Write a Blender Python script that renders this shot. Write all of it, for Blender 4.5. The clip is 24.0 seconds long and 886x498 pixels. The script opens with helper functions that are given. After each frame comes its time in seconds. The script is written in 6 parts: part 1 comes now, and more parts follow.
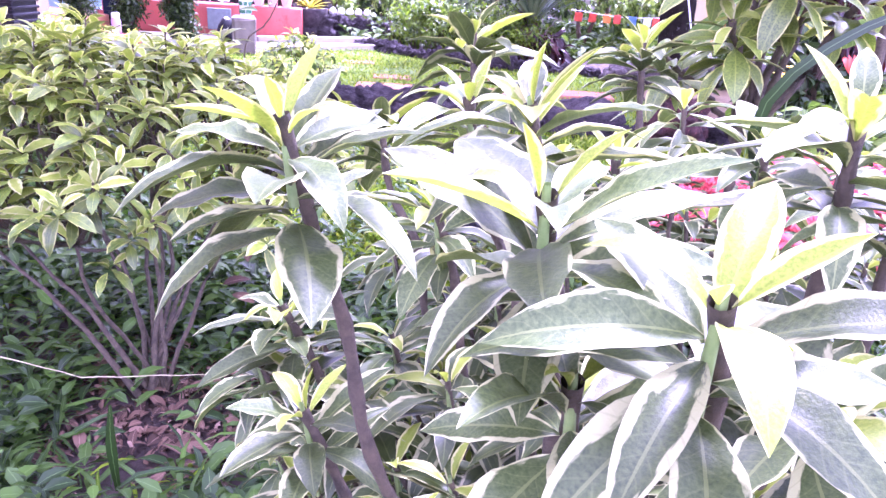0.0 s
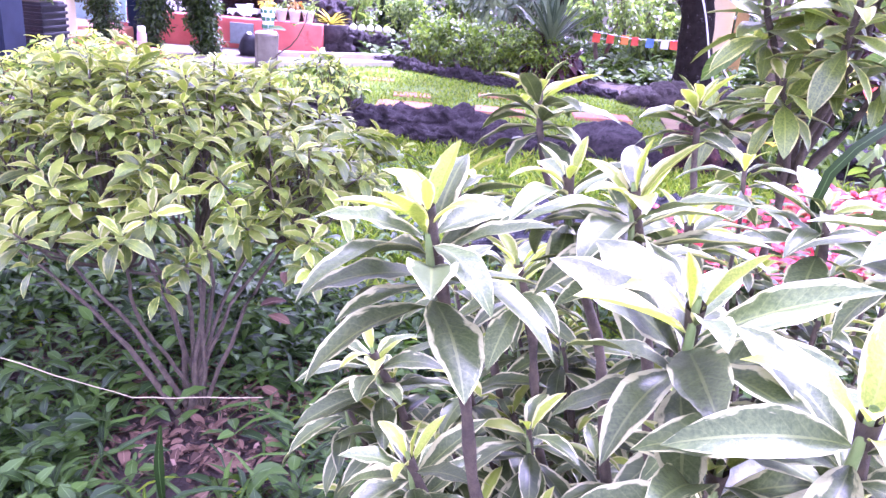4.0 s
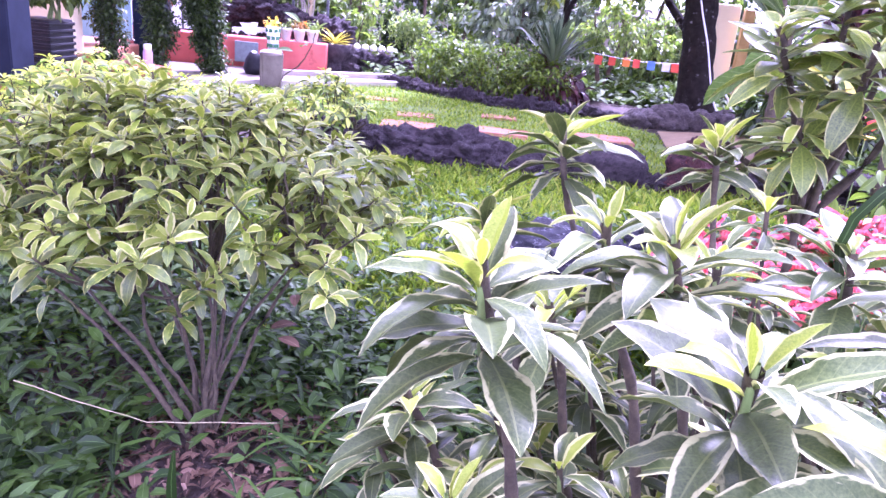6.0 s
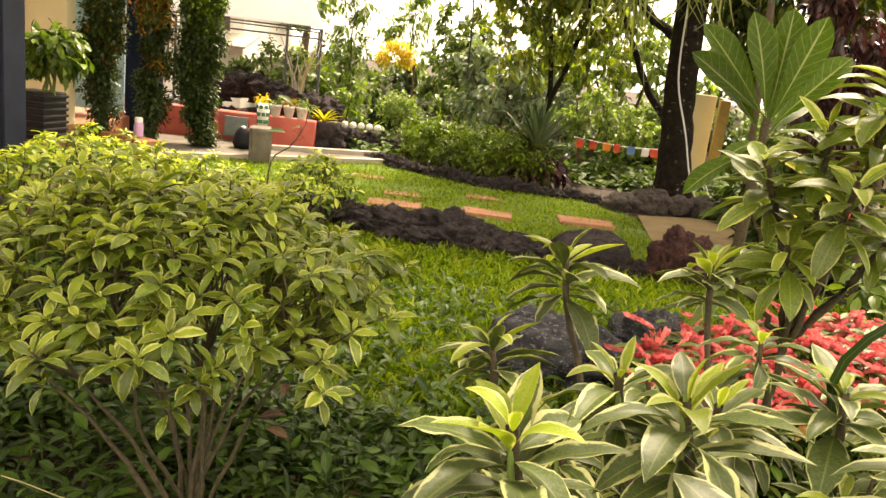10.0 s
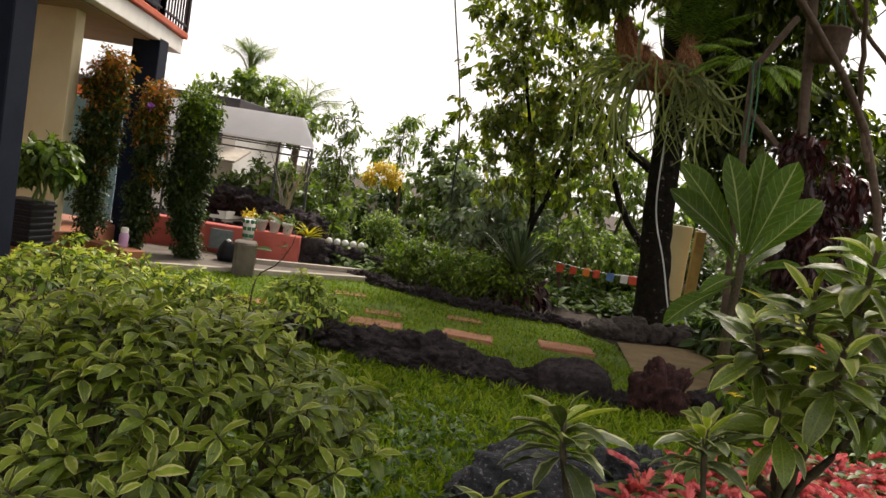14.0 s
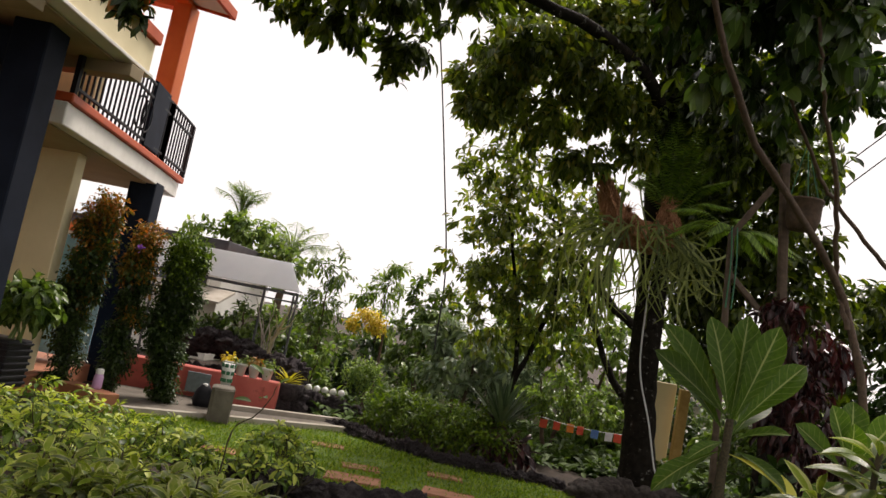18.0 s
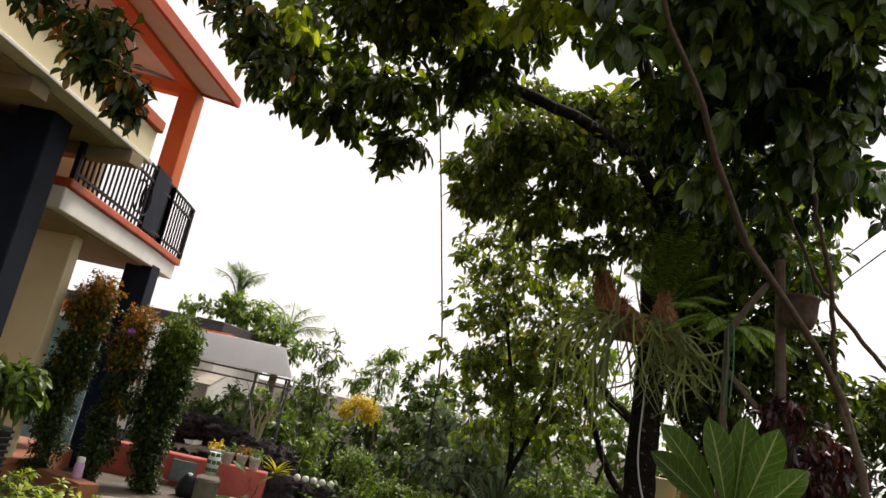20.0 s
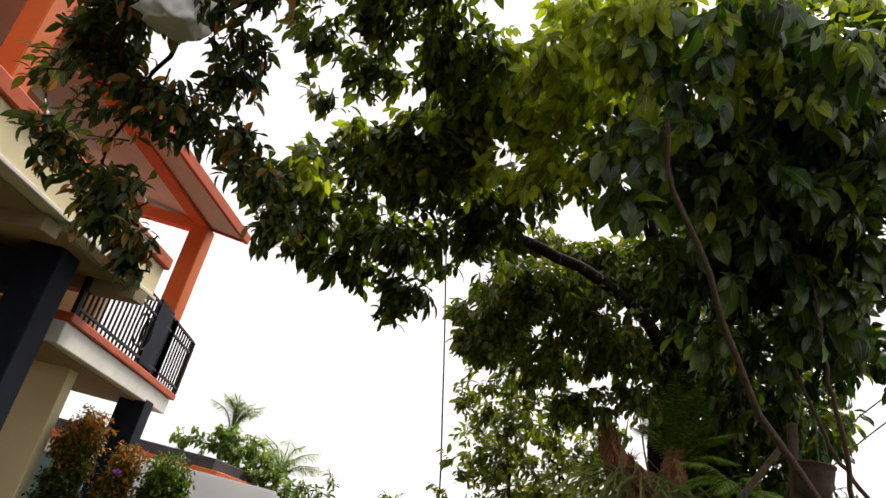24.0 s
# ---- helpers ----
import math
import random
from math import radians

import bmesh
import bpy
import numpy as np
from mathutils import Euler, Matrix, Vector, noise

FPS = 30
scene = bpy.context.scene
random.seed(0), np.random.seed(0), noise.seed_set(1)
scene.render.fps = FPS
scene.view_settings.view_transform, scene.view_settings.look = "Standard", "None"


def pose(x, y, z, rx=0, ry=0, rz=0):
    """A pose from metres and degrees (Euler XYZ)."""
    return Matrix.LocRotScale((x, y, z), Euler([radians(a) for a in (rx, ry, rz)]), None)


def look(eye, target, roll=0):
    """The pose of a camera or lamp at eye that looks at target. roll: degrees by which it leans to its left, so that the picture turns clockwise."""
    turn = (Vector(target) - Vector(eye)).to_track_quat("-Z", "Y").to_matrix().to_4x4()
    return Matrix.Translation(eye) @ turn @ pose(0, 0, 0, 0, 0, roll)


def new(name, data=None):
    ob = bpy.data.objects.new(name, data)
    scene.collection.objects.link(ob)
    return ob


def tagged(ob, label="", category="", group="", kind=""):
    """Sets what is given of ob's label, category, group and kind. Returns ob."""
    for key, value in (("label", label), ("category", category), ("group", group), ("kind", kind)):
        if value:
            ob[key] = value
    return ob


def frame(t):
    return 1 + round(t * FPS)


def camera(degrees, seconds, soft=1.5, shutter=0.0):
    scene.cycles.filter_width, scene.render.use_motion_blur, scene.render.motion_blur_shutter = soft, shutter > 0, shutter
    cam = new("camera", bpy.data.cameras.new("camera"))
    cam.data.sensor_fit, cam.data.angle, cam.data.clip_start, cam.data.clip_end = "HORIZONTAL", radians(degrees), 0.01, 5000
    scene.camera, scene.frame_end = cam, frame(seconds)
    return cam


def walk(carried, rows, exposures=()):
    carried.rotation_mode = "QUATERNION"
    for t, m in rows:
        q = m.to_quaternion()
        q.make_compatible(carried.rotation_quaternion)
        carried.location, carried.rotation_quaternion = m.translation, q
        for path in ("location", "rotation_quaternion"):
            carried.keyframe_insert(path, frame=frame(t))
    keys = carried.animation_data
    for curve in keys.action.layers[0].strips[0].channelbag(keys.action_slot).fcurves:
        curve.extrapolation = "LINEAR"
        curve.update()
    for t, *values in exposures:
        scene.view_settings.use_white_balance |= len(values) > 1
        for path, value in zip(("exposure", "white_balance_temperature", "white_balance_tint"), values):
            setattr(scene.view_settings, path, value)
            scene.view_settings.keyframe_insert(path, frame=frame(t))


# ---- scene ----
cam = camera(61.1, 24.0)
PATH = [
    (0, (0.382, 0.076, 1.193), (0.193, 1.928, 0.463), 3.9),
    (0.5, (0.376, 0.073, 1.2), (0.179, 1.926, 0.475), 4.0),
    (1, (0.367, 0.06, 1.209), (0.16, 1.917, 0.495), 4.2),
    (1.5, (0.357, 0.055, 1.215), (0.141, 1.913, 0.506), 4.6),
    (2, (0.347, 0.051, 1.222), (0.132, 1.909, 0.514), 4.7),
    (2.5, (0.339, 0.044, 1.227), (0.125, 1.902, 0.519), 4.8),
    (4.5, (0.294, 0.028, 1.255), (0.077, 1.891, 0.561), 5.0),
    (5, (0.284, 0.025, 1.261), (0.063, 1.891, 0.575), 5.2),
    (5.5, (0.272, 0.022, 1.265), (0.056, 1.893, 0.592), 5.4),
    (6, (0.267, 0.019, 1.273), (0.051, 1.895, 0.616), 5.5),
    (6.5, (0.256, 0.017, 1.28), (0.043, 1.899, 0.636), 5.6),
    (7, (0.247, 0.017, 1.291), (0.034, 1.904, 0.663), 5.7),
    (7.5, (0.25, 0.011, 1.3), (0.034, 1.905, 0.695), 6.0),
    (8, (0.246, -0.002, 1.311), (0.034, 1.9, 0.729), 6.2),
    (8.5, (0.236, -0.004, 1.323), (0.031, 1.906, 0.764), 6.3),
    (9, (0.231, -0.005, 1.331), (0.032, 1.914, 0.805), 6.6),
    (9.5, (0.225, -0.004, 1.34), (0.032, 1.923, 0.841), 6.8),
    (10, (0.221, -0.008, 1.348), (0.033, 1.926, 0.877), 7.1),
    (10.5, (0.221, -0.016, 1.356), (0.034, 1.926, 0.916), 7.3),
    (12.5, (0.194, -0.016, 1.384), (0.016, 1.954, 1.092), 8.4),
    (13, (0.191, -0.025, 1.391), (0.013, 1.951, 1.14), 8.5),
    (13.5, (0.186, -0.025, 1.401), (0.007, 1.956, 1.19), 8.8),
    (14, (0.179, -0.027, 1.41), (0.0, 1.958, 1.245), 9.2),
    (14.5, (0.179, -0.034, 1.417), (-0.003, 1.954, 1.292), 9.3),
    (15, (0.175, -0.039, 1.428), (-0.008, 1.95, 1.342), 9.6),
    (15.5, (0.171, -0.041, 1.434), (-0.015, 1.95, 1.391), 9.8),
    (16, (0.162, -0.034, 1.448), (-0.024, 1.957, 1.452), 10.0),
    (16.5, (0.152, -0.037, 1.46), (-0.036, 1.953, 1.506), 10.3),
    (17, (0.146, -0.036, 1.467), (-0.046, 1.952, 1.566), 10.6),
    (17.5, (0.139, -0.029, 1.471), (-0.055, 1.955, 1.628), 10.8),
    (18, (0.137, -0.032, 1.476), (-0.062, 1.946, 1.696), 11.1),
    (18.5, (0.139, -0.024, 1.49), (-0.067, 1.946, 1.766), 11.5),
    (20.5, (0.184, 0.006, 1.632), (-0.067, 1.931, 2.111), 12.6),
    (21, (0.189, 0.01, 1.659), (-0.076, 1.918, 2.196), 12.9),
    (21.5, (0.193, -0.001, 1.679), (-0.087, 1.891, 2.267), 13.2),
    (22, (0.187, -0.006, 1.699), (-0.103, 1.869, 2.331), 13.5),
    (22.5, (0.172, 0.004, 1.718), (-0.127, 1.864, 2.39), 13.9),
    (23, (0.164, 0.005, 1.729), (-0.143, 1.853, 2.432), 14.4),
    (23.5, (0.156, 0.005, 1.737), (-0.156, 1.843, 2.463), 14.8),
    (24, (0.146, 0.02, 1.753), (-0.172, 1.848, 2.501), 15.2),
]
EXPOSURES = [
    (0.0, 4.10, 5000, 80), (2.0, 4.18, 4980, 81), (5.0, 3.93, 4990, 77), (7.0, 3.52, 5050, 72),
    (7.6, 3.34, 5350, 61), (8.0, 3.23, 5750, 50), (8.4, 2.98, 6850, 31), (9.2, 2.80, 7900, 22), (10.0, 2.66, 9300, 15), (13.0, 1.54, 7150, 16),
    (17.0, 1.05, 6980, 17), (21.0, 1.05, 6850, 15), (24.0, 1.08, 6800, 14),
]
walk(cam, [(t, look(e, g, r)) for t, e, g, r in PATH], EXPOSURES)

# ---- overcast daylight ----
world = bpy.data.worlds.new("overcast_sky")
scene.world = world
world.use_nodes = True
wt = world.node_tree
sky = wt.nodes.new("ShaderNodeTexSky")
sky.sky_type, sky.sun_disc = "NISHITA", False
sky.sun_elevation, sky.sun_rotation = radians(56), radians(20)
sky.air_density, sky.dust_density, sky.ozone_density = 1.0, 1.5, 1.0
grey = wt.nodes.new("ShaderNodeHueSaturation")
grey.inputs["Saturation"].default_value = 0.12
wt.links.new(sky.outputs[0], grey.inputs["Color"])
cloud = wt.nodes.new("ShaderNodeMix")
cloud.data_type = "RGBA"
cloud.inputs[0].default_value = 0.75
cloud.inputs[7].default_value = (7.0, 7.0, 7.0, 1.0)
wt.links.new(grey.outputs[0], cloud.inputs[6])
wt.links.new(cloud.outputs[2], wt.nodes["Background"].inputs[0])
wt.nodes["Background"].inputs[1].default_value = 0.077

sun = new("sun", bpy.data.lights.new("sun", "SUN"))
sun.data.energy, sun.data.angle, sun.data.color = 2.1, radians(16), (1.0, 0.96, 0.9)
sun.matrix_world = look((2.8, 7.0, 11.0), (0, 0, 0))


# ---- materials ----
class Nodes:
    """A short way to write a material's nodes."""

    def __init__(self, name):
        self.m = bpy.data.materials.new(name)
        self.m.use_nodes = True
        self.t = self.m.node_tree
        self.b = self.t.nodes["Principled BSDF"]
        self.out = self.t.nodes["Material Output"]

    def link(self, a, b):
        self.t.links.new(a, b)

    def put(self, socket, v):
        if hasattr(v, "links"):
            self.link(v, socket)
        else:
            socket.default_value = (*v, 1.0) if isinstance(v, tuple) and len(v) == 3 and socket.type == "RGBA" else v

    def coords(self, scale=1.0, kind="Object"):
        c = self.t.nodes.new("ShaderNodeTexCoord")
        if scale == 1.0:
            return c.outputs[kind]
        mp = self.t.nodes.new("ShaderNodeMapping")
        mp.inputs["Scale"].default_value = scale if isinstance(scale, tuple) else (scale,) * 3
        self.link(c.outputs[kind], mp.inputs[0])
        return mp.outputs[0]

    def noise(self, scale, detail=4.0, rough=0.6, vec=None, kind="Object"):
        n = self.t.nodes.new("ShaderNodeTexNoise")
        n.inputs["Scale"].default_value, n.inputs["Detail"].default_value, n.inputs["Roughness"].default_value = scale, detail, rough
        self.link(vec or self.coords(1.0, kind), n.inputs["Vector"])
        return n.outputs["Fac"]

    def voronoi(self, scale, feature="F1", vec=None):
        n = self.t.nodes.new("ShaderNodeTexVoronoi")
        n.feature = feature
        n.inputs["Scale"].default_value = scale
        self.link(vec or self.coords(), n.inputs["Vector"])
        return n.outputs["Distance"]

    def calc(self, op, a, b=0.0):
        n = self.t.nodes.new("ShaderNodeMath")
        n.operation = op
        self.put(n.inputs[0], a)
        self.put(n.inputs[1], b)
        return n.outputs[0]

    def ramp(self, fac, stops):
        n = self.t.nodes.new("ShaderNodeValToRGB")
        e = n.color_ramp.elements
        while len(e) < len(stops):
            e.new(0.5)
        for k, (p, c) in zip(e, stops):
            k.position, k.color = p, (*c, 1) if isinstance(c, tuple) else (c, c, c, 1)
        self.link(fac, n.inputs[0])
        return n.outputs[0]

    def mix(self, fac, a, b, blend="MIX"):
        n = self.t.nodes.new("ShaderNodeMix")
        n.data_type, n.blend_type = "RGBA", blend
        self.put(n.inputs[0], fac)
        self.put(n.inputs[6], a)
        self.put(n.inputs[7], b)
        return n.outputs[2]

    def chance(self):
        """One random number for each object and each loose piece of a mesh."""
        o = self.t.nodes.new("ShaderNodeObjectInfo").outputs["Random"]
        g = self.t.nodes.new("ShaderNodeNewGeometry").outputs["Random Per Island"]
        return self.calc("FRACT", self.calc("ADD", o, g))

    def bump(self, height, strength=0.4, dist=0.01):
        n = self.t.nodes.new("ShaderNodeBump")
        n.inputs["Strength"].default_value, n.inputs["Distance"].default_value = strength, dist
        self.link(height, n.inputs["Height"])
        self.link(n.outputs[0], self.b.inputs["Normal"])
        return self

    def done(self, colour, rough=0.6, metal=0.0, spec=0.5, thin=0.0, thin_colour=None):
        self.put(self.b.inputs["Base Color"], colour)
        self.put(self.b.inputs["Roughness"], rough)
        self.b.inputs["Metallic"].default_value = metal
        self.b.inputs["Specular IOR Level"].default_value = spec
        if thin:
            tr = self.t.nodes.new("ShaderNodeBsdfTranslucent")
            self.put(tr.inputs[0], thin_colour or colour)
            ms = self.t.nodes.new("ShaderNodeMixShader")
            ms.inputs[0].default_value = thin
            self.link(self.b.outputs[0], ms.inputs[1])
            self.link(tr.outputs[0], ms.inputs[2])
            self.link(ms.outputs[0], self.out.inputs["Surface"])
        return self.m


def leaf_material(name, dark, light, third=None, rough=0.34, thin=0.28, glow=(1.6, 1.7, 0.7), spec=0.42):
    n = Nodes(name)
    pick = n.chance()
    deep, pale = tuple(v * 0.6 for v in dark), tuple(min(0.7, v * 1.45) for v in light)
    stops = [(0.0, deep), (0.25, dark), (0.62, light)] + ([(0.84, light), (1.0, third)] if third else [(0.85, light), (1.0, pale)])
    c = n.ramp(pick, stops)
    blotch = n.noise(14, 3)
    c = n.mix(n.calc("MULTIPLY", blotch, 0.35), c, dark)
    uv = n.coords(1.0, "UV")
    sep = n.t.nodes.new("ShaderNodeSeparateXYZ")
    n.link(uv, sep.inputs[0])
    rib = n.calc("LESS_THAN", n.calc("ABSOLUTE", n.calc("SUBTRACT", sep.outputs[0], 0.5)), 0.035)
    c = n.mix(n.calc("MULTIPLY", rib, 0.45), c, tuple(min(1, v * 1.7 + 0.04) for v in light))
    back = n.mix(1.0, c, glow, "MULTIPLY")
    n.bump(n.noise(60, 2), 0.15, 0.003)
    return n.done(c, rough, 0, spec, thin, back)


def variegated_material(name, core, core2, edge, vein, width, rough, thin=0.28, spec=0.4):
    """A leaf with a pale irregular margin, written on its own length and width."""
    n = Nodes(name)
    pick = n.chance()
    sep = n.t.nodes.new("ShaderNodeSeparateXYZ")
    n.link(n.coords(1.0, "UV"), sep.inputs[0])
    across = n.calc("MULTIPLY", n.calc("ABSOLUTE", n.calc("SUBTRACT", sep.outputs[0], 0.5)), 2.0)
    wob = n.t.nodes.new("ShaderNodeTexNoise")
    wob.noise_dimensions = "4D"
    wob.inputs["Scale"].default_value = 5.0
    wob.inputs["Detail"].default_value = 4.0
    n.link(n.coords(1.0, "UV"), wob.inputs["Vector"])
    n.link(n.calc("MULTIPLY", pick, 37.0), wob.inputs["W"])
    reach = n.calc("ADD", across, n.calc("MULTIPLY", n.calc("SUBTRACT", wob.outputs["Fac"], 0.5), 1.15))
    reach = n.calc("ADD", reach, n.calc("MULTIPLY", n.calc("SUBTRACT", pick, 0.5), 0.35))
    margin = n.ramp(reach, [(0.0, 0.0), (width, 0.0), (min(0.99, width + 0.1), 1.0), (1.0, 1.0)])
    mott = n.ramp(n.noise(38, 4, 0.6), [(0.3, core), (0.72, core2)])
    side = n.calc("SINE", n.calc("MULTIPLY", n.calc("SUBTRACT", sep.outputs[1], n.calc("MULTIPLY", across, 0.16)), 62.0))
    side = n.calc("MULTIPLY", n.calc("GREATER_THAN", side, 0.93), 0.22)
    rib = n.calc("MULTIPLY", n.calc("LESS_THAN", across, 0.06), 0.75)
    c = n.mix(margin, mott, edge)
    c = n.mix(n.calc("MAXIMUM", side, rib), c, vein)
    c = n.mix(1.0, c, n.ramp(n.calc("FRACT", n.calc("MULTIPLY", pick, 7.3)), [(0.0, 0.45), (0.6, 0.85), (1.0, 1.0)]), "MULTIPLY")
    specks = n.calc("MULTIPLY", n.calc("GREATER_THAN", n.noise(420, 2), 0.74), 0.5)
    c = n.mix(specks, c, (0.06, 0.05, 0.03))
    back = n.mix(1.0, c, (1.35, 1.4, 0.75), "MULTIPLY")
    n.bump(n.calc("ADD", n.noise(70, 3), n.calc("MULTIPLY", n.calc("MAXIMUM", side, rib), -0.6)), 0.16, 0.002)
    return n.done(c, rough, 0, spec, thin, back)


def plain(name, a, b, scale=8.0, rough=0.6, bump=0.3, dist=0.005, metal=0.0, spots=None, spec=0.4):
    n = Nodes(name)
    f = n.noise(scale, 6, 0.65)
    c = n.ramp(f, [(0.3, a), (0.7, b)])
    if spots:
        c = n.mix(n.ramp(n.noise(spots[0], 5, 0.7), [(spots[1], 0.0), (spots[1] + 0.08, 1.0)]), c, spots[2])
    n.bump(n.noise(scale * 6, 5, 0.7), bump, dist)
    return n.done(c, rough, metal, spec)


M = {}
M["varieg"] = variegated_material("variegated_leaf", (0.034, 0.060, 0.014), (0.088, 0.122, 0.032), (0.38, 0.40, 0.18), (0.14, 0.175, 0.05), 0.76, 0.44, 0.18, 0.25)
M["varieg_bush"] = variegated_material("shrub_leaf", (0.046, 0.088, 0.011), (0.18, 0.25, 0.028), (0.38, 0.41, 0.10), (0.20, 0.26, 0.035), 0.84, 0.36, 0.24, 0.42)
M["varieg_young"] = variegated_material("young_variegated_leaf", (0.15, 0.225, 0.016), (0.29, 0.36, 0.045), (0.45, 0.46, 0.17), (0.24, 0.30, 0.05), 0.68, 0.48, 0.35, 0.2)
M["varieg_far"] = leaf_material("pale_shrub_leaf", (0.05, 0.10, 0.012), (0.15, 0.22, 0.028), (0.34, 0.38, 0.05), 0.42, 0.3, spec=0.35)
M["shrub_young"] = leaf_material("young_shrub_leaf", (0.30, 0.38, 0.05), (0.46, 0.50, 0.09), None, 0.4, 0.4)
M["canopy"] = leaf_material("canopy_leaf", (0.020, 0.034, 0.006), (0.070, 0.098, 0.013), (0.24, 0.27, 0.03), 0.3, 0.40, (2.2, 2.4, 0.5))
# brighter copy of the canopy leaf: its sunlight is part of the colour
M["canopy_lit"] = leaf_material("lit_canopy_leaf", (0.14, 0.19, 0.014), (0.34, 0.40, 0.034), (0.46, 0.48, 0.06), 0.34, 0.45, (1.7, 1.8, 0.5))
M["canopy_warm"] = leaf_material("olive_canopy_leaf", (0.050, 0.080, 0.013), (0.14, 0.185, 0.033), (0.24, 0.21, 0.045), 0.4, 0.42, (2.2, 2.2, 0.6))
M["bigleaf"] = leaf_material("broad_tree_leaf", (0.026, 0.055, 0.012), (0.075, 0.125, 0.034), (0.20, 0.27, 0.12), 0.30, 0.34, (2.0, 2.4, 0.6), 0.5)
M["branch_leaf"] = leaf_material("reddish_branch_leaf", (0.022, 0.042, 0.010), (0.065, 0.085, 0.018), (0.34, 0.13, 0.02), 0.4, 0.4)
M["light_leaf"] = leaf_material("light_green_leaf", (0.08, 0.14, 0.03), (0.20, 0.28, 0.06), None, 0.42, 0.38, spec=0.45)
M["grey_leaf"] = leaf_material("grey_green_leaf", (0.10, 0.15, 0.09), (0.22, 0.28, 0.17), None, 0.4, 0.25)
M["mid_leaf"] = leaf_material("mid_green_leaf", (0.04, 0.08, 0.013), (0.125, 0.19, 0.03), None, 0.4, 0.32, spec=0.45)
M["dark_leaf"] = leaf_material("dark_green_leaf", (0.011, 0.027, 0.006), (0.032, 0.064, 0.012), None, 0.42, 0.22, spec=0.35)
M["hedge_leaf"] = leaf_material("hedge_leaf", (0.04, 0.080, 0.009), (0.14, 0.215, 0.016), None, 0.4, 0.3, spec=0.28)
M["yellow_leaf"] = leaf_material("yellow_leaf", (0.55, 0.40, 0.03), (0.72, 0.58, 0.06), None, 0.45, 0.35, (1.2, 1.1, 0.5))
M["red_leaf"] = leaf_material("coppery_leaf", (0.10, 0.12, 0.014), (0.36, 0.17, 0.02), (0.60, 0.18, 0.04), 0.42, 0.3, (1.5, 1.1, 0.5))
M["column_leaf"] = leaf_material("column_shrub_leaf", (0.013, 0.030, 0.006), (0.042, 0.075, 0.012), None, 0.4, 0.25, spec=0.4)
M["maroon_leaf"] = leaf_material("maroon_leaf", (0.016, 0.006, 0.007), (0.065, 0.018, 0.018), None, 0.36, 0.2, (1.5, 0.8, 0.7))
M["weed_leaf"] = leaf_material("weed_leaf", (0.015, 0.040, 0.005), (0.050, 0.105, 0.012), None, 0.5, 0.3, spec=0.3)
M["bed_leaf"] = leaf_material("flower_bed_leaf", (0.035, 0.07, 0.014), (0.08, 0.13, 0.026), None, 0.65, 0.3, spec=0.25)
M["flower_leaf"] = leaf_material("flower_foliage", (0.03, 0.07, 0.012), (0.10, 0.17, 0.025), (0.30, 0.15, 0.04), 0.42, 0.3, spec=0.4)
M["petal"] = leaf_material("pink_petal", (0.64, 0.10, 0.115), (0.82, 0.27, 0.27), (0.86, 0.36, 0.26), 0.5, 0.3, (1.2, 0.7, 0.7))
M["yellow_petal"] = leaf_material("yellow_petal", (0.75, 0.55, 0.02), (0.85, 0.70, 0.05), None, 0.5, 0.3, (1.2, 1.1, 0.5))
M["broad"] = variegated_material("broad_rosette_leaf", (0.045, 0.10, 0.008), (0.085, 0.16, 0.012), (0.09, 0.16, 0.015), (0.36, 0.42, 0.16), 0.97, 0.42, 0.4, 0.2)
M["yellowing"] = leaf_material("yellowing_leaf", (0.45, 0.40, 0.04), (0.60, 0.52, 0.08), None, 0.4, 0.3)
M["stag"] = leaf_material("staghorn_frond", (0.08, 0.105, 0.025), (0.22, 0.255, 0.075), None, 0.5, 0.35)
M["fern"] = leaf_material("fern_frond", (0.11, 0.20, 0.03), (0.22, 0.34, 0.06), None, 0.45, 0.38)
M["sword"] = leaf_material("sword_leaf", (0.045, 0.080, 0.038), (0.115, 0.16, 0.08), None, 0.4, 0.1)
M["grass"] = leaf_material("lawn_blade", (0.06, 0.12, 0.005), (0.185, 0.265, 0.010), (0.28, 0.28, 0.055), 0.6, 0.35, spec=0.15)
M["litter"] = leaf_material("dead_leaf", (0.050, 0.030, 0.018), (0.15, 0.092, 0.055), (0.30, 0.20, 0.14), 0.8, 0.1, spec=0.2)
M["bark"] = plain("dark_bark", (0.008, 0.007, 0.005), (0.028, 0.023, 0.018), 14, 0.95, 0.9, 0.02, spots=(11, 0.60, (0.24, 0.24, 0.21)), spec=0.1)
M["pale_bark"] = plain("brown_bark", (0.05, 0.033, 0.022), (0.125, 0.085, 0.055), 18, 0.8, 0.7, 0.01)
M["twig"] = plain("shrub_twig", (0.020, 0.017, 0.008), (0.085, 0.067, 0.034), 60, 0.8, 0.6, 0.003)
M["green_stem"] = plain("green_stem", (0.10, 0.17, 0.04), (0.18, 0.25, 0.07), 60, 0.5, 0.2, 0.002)
fib = Nodes("fibrous_brown_root")
strands = fib.noise(1.0, 5, 0.7, fib.coords((70.0, 70.0, 7.0)))
fib.bump(strands, 1.0, 0.03)
M["root"] = fib.done(fib.ramp(strands, [(0.3, (0.11, 0.045, 0.022)), (0.5, (0.42, 0.20, 0.10)), (0.72, (0.62, 0.36, 0.21))]), 0.9, 0, 0.2)
M["soil"] = plain("soil", (0.02, 0.014, 0.010), (0.065, 0.045, 0.032), 9, 0.95, 1.0, 0.02, spots=(30, 0.62, (0.16, 0.12, 0.09)))
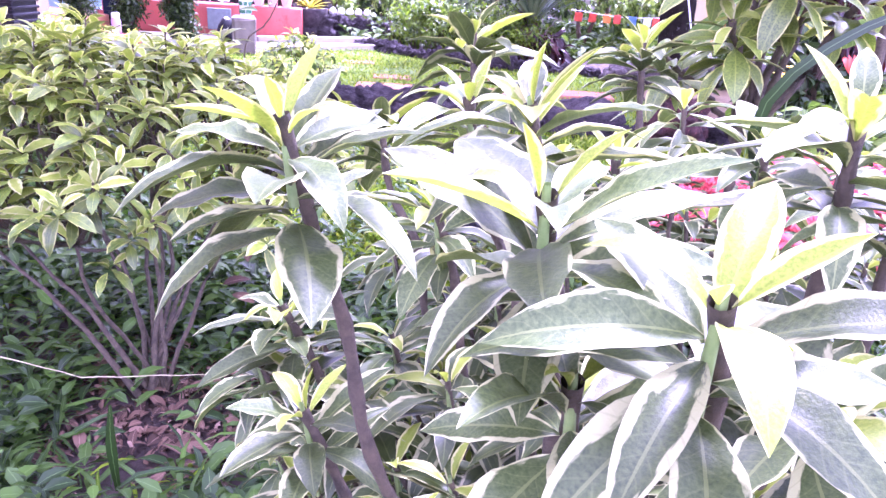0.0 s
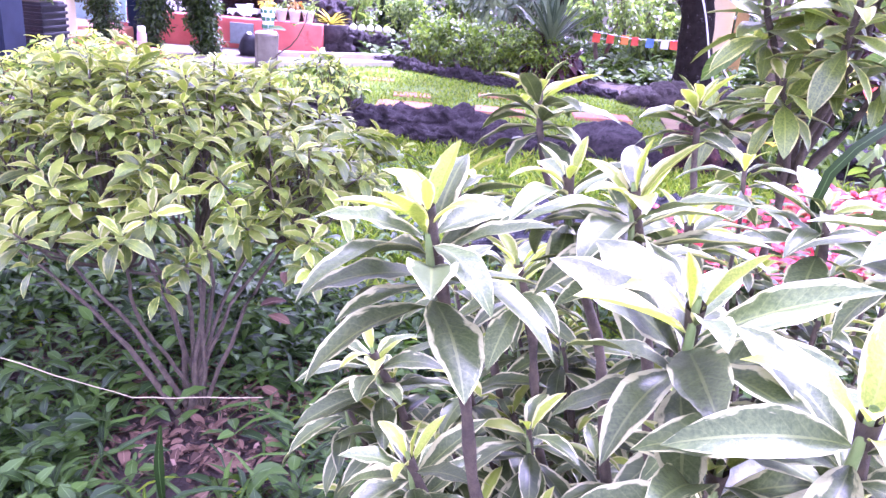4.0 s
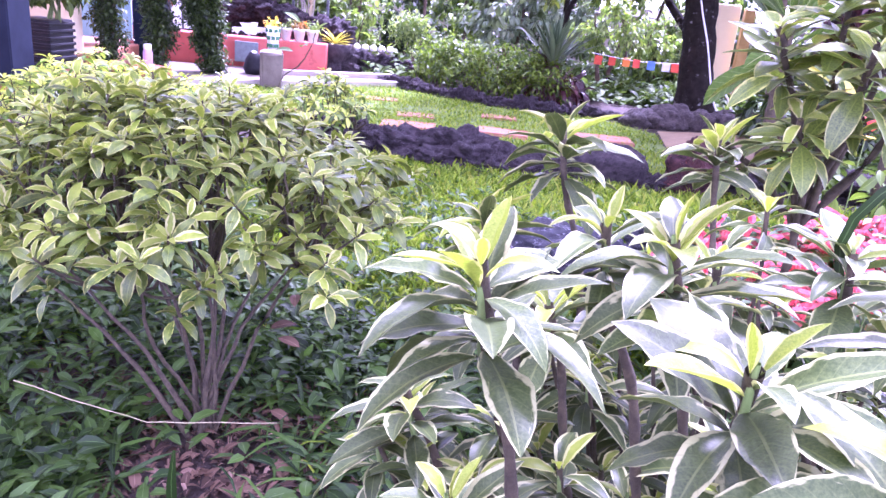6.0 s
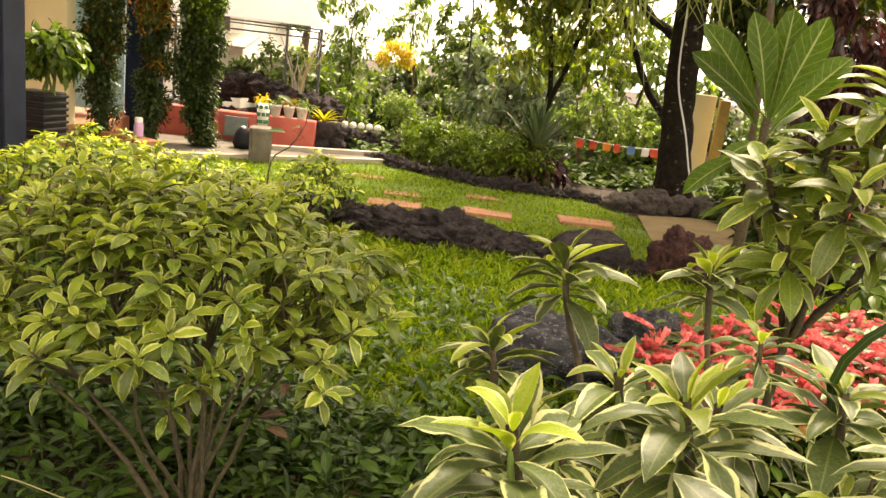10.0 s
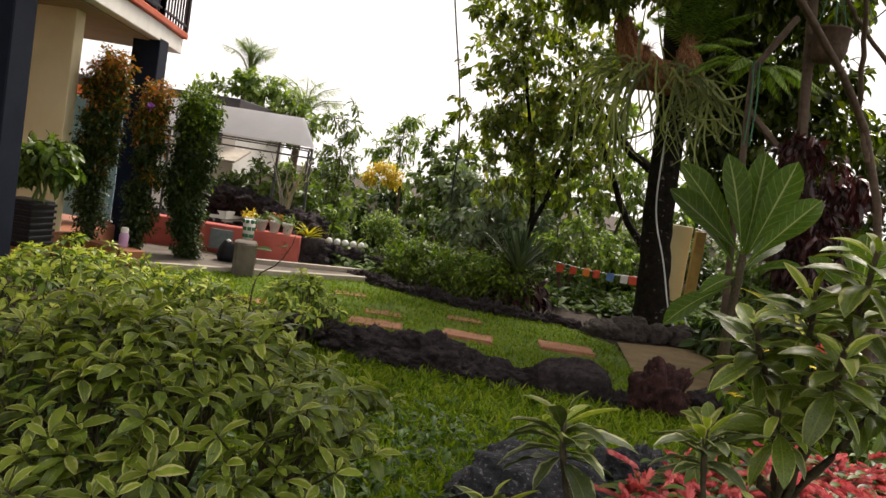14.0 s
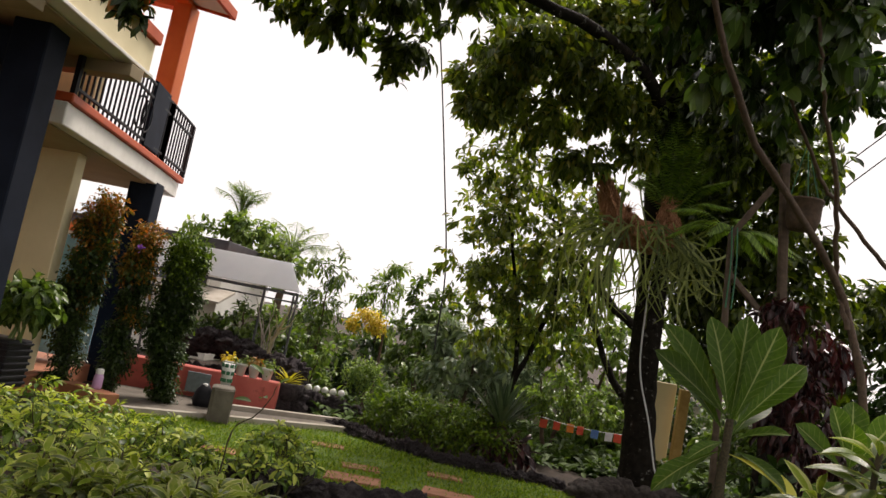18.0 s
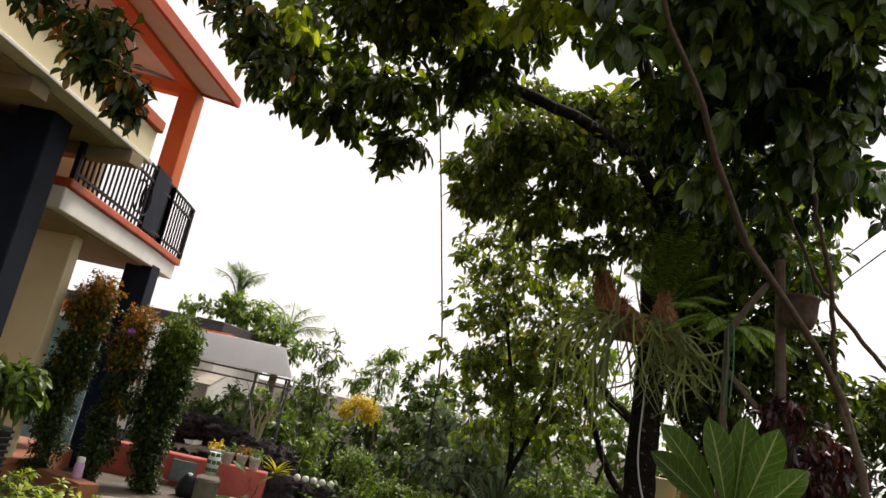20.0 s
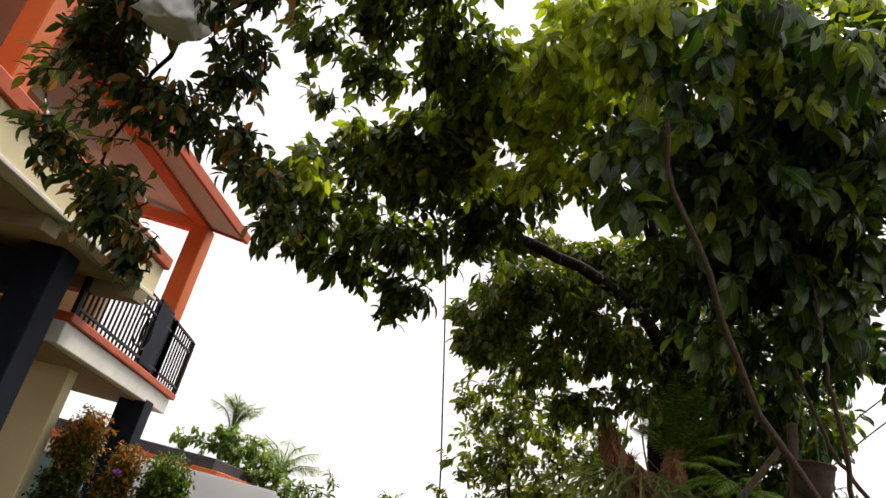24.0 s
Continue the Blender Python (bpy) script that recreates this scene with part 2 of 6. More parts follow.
M["path"] = plain("dirt_path", (0.17, 0.12, 0.06), (0.27, 0.20, 0.105), 5, 0.9, 0.6, 0.01, spots=(40, 0.66, (0.09, 0.06, 0.03)))
M["rock"] = plain("black_lava_rock", (0.009, 0.007, 0.008), (0.075, 0.060, 0.063), 11, 0.85, 1.0, 0.03, spots=(24, 0.62, (0.13, 0.10, 0.095)), spec=0.25)
M["bed_stone"] = plain("grey_brown_stone", (0.022, 0.018, 0.016), (0.105, 0.088, 0.080), 8, 0.85, 0.8, 0.02, spots=(20, 0.63, (0.17, 0.15, 0.14)), spec=0.25)
M["rock_red"] = plain("reddish_lava_rock", (0.014, 0.009, 0.010), (0.12, 0.050, 0.046), 9, 0.85, 1.0, 0.03, spots=(16, 0.6, (0.26, 0.10, 0.075)), spec=0.25)
M["rock_grey"] = plain("blue_grey_boulder", (0.012, 0.013, 0.017), (0.065, 0.068, 0.078), 10, 0.8, 1.0, 0.02, spots=(30, 0.57, (0.24, 0.24, 0.25)), spec=0.25)
M["brick"] = plain("terracotta_stepping_stone", (0.24, 0.10, 0.055), (0.36, 0.17, 0.10), 7, 0.85, 0.5, 0.006, spots=(5, 0.62, (0.13, 0.11, 0.06)))
M["cream"] = plain("cream_wall_paint", (0.70, 0.61, 0.37), (0.80, 0.71, 0.46), 1.6, 0.75, 0.15, 0.003, spots=(3, 0.68, (0.52, 0.43, 0.29)))
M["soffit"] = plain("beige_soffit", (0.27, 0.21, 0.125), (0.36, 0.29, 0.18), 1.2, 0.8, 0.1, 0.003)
M["white"] = plain("white_fascia_paint", (0.66, 0.64, 0.58), (0.80, 0.78, 0.72), 2.5, 0.6, 0.12, 0.003, spots=(4, 0.68, (0.48, 0.44, 0.38)))
M["eave"] = plain("pale_eave_paint", (0.52, 0.54, 0.54), (0.62, 0.64, 0.64), 2.0, 0.7, 0.12, 0.003)
M["orange"] = plain("orange_paint", (0.60, 0.125, 0.03), (0.72, 0.175, 0.045), 3, 0.55, 0.1, 0.002, spec=0.25)
M["red_trim"] = plain("red_orange_trim_paint", (0.43, 0.068, 0.022), (0.55, 0.105, 0.036), 4, 0.55, 0.1, 0.002, spec=0.25)
M["navy"] = plain("dark_navy_paint", (0.006, 0.009, 0.017), (0.013, 0.018, 0.031), 3, 0.7, 0.1, 0.002, spec=0.12)
M["pink_wall"] = plain("salmon_red_wall_paint", (0.42, 0.085, 0.065), (0.56, 0.14, 0.11), 2.5, 0.7, 0.2, 0.003, spots=(3, 0.62, (0.30, 0.07, 0.05)))
M["tile"] = plain("brown_red_curb_tile", (0.30, 0.115, 0.06), (0.40, 0.165, 0.09), 5, 0.6, 0.2, 0.003)
M["concrete"] = plain("weathered_concrete", (0.075, 0.064, 0.050), (0.165, 0.142, 0.112), 4, 0.9, 0.6, 0.006, spots=(6, 0.6, (0.10, 0.09, 0.07)))
M["slab"] = plain("pale_slab", (0.28, 0.25, 0.20), (0.42, 0.38, 0.32), 4, 0.85, 0.4, 0.004)
M["iron"] = plain("black_iron", (0.010, 0.010, 0.012), (0.02, 0.02, 0.024), 20, 0.55, 0.1, 0.001, 0.0, spec=0.15)
M["black_plastic"] = plain("black_plastic", (0.012, 0.012, 0.014), (0.022, 0.022, 0.026), 10, 0.5, 0.1, 0.001, spec=0.2)
M["pot_white"] = plain("white_pot_glaze", (0.62, 0.62, 0.58), (0.76, 0.76, 0.72), 8, 0.4, 0.1, 0.001)
tent_cloth = Nodes("white_tent_sheet")
tent_cloth.bump(tent_cloth.noise(9, 5, 0.7), 0.2, 0.01)
M["tent"] = tent_cloth.done(tent_cloth.ramp(tent_cloth.noise(1.5, 6, 0.65), [(0.3, (0.80, 0.81, 0.83)), (0.7, (0.90, 0.91, 0.92))]), 0.5, 0, 0.4, 0.55)
M["wood"] = plain("yellow_brown_wood", (0.36, 0.21, 0.055), (0.50, 0.32, 0.10), 10, 0.7, 0.4, 0.003)
M["grey_wood"] = plain("weathered_pole", (0.06, 0.043, 0.03), (0.13, 0.095, 0.066), 16, 0.9, 0.5, 0.004)
M["rope_green"] = plain("green_rope", (0.03, 0.12, 0.06), (0.05, 0.18, 0.09), 50, 0.7, 0.3, 0.002)
M["wire_black"] = plain("black_cable", (0.008, 0.008, 0.009), (0.016, 0.016, 0.018), 30, 0.5, 0.1, 0.001)
M["wire_white"] = plain("white_cable", (0.55, 0.55, 0.54), (0.68, 0.68, 0.66), 30, 0.5, 0.1, 0.001)
M["bag"] = plain("white_plastic_bag", (0.72, 0.72, 0.72), (0.86, 0.86, 0.86), 6, 0.45, 0.4, 0.01)
M["blue"] = plain("pale_blue_sheet", (0.20, 0.42, 0.60), (0.30, 0.54, 0.72), 3, 0.5, 0.2, 0.004)
M["violet"] = plain("violet_petal", (0.25, 0.07, 0.40), (0.36, 0.13, 0.52), 20, 0.6, 0.1, 0.002)
M["flag_red"] = plain("red_flag_cloth", (0.62, 0.06, 0.03), (0.74, 0.12, 0.05), 12, 0.7, 0.2, 0.002)
M["flag_orange"] = plain("orange_flag_cloth", (0.75, 0.22, 0.03), (0.82, 0.32, 0.06), 12, 0.7, 0.2, 0.002)
M["flag_blue"] = plain("blue_flag_cloth", (0.08, 0.18, 0.42), (0.14, 0.26, 0.52), 12, 0.7, 0.2, 0.002)
M["flag_white"] = plain("white_flag_cloth", (0.66, 0.64, 0.62), (0.78, 0.76, 0.74), 12, 0.7, 0.2, 0.002)
M["lilac"] = plain("lilac_bottle_plastic", (0.50, 0.30, 0.52), (0.60, 0.38, 0.60), 12, 0.35, 0.1, 0.001)
M["grille"] = plain("grey_metal_grille", (0.16, 0.20, 0.21), (0.24, 0.29, 0.30), 20, 0.5, 0.2, 0.002, 0.4)
M["tent_steel"] = plain("grey_painted_steel", (0.06, 0.065, 0.07), (0.11, 0.115, 0.12), 16, 0.5, 0.15, 0.001, 0.2)
M["straw"] = plain("dry_straw", (0.26, 0.23, 0.12), (0.38, 0.34, 0.19), 40, 0.7, 0.2, 0.001)
M["roof"] = plain("dark_roof_sheet", (0.03, 0.03, 0.035), (0.06, 0.06, 0.07), 6, 0.6, 0.3, 0.005)
M["glass"] = Nodes("window_glass").done((0.02, 0.025, 0.03), 0.08, 0.0, 0.8)

R = np.random.RandomState(7)


# ---- mesh tools ----
def as_mesh(name, verts, faces, material, smooth=True, uv=None):
    """One mesh from arrays of corners and of equal-sided faces (or a list of mixed ones)."""
    me = bpy.data.meshes.new(name)
    if isinstance(faces, np.ndarray):
        n, k = faces.shape
        me.vertices.add(len(verts))
        me.vertices.foreach_set("co", np.asarray(verts, np.float32).ravel())
        me.loops.add(n * k)
        me.loops.foreach_set("vertex_index", faces.astype(np.int32).ravel())
        me.polygons.add(n)
        me.polygons.foreach_set("loop_start", np.arange(0, n * k, k, dtype=np.int32))
        me.update(calc_edges=True)
    else:
        me.from_pydata([tuple(v) for v in verts], [], faces)
        me.update()
    if uv is not None and isinstance(faces, np.ndarray):
        layer = me.uv_layers.new(name="uv")
        layer.data.foreach_set("uv", np.asarray(uv, np.float32)[faces.ravel()].ravel())
    me.polygons.foreach_set("use_smooth", np.full(len(me.polygons), smooth))
    me.materials.append(material)
    return me


def thing(name, label, category, at=(0, 0, 0), group="", kind=""):
    ob = new(name)
    ob.location = at
    ob.empty_display_size = 0.05
    return tagged(ob, label, category, group, kind)


def part(name, me, parent=None, label="", m=None, kind=""):
    if isinstance(me, bmesh.types.BMesh):
        raise TypeError("give a mesh")
    ob = new(name, me)
    if parent:
        ob.parent = parent
        # parts are written in world metres: take the parent's place out
        base = parent.matrix_basis if not parent.parent else parent.parent.matrix_basis @ parent.matrix_basis
        ob.matrix_basis = base.inverted() @ (m or Matrix())
    elif m:
        ob.matrix_basis = m
    return tagged(ob, label, "", "", kind)


def box_mesh(name, size, material, bevel=0.01, jitter=0.0):
    bm = bmesh.new()
    bmesh.ops.create_cube(bm, size=1.0)
    bmesh.ops.scale(bm, vec=size, verts=bm.verts)
    if bevel:
        bmesh.ops.bevel(bm, geom=bm.edges[:], offset=min(bevel, min(size) * 0.4), segments=2, affect="EDGES", profile=0.6)
    if jitter:
        for v in bm.verts:
            v.co += Vector(R.uniform(-jitter, jitter, 3))
    me = bpy.data.meshes.new(name)
    bm.to_mesh(me)
    bm.free()
    me.materials.append(material)
    return me


def spot(a, b=None, turn=0.0):
    """A pose at a, turned about z."""
    return Matrix.Translation(a) @ Matrix.Rotation(radians(turn), 4, "Z")


def along(a, b):
    """A pose at the middle of a and b, with x along them."""
    a, b = Vector(a), Vector(b)
    return Matrix.Translation((a + b) / 2) @ (b - a).to_track_quat("X", "Z").to_matrix().to_4x4()


def bar(name, a, b, w, h, material, parent, label="", bevel=0.006):
    """A square-edged bar from a to b, w wide and h high."""
    return part(name, box_mesh(name, ((Vector(b) - Vector(a)).length, w, h), material, bevel), parent, label, along(a, b))


def prism_mesh(name, outline, z0, z1, material, bevel=0.01):
    """An upright body on the outline (x, y) from z0 to z1."""
    bm = bmesh.new()
    f = bm.faces.new([bm.verts.new((x, y, z0)) for x, y in outline])
    top = bmesh.ops.extrude_face_region(bm, geom=[f])
    bmesh.ops.translate(bm, vec=(0, 0, z1 - z0), verts=[v for v in top["geom"] if isinstance(v, bmesh.types.BMVert)])
    bmesh.ops.recalc_face_normals(bm, faces=bm.faces)
    if bevel:
        bmesh.ops.bevel(bm, geom=bm.edges[:], offset=bevel, segments=1, affect="EDGES")
    me = bpy.data.meshes.new(name)
    bm.to_mesh(me)
    bm.free()
    me.materials.append(material)
    return me


def tube_arrays(points, radii, sides=7, rings=None):
    """Corners and faces of a tapered tube along points."""
    p = np.asarray(points, float)
    r = np.interp(np.linspace(0, 1, len(p)), np.linspace(0, 1, len(radii)), radii)
    d = np.gradient(p, axis=0)
    d /= np.linalg.norm(d, axis=1)[:, None] + 1e-9
    ref = np.where(np.abs(d[:, 2:3]) > 0.9, [[1.0, 0, 0]], [[0, 0, 1.0]])
    x = np.cross(d, ref)
    x /= np.linalg.norm(x, axis=1)[:, None] + 1e-9
    y = np.cross(d, x)
    a = np.linspace(0, 2 * np.pi, sides, endpoint=False)
    v = p[:, None] + r[:, None, None] * (x[:, None] * np.cos(a)[None, :, None] + y[:, None] * np.sin(a)[None, :, None])
    i = np.arange(len(p) - 1)[:, None] * sides
    j = np.arange(sides)[None]
    k = (j + 1) % sides
    f = np.stack([i + j, i + k, i + sides + k, i + sides + j], -1).reshape(-1, 4)
    return v.reshape(-1, 3), f


def smooth_line(points, n=16, wobble=0.0):
    """A rounded line through points."""
    p = np.asarray(points, float)
    if len(p) < 3:
        t = np.linspace(0, 1, n)[:, None]
        q = p[0] * (1 - t) + p[-1] * t
    else:
        pad = np.vstack([2 * p[0] - p[1], p, 2 * p[-1] - p[-2]])
        q = []
        for u in np.linspace(0, len(p) - 1 - 1e-6, n):
            i, f = int(u), u - int(u)
            a, b, c, d = pad[i : i + 4]
            q.append(0.5 * (2 * b + (c - a) * f + (2 * a - 5 * b + 4 * c - d) * f**2 + (3 * b - a - 3 * c + d) * f**3))
        q = np.array(q)
    if wobble:
        q[1:-1] += R.normal(0, wobble, (len(q) - 2, 3))
    return q


def tubes_mesh(name, lines, material, sides=6):
    """One mesh of several tubes: (points, radii) each."""
    vs, fs, n = [], [], 0
    for pts, rad in lines:
        v, f = tube_arrays(pts, rad, sides)
        vs.append(v)
        fs.append(f + n)
        n += len(v)
    return as_mesh(name, np.vstack(vs), np.vstack(fs), material)


def leaf_shape(nl=4, nw=1, width=0.36, curl=0.25, fold=0.25, peak=0.45, tip=1.0, wave=0.0):
    """A leaf of unit length along +y, face up: corners, faces, uv. nw cells on each side of the rib."""
    s = np.linspace(0, 1, nl + 1)
    a = peak / (1 - peak)
    w = np.maximum((s**a) * (1 - s) ** tip, 0)
    w = 0.5 * width * w / w.max()
    w[0] = max(w[0], 0.012)
    u = np.linspace(-1, 1, 2 * nw + 1)
    ang = s * curl * 1.6
    yy = np.cumsum(np.r_[0, np.cos((ang[1:] + ang[:-1]) / 2)]) / nl
    zz = -np.cumsum(np.r_[0, np.sin((ang[1:] + ang[:-1]) / 2)]) / nl
    x = w[:, None] * u[None] * np.cos(fold)
    z = zz[:, None] + w[:, None] * np.abs(u)[None] * np.sin(fold) + wave * w[:, None] * np.abs(u) * np.sin(s * 17)[:, None]
    y = np.repeat(yy[:, None], len(u), 1)
    v = np.stack([x, y, z], -1).reshape(-1, 3)
    k = len(u)
    f = np.array([[i * k + j, i * k + j + 1, (i + 1) * k + j + 1, (i + 1) * k + j] for i in range(nl) for j in range(k - 1)])
    uv = np.stack([np.repeat((u[None] + 1) / 2, nl + 1, 0), np.repeat(s[:, None], k, 1)], -1).reshape(-1, 2)
    return v, f, uv


def frames_of(way, up):
    """Turns that lay +y along way and +z near up, for rows of vectors."""
    y = way / (np.linalg.norm(way, axis=-1, keepdims=True) + 1e-9)
    x = np.cross(y, up)
    bad = np.linalg.norm(x, axis=-1, keepdims=True) < 1e-3
    x = np.where(bad, np.cross(y, [0.3, 0.9, 0.1]), x)
    x /= np.linalg.norm(x, axis=-1, keepdims=True) + 1e-9
    return np.stack([x, y, np.cross(x, y)], -1)


def leaves_mesh(name, shape, pos, way, up, size, material, wide=None):
    """One mesh of many leaves."""
    v, f, uv = shape
    m = frames_of(np.asarray(way, float), np.asarray(up, float))
    s = np.asarray(size, float)[:, None, None] * np.ones((1, 1, 3))
    if wide is not None:
        s = s * np.stack([wide, np.ones(len(pos)), np.ones(len(pos))], -1)[:, None]
    out = np.einsum("nij,nkj->nki", m, v[None] * s) + np.asarray(pos)[:, None]
    faces = (f[None] + (np.arange(len(pos)) * len(v))[:, None, None]).reshape(-1, f.shape[1])
    return as_mesh(name, out.reshape(-1, 3), faces, material, True, np.tile(uv, (len(pos), 1)))


def unit(n):
    d = R.normal(0, 1, (n, 3))
    return d / np.linalg.norm(d, axis=1)[:, None]


LOW = leaf_shape(3, 1, 0.42, 0.5, 0.35)
OVAL = leaf_shape(4, 1, 0.43, 0.5, 0.3, 0.5, 0.9)
LANCE = leaf_shape(4, 1, 0.28, 0.7, 0.35, 0.42, 1.0)
BLADE = leaf_shape(3, 1, 0.07, 0.9, 0.3, 0.3, 0.8)


def clump_leaves(clumps, per, droop=0.35, gaps=0.0, grain=3.2, flat=0.9, face=None):
    """Leaf places in a crown made of overlapping rounds (x, y, z, radius): sprays of leaves on short twigs, with gaps where a
    noise runs low. per: leaves for a round of 0.4 m."""
    pos, way, up, twigs = [], [], [], []
    for cx, cy, cz, r in clumps:
        sprays = max(4, int(per / 7 * (r / 0.4) ** 2))
        d = unit(sprays)
        reach = r * 1.15 * R.rand(sprays) ** 0.45
        c = np.array([cx, cy, cz]) + d * reach[:, None] * [1, 1, flat]
        for q, w in zip(c, d):
            if noise.noise(Vector(q * grain)) + 0.5 * noise.noise(Vector(q * grain * 2.7)) < gaps:
                continue
            w = w * 0.8 + [0, 0, -droop * R.rand()] + R.normal(0, 0.5, 3)
            w /= np.linalg.norm(w)
            k = R.randint(5, 10)
            twigs.append((q - w * 0.12, q + w * 0.06))
            side = np.cross(w, [0.1, 0.2, 1.0])
            side /= np.linalg.norm(side) + 1e-6
            for i in range(k):
                a = i * 2.4 + R.rand()
                o = side * np.cos(a) + np.cross(w, side) * np.sin(a)
                pos.append(q + w * (0.16 * (i / k - 0.6)))
                way.append(w * 0.65 + o * 0.8 + [0, 0, -droop * R.rand() * 1.6])
                up.append((o * 0.2 + [0, 0, 1.0] if face is None else np.array(face, float)) + R.normal(0, 0.4, 3))
    return np.array(pos), np.array(way), np.array(up), twigs


def foliage(name, clumps, per, size, material, parent, shape=OVAL, droop=0.35, gaps=-0.6, label="", spread=0.25, grain=3.2, flat=0.9, face=None):
    pos, way, up, twigs = clump_leaves(clumps, per, droop, gaps, grain, flat, face)
    s = size * (1 + R.normal(0, spread, len(pos))).clip(0.5, 1.6)
    return part(name, leaves_mesh(name, shape, pos, way, up, s, material), parent, label, None, "stuff"), twigs


def rough_ball(name, size, material, amp=0.25, freq=2.2, sub=4, seed=0, flat=0.0):
    """A lumpy stone about size across, its foot at z = 0."""
    bm = bmesh.new()
    bmesh.ops.create_icosphere(bm, subdivisions=sub, radius=0.5)
    off = Vector((seed * 3.1, seed * 1.7, seed * 0.9))
    for v in bm.verts:
        d = v.co.normalized()
        h = noise.fractal(d * freq + off, 0.9, 2.1, 5) * amp + noise.noise(d * freq * 0.6 + off) * amp * 0.8
        h -= abs(noise.noise(d * freq * 2.3 + off)) * amp * 0.7
        v.co = d * (0.5 + h * 0.6)
        v.co.z = max(v.co.z, -0.32)
    bmesh.ops.scale(bm, vec=size, verts=bm.verts)
    z = min(v.co.z for v in bm.verts)
    bmesh.ops.translate(bm, vec=(0, 0, -z - 0.02), verts=bm.verts)
    me = bpy.data.meshes.new(name)
    bm.to_mesh(me)
    bm.free()
    me.polygons.foreach_set("use_smooth", np.ones(len(me.polygons), bool))
    me.materials.append(material)
    return me


# ---- ground ----
def lie(x, y):
    """The height of the ground: nearly flat, with soft swells."""
    return 0.035 * noise.noise(Vector((x * 0.5, y * 0.5, 3.0))) + 0.012 * noise.noise(Vector((x * 2.1, y * 2.1, 7.0)))


def ground_mesh():
    near = np.concatenate([[-400, -150, -60, -25], np.arange(-12, 12.01, 0.25), [25, 60, 150, 400]])
    ys = np.concatenate([[-300, -100, -30, -10], np.arange(-4, 18.01, 0.25), [30, 60, 150, 400]])
    verts = [(x, y, lie(x, y) if abs(x) < 12 and -4 < y < 18 else 0.0) for y in ys for x in near]
    k = len(near)
    faces = np.array([[i * k + j, i * k + j + 1, (i + 1) * k + j + 1, (i + 1) * k + j] for i in range(len(ys) - 1) for j in range(k - 1)])
    return as_mesh("ground", np.array(verts), faces, M["soil"])


def patch(name, outline, lift, material, step=0.16, kind="structure", label="", category=""):
    """A sheet on the ground within an outline of (x, y) corners."""
    xs, ys = [p[0] for p in outline], [p[1] for p in outline]
    bm = bmesh.new()
    bm.faces.new([bm.verts.new((x, y, 0)) for x, y in outline])
    bmesh.ops.triangulate(bm, faces=bm.faces[:])
    for _ in range(5):
        long = [e for e in bm.edges if e.calc_length() > step * 2]
        if not long:
            break
        bmesh.ops.subdivide_edges(bm, edges=long, cuts=1)
        bmesh.ops.triangulate(bm, faces=bm.faces[:])
    for v in bm.verts:
        v.co.z = lie(v.co.x, v.co.y) + lift
    bmesh.ops.recalc_face_normals(bm, faces=bm.faces)
    if bm.faces and sum(f.normal.z for f in bm.faces) < 0:
        bmesh.ops.reverse_faces(bm, faces=bm.faces[:])
    me = bpy.data.meshes.new(name)
    bm.to_mesh(me)
    bm.free()
    me.materials.append(material)
    return tagged(new(name, me), label, category, "", kind)


tagged(new("ground", ground_mesh()), "dark garden soil with dead leaves and weeds", "ground", "", "structure")
LAWN = [(-3.3, 6.3), (-1.2, 5.9), (0.6, 5.5), (1.35, 5.6), (1.5, 6.4), (1.45, 8.2), (0.9, 8.75), (0.3, 8.75), (-0.4, 8.85), (-1.1, 9.2), (-1.7, 9.7), (-3.2, 8.2), (-3.9, 7.3)]
FRONT_LAWN = [(-0.25, 2.6), (0.6, 2.3), (1.6, 3.2), (2.6, 4.9), (2.4, 5.6), (1.2, 5.35), (0.4, 5.45), (-0.9, 5.5), (-1.6, 5.7), (-1.6, 3.6)]
lawn_sheet = Nodes("lawn_ground")
M["lawn"] = lawn_sheet.done(lawn_sheet.ramp(lawn_sheet.noise(3.0, 6, 0.7), [(0.3, (0.05, 0.09, 0.012)), (0.6, (0.10, 0.16, 0.02)), (0.8, (0.16, 0.15, 0.06))]), 0.95)
patch("lawn_1", LAWN, 0.012, M["lawn"], label="bright green mown lawn with stepping stones", category="lawn")
patch("lawn_2", FRONT_LAWN, 0.012, M["lawn"], label="thin shaded grass in front of the rock edging", category="lawn")
patch("garden_path", [(1.45, 5.9), (1.5, 8.35), (2.6, 8.7), (4.5, 8.6), (4.6, 7.6), (2.6, 6.6), (2.3, 5.9)], 0.018, M["path"], label="bare yellow-brown dirt path", category="path")


def inside(x, y, outline):
    hit, j = False, len(outline) - 1
    for i in range(len(outline)):
        (xi, yi), (xj, yj) = outline[i], outline[j]
        if (yi > y) != (yj > y) and x < (xj - xi) * (y - yi) / (yj - yi) + xi:
            hit = not hit
        j = i
    return hit


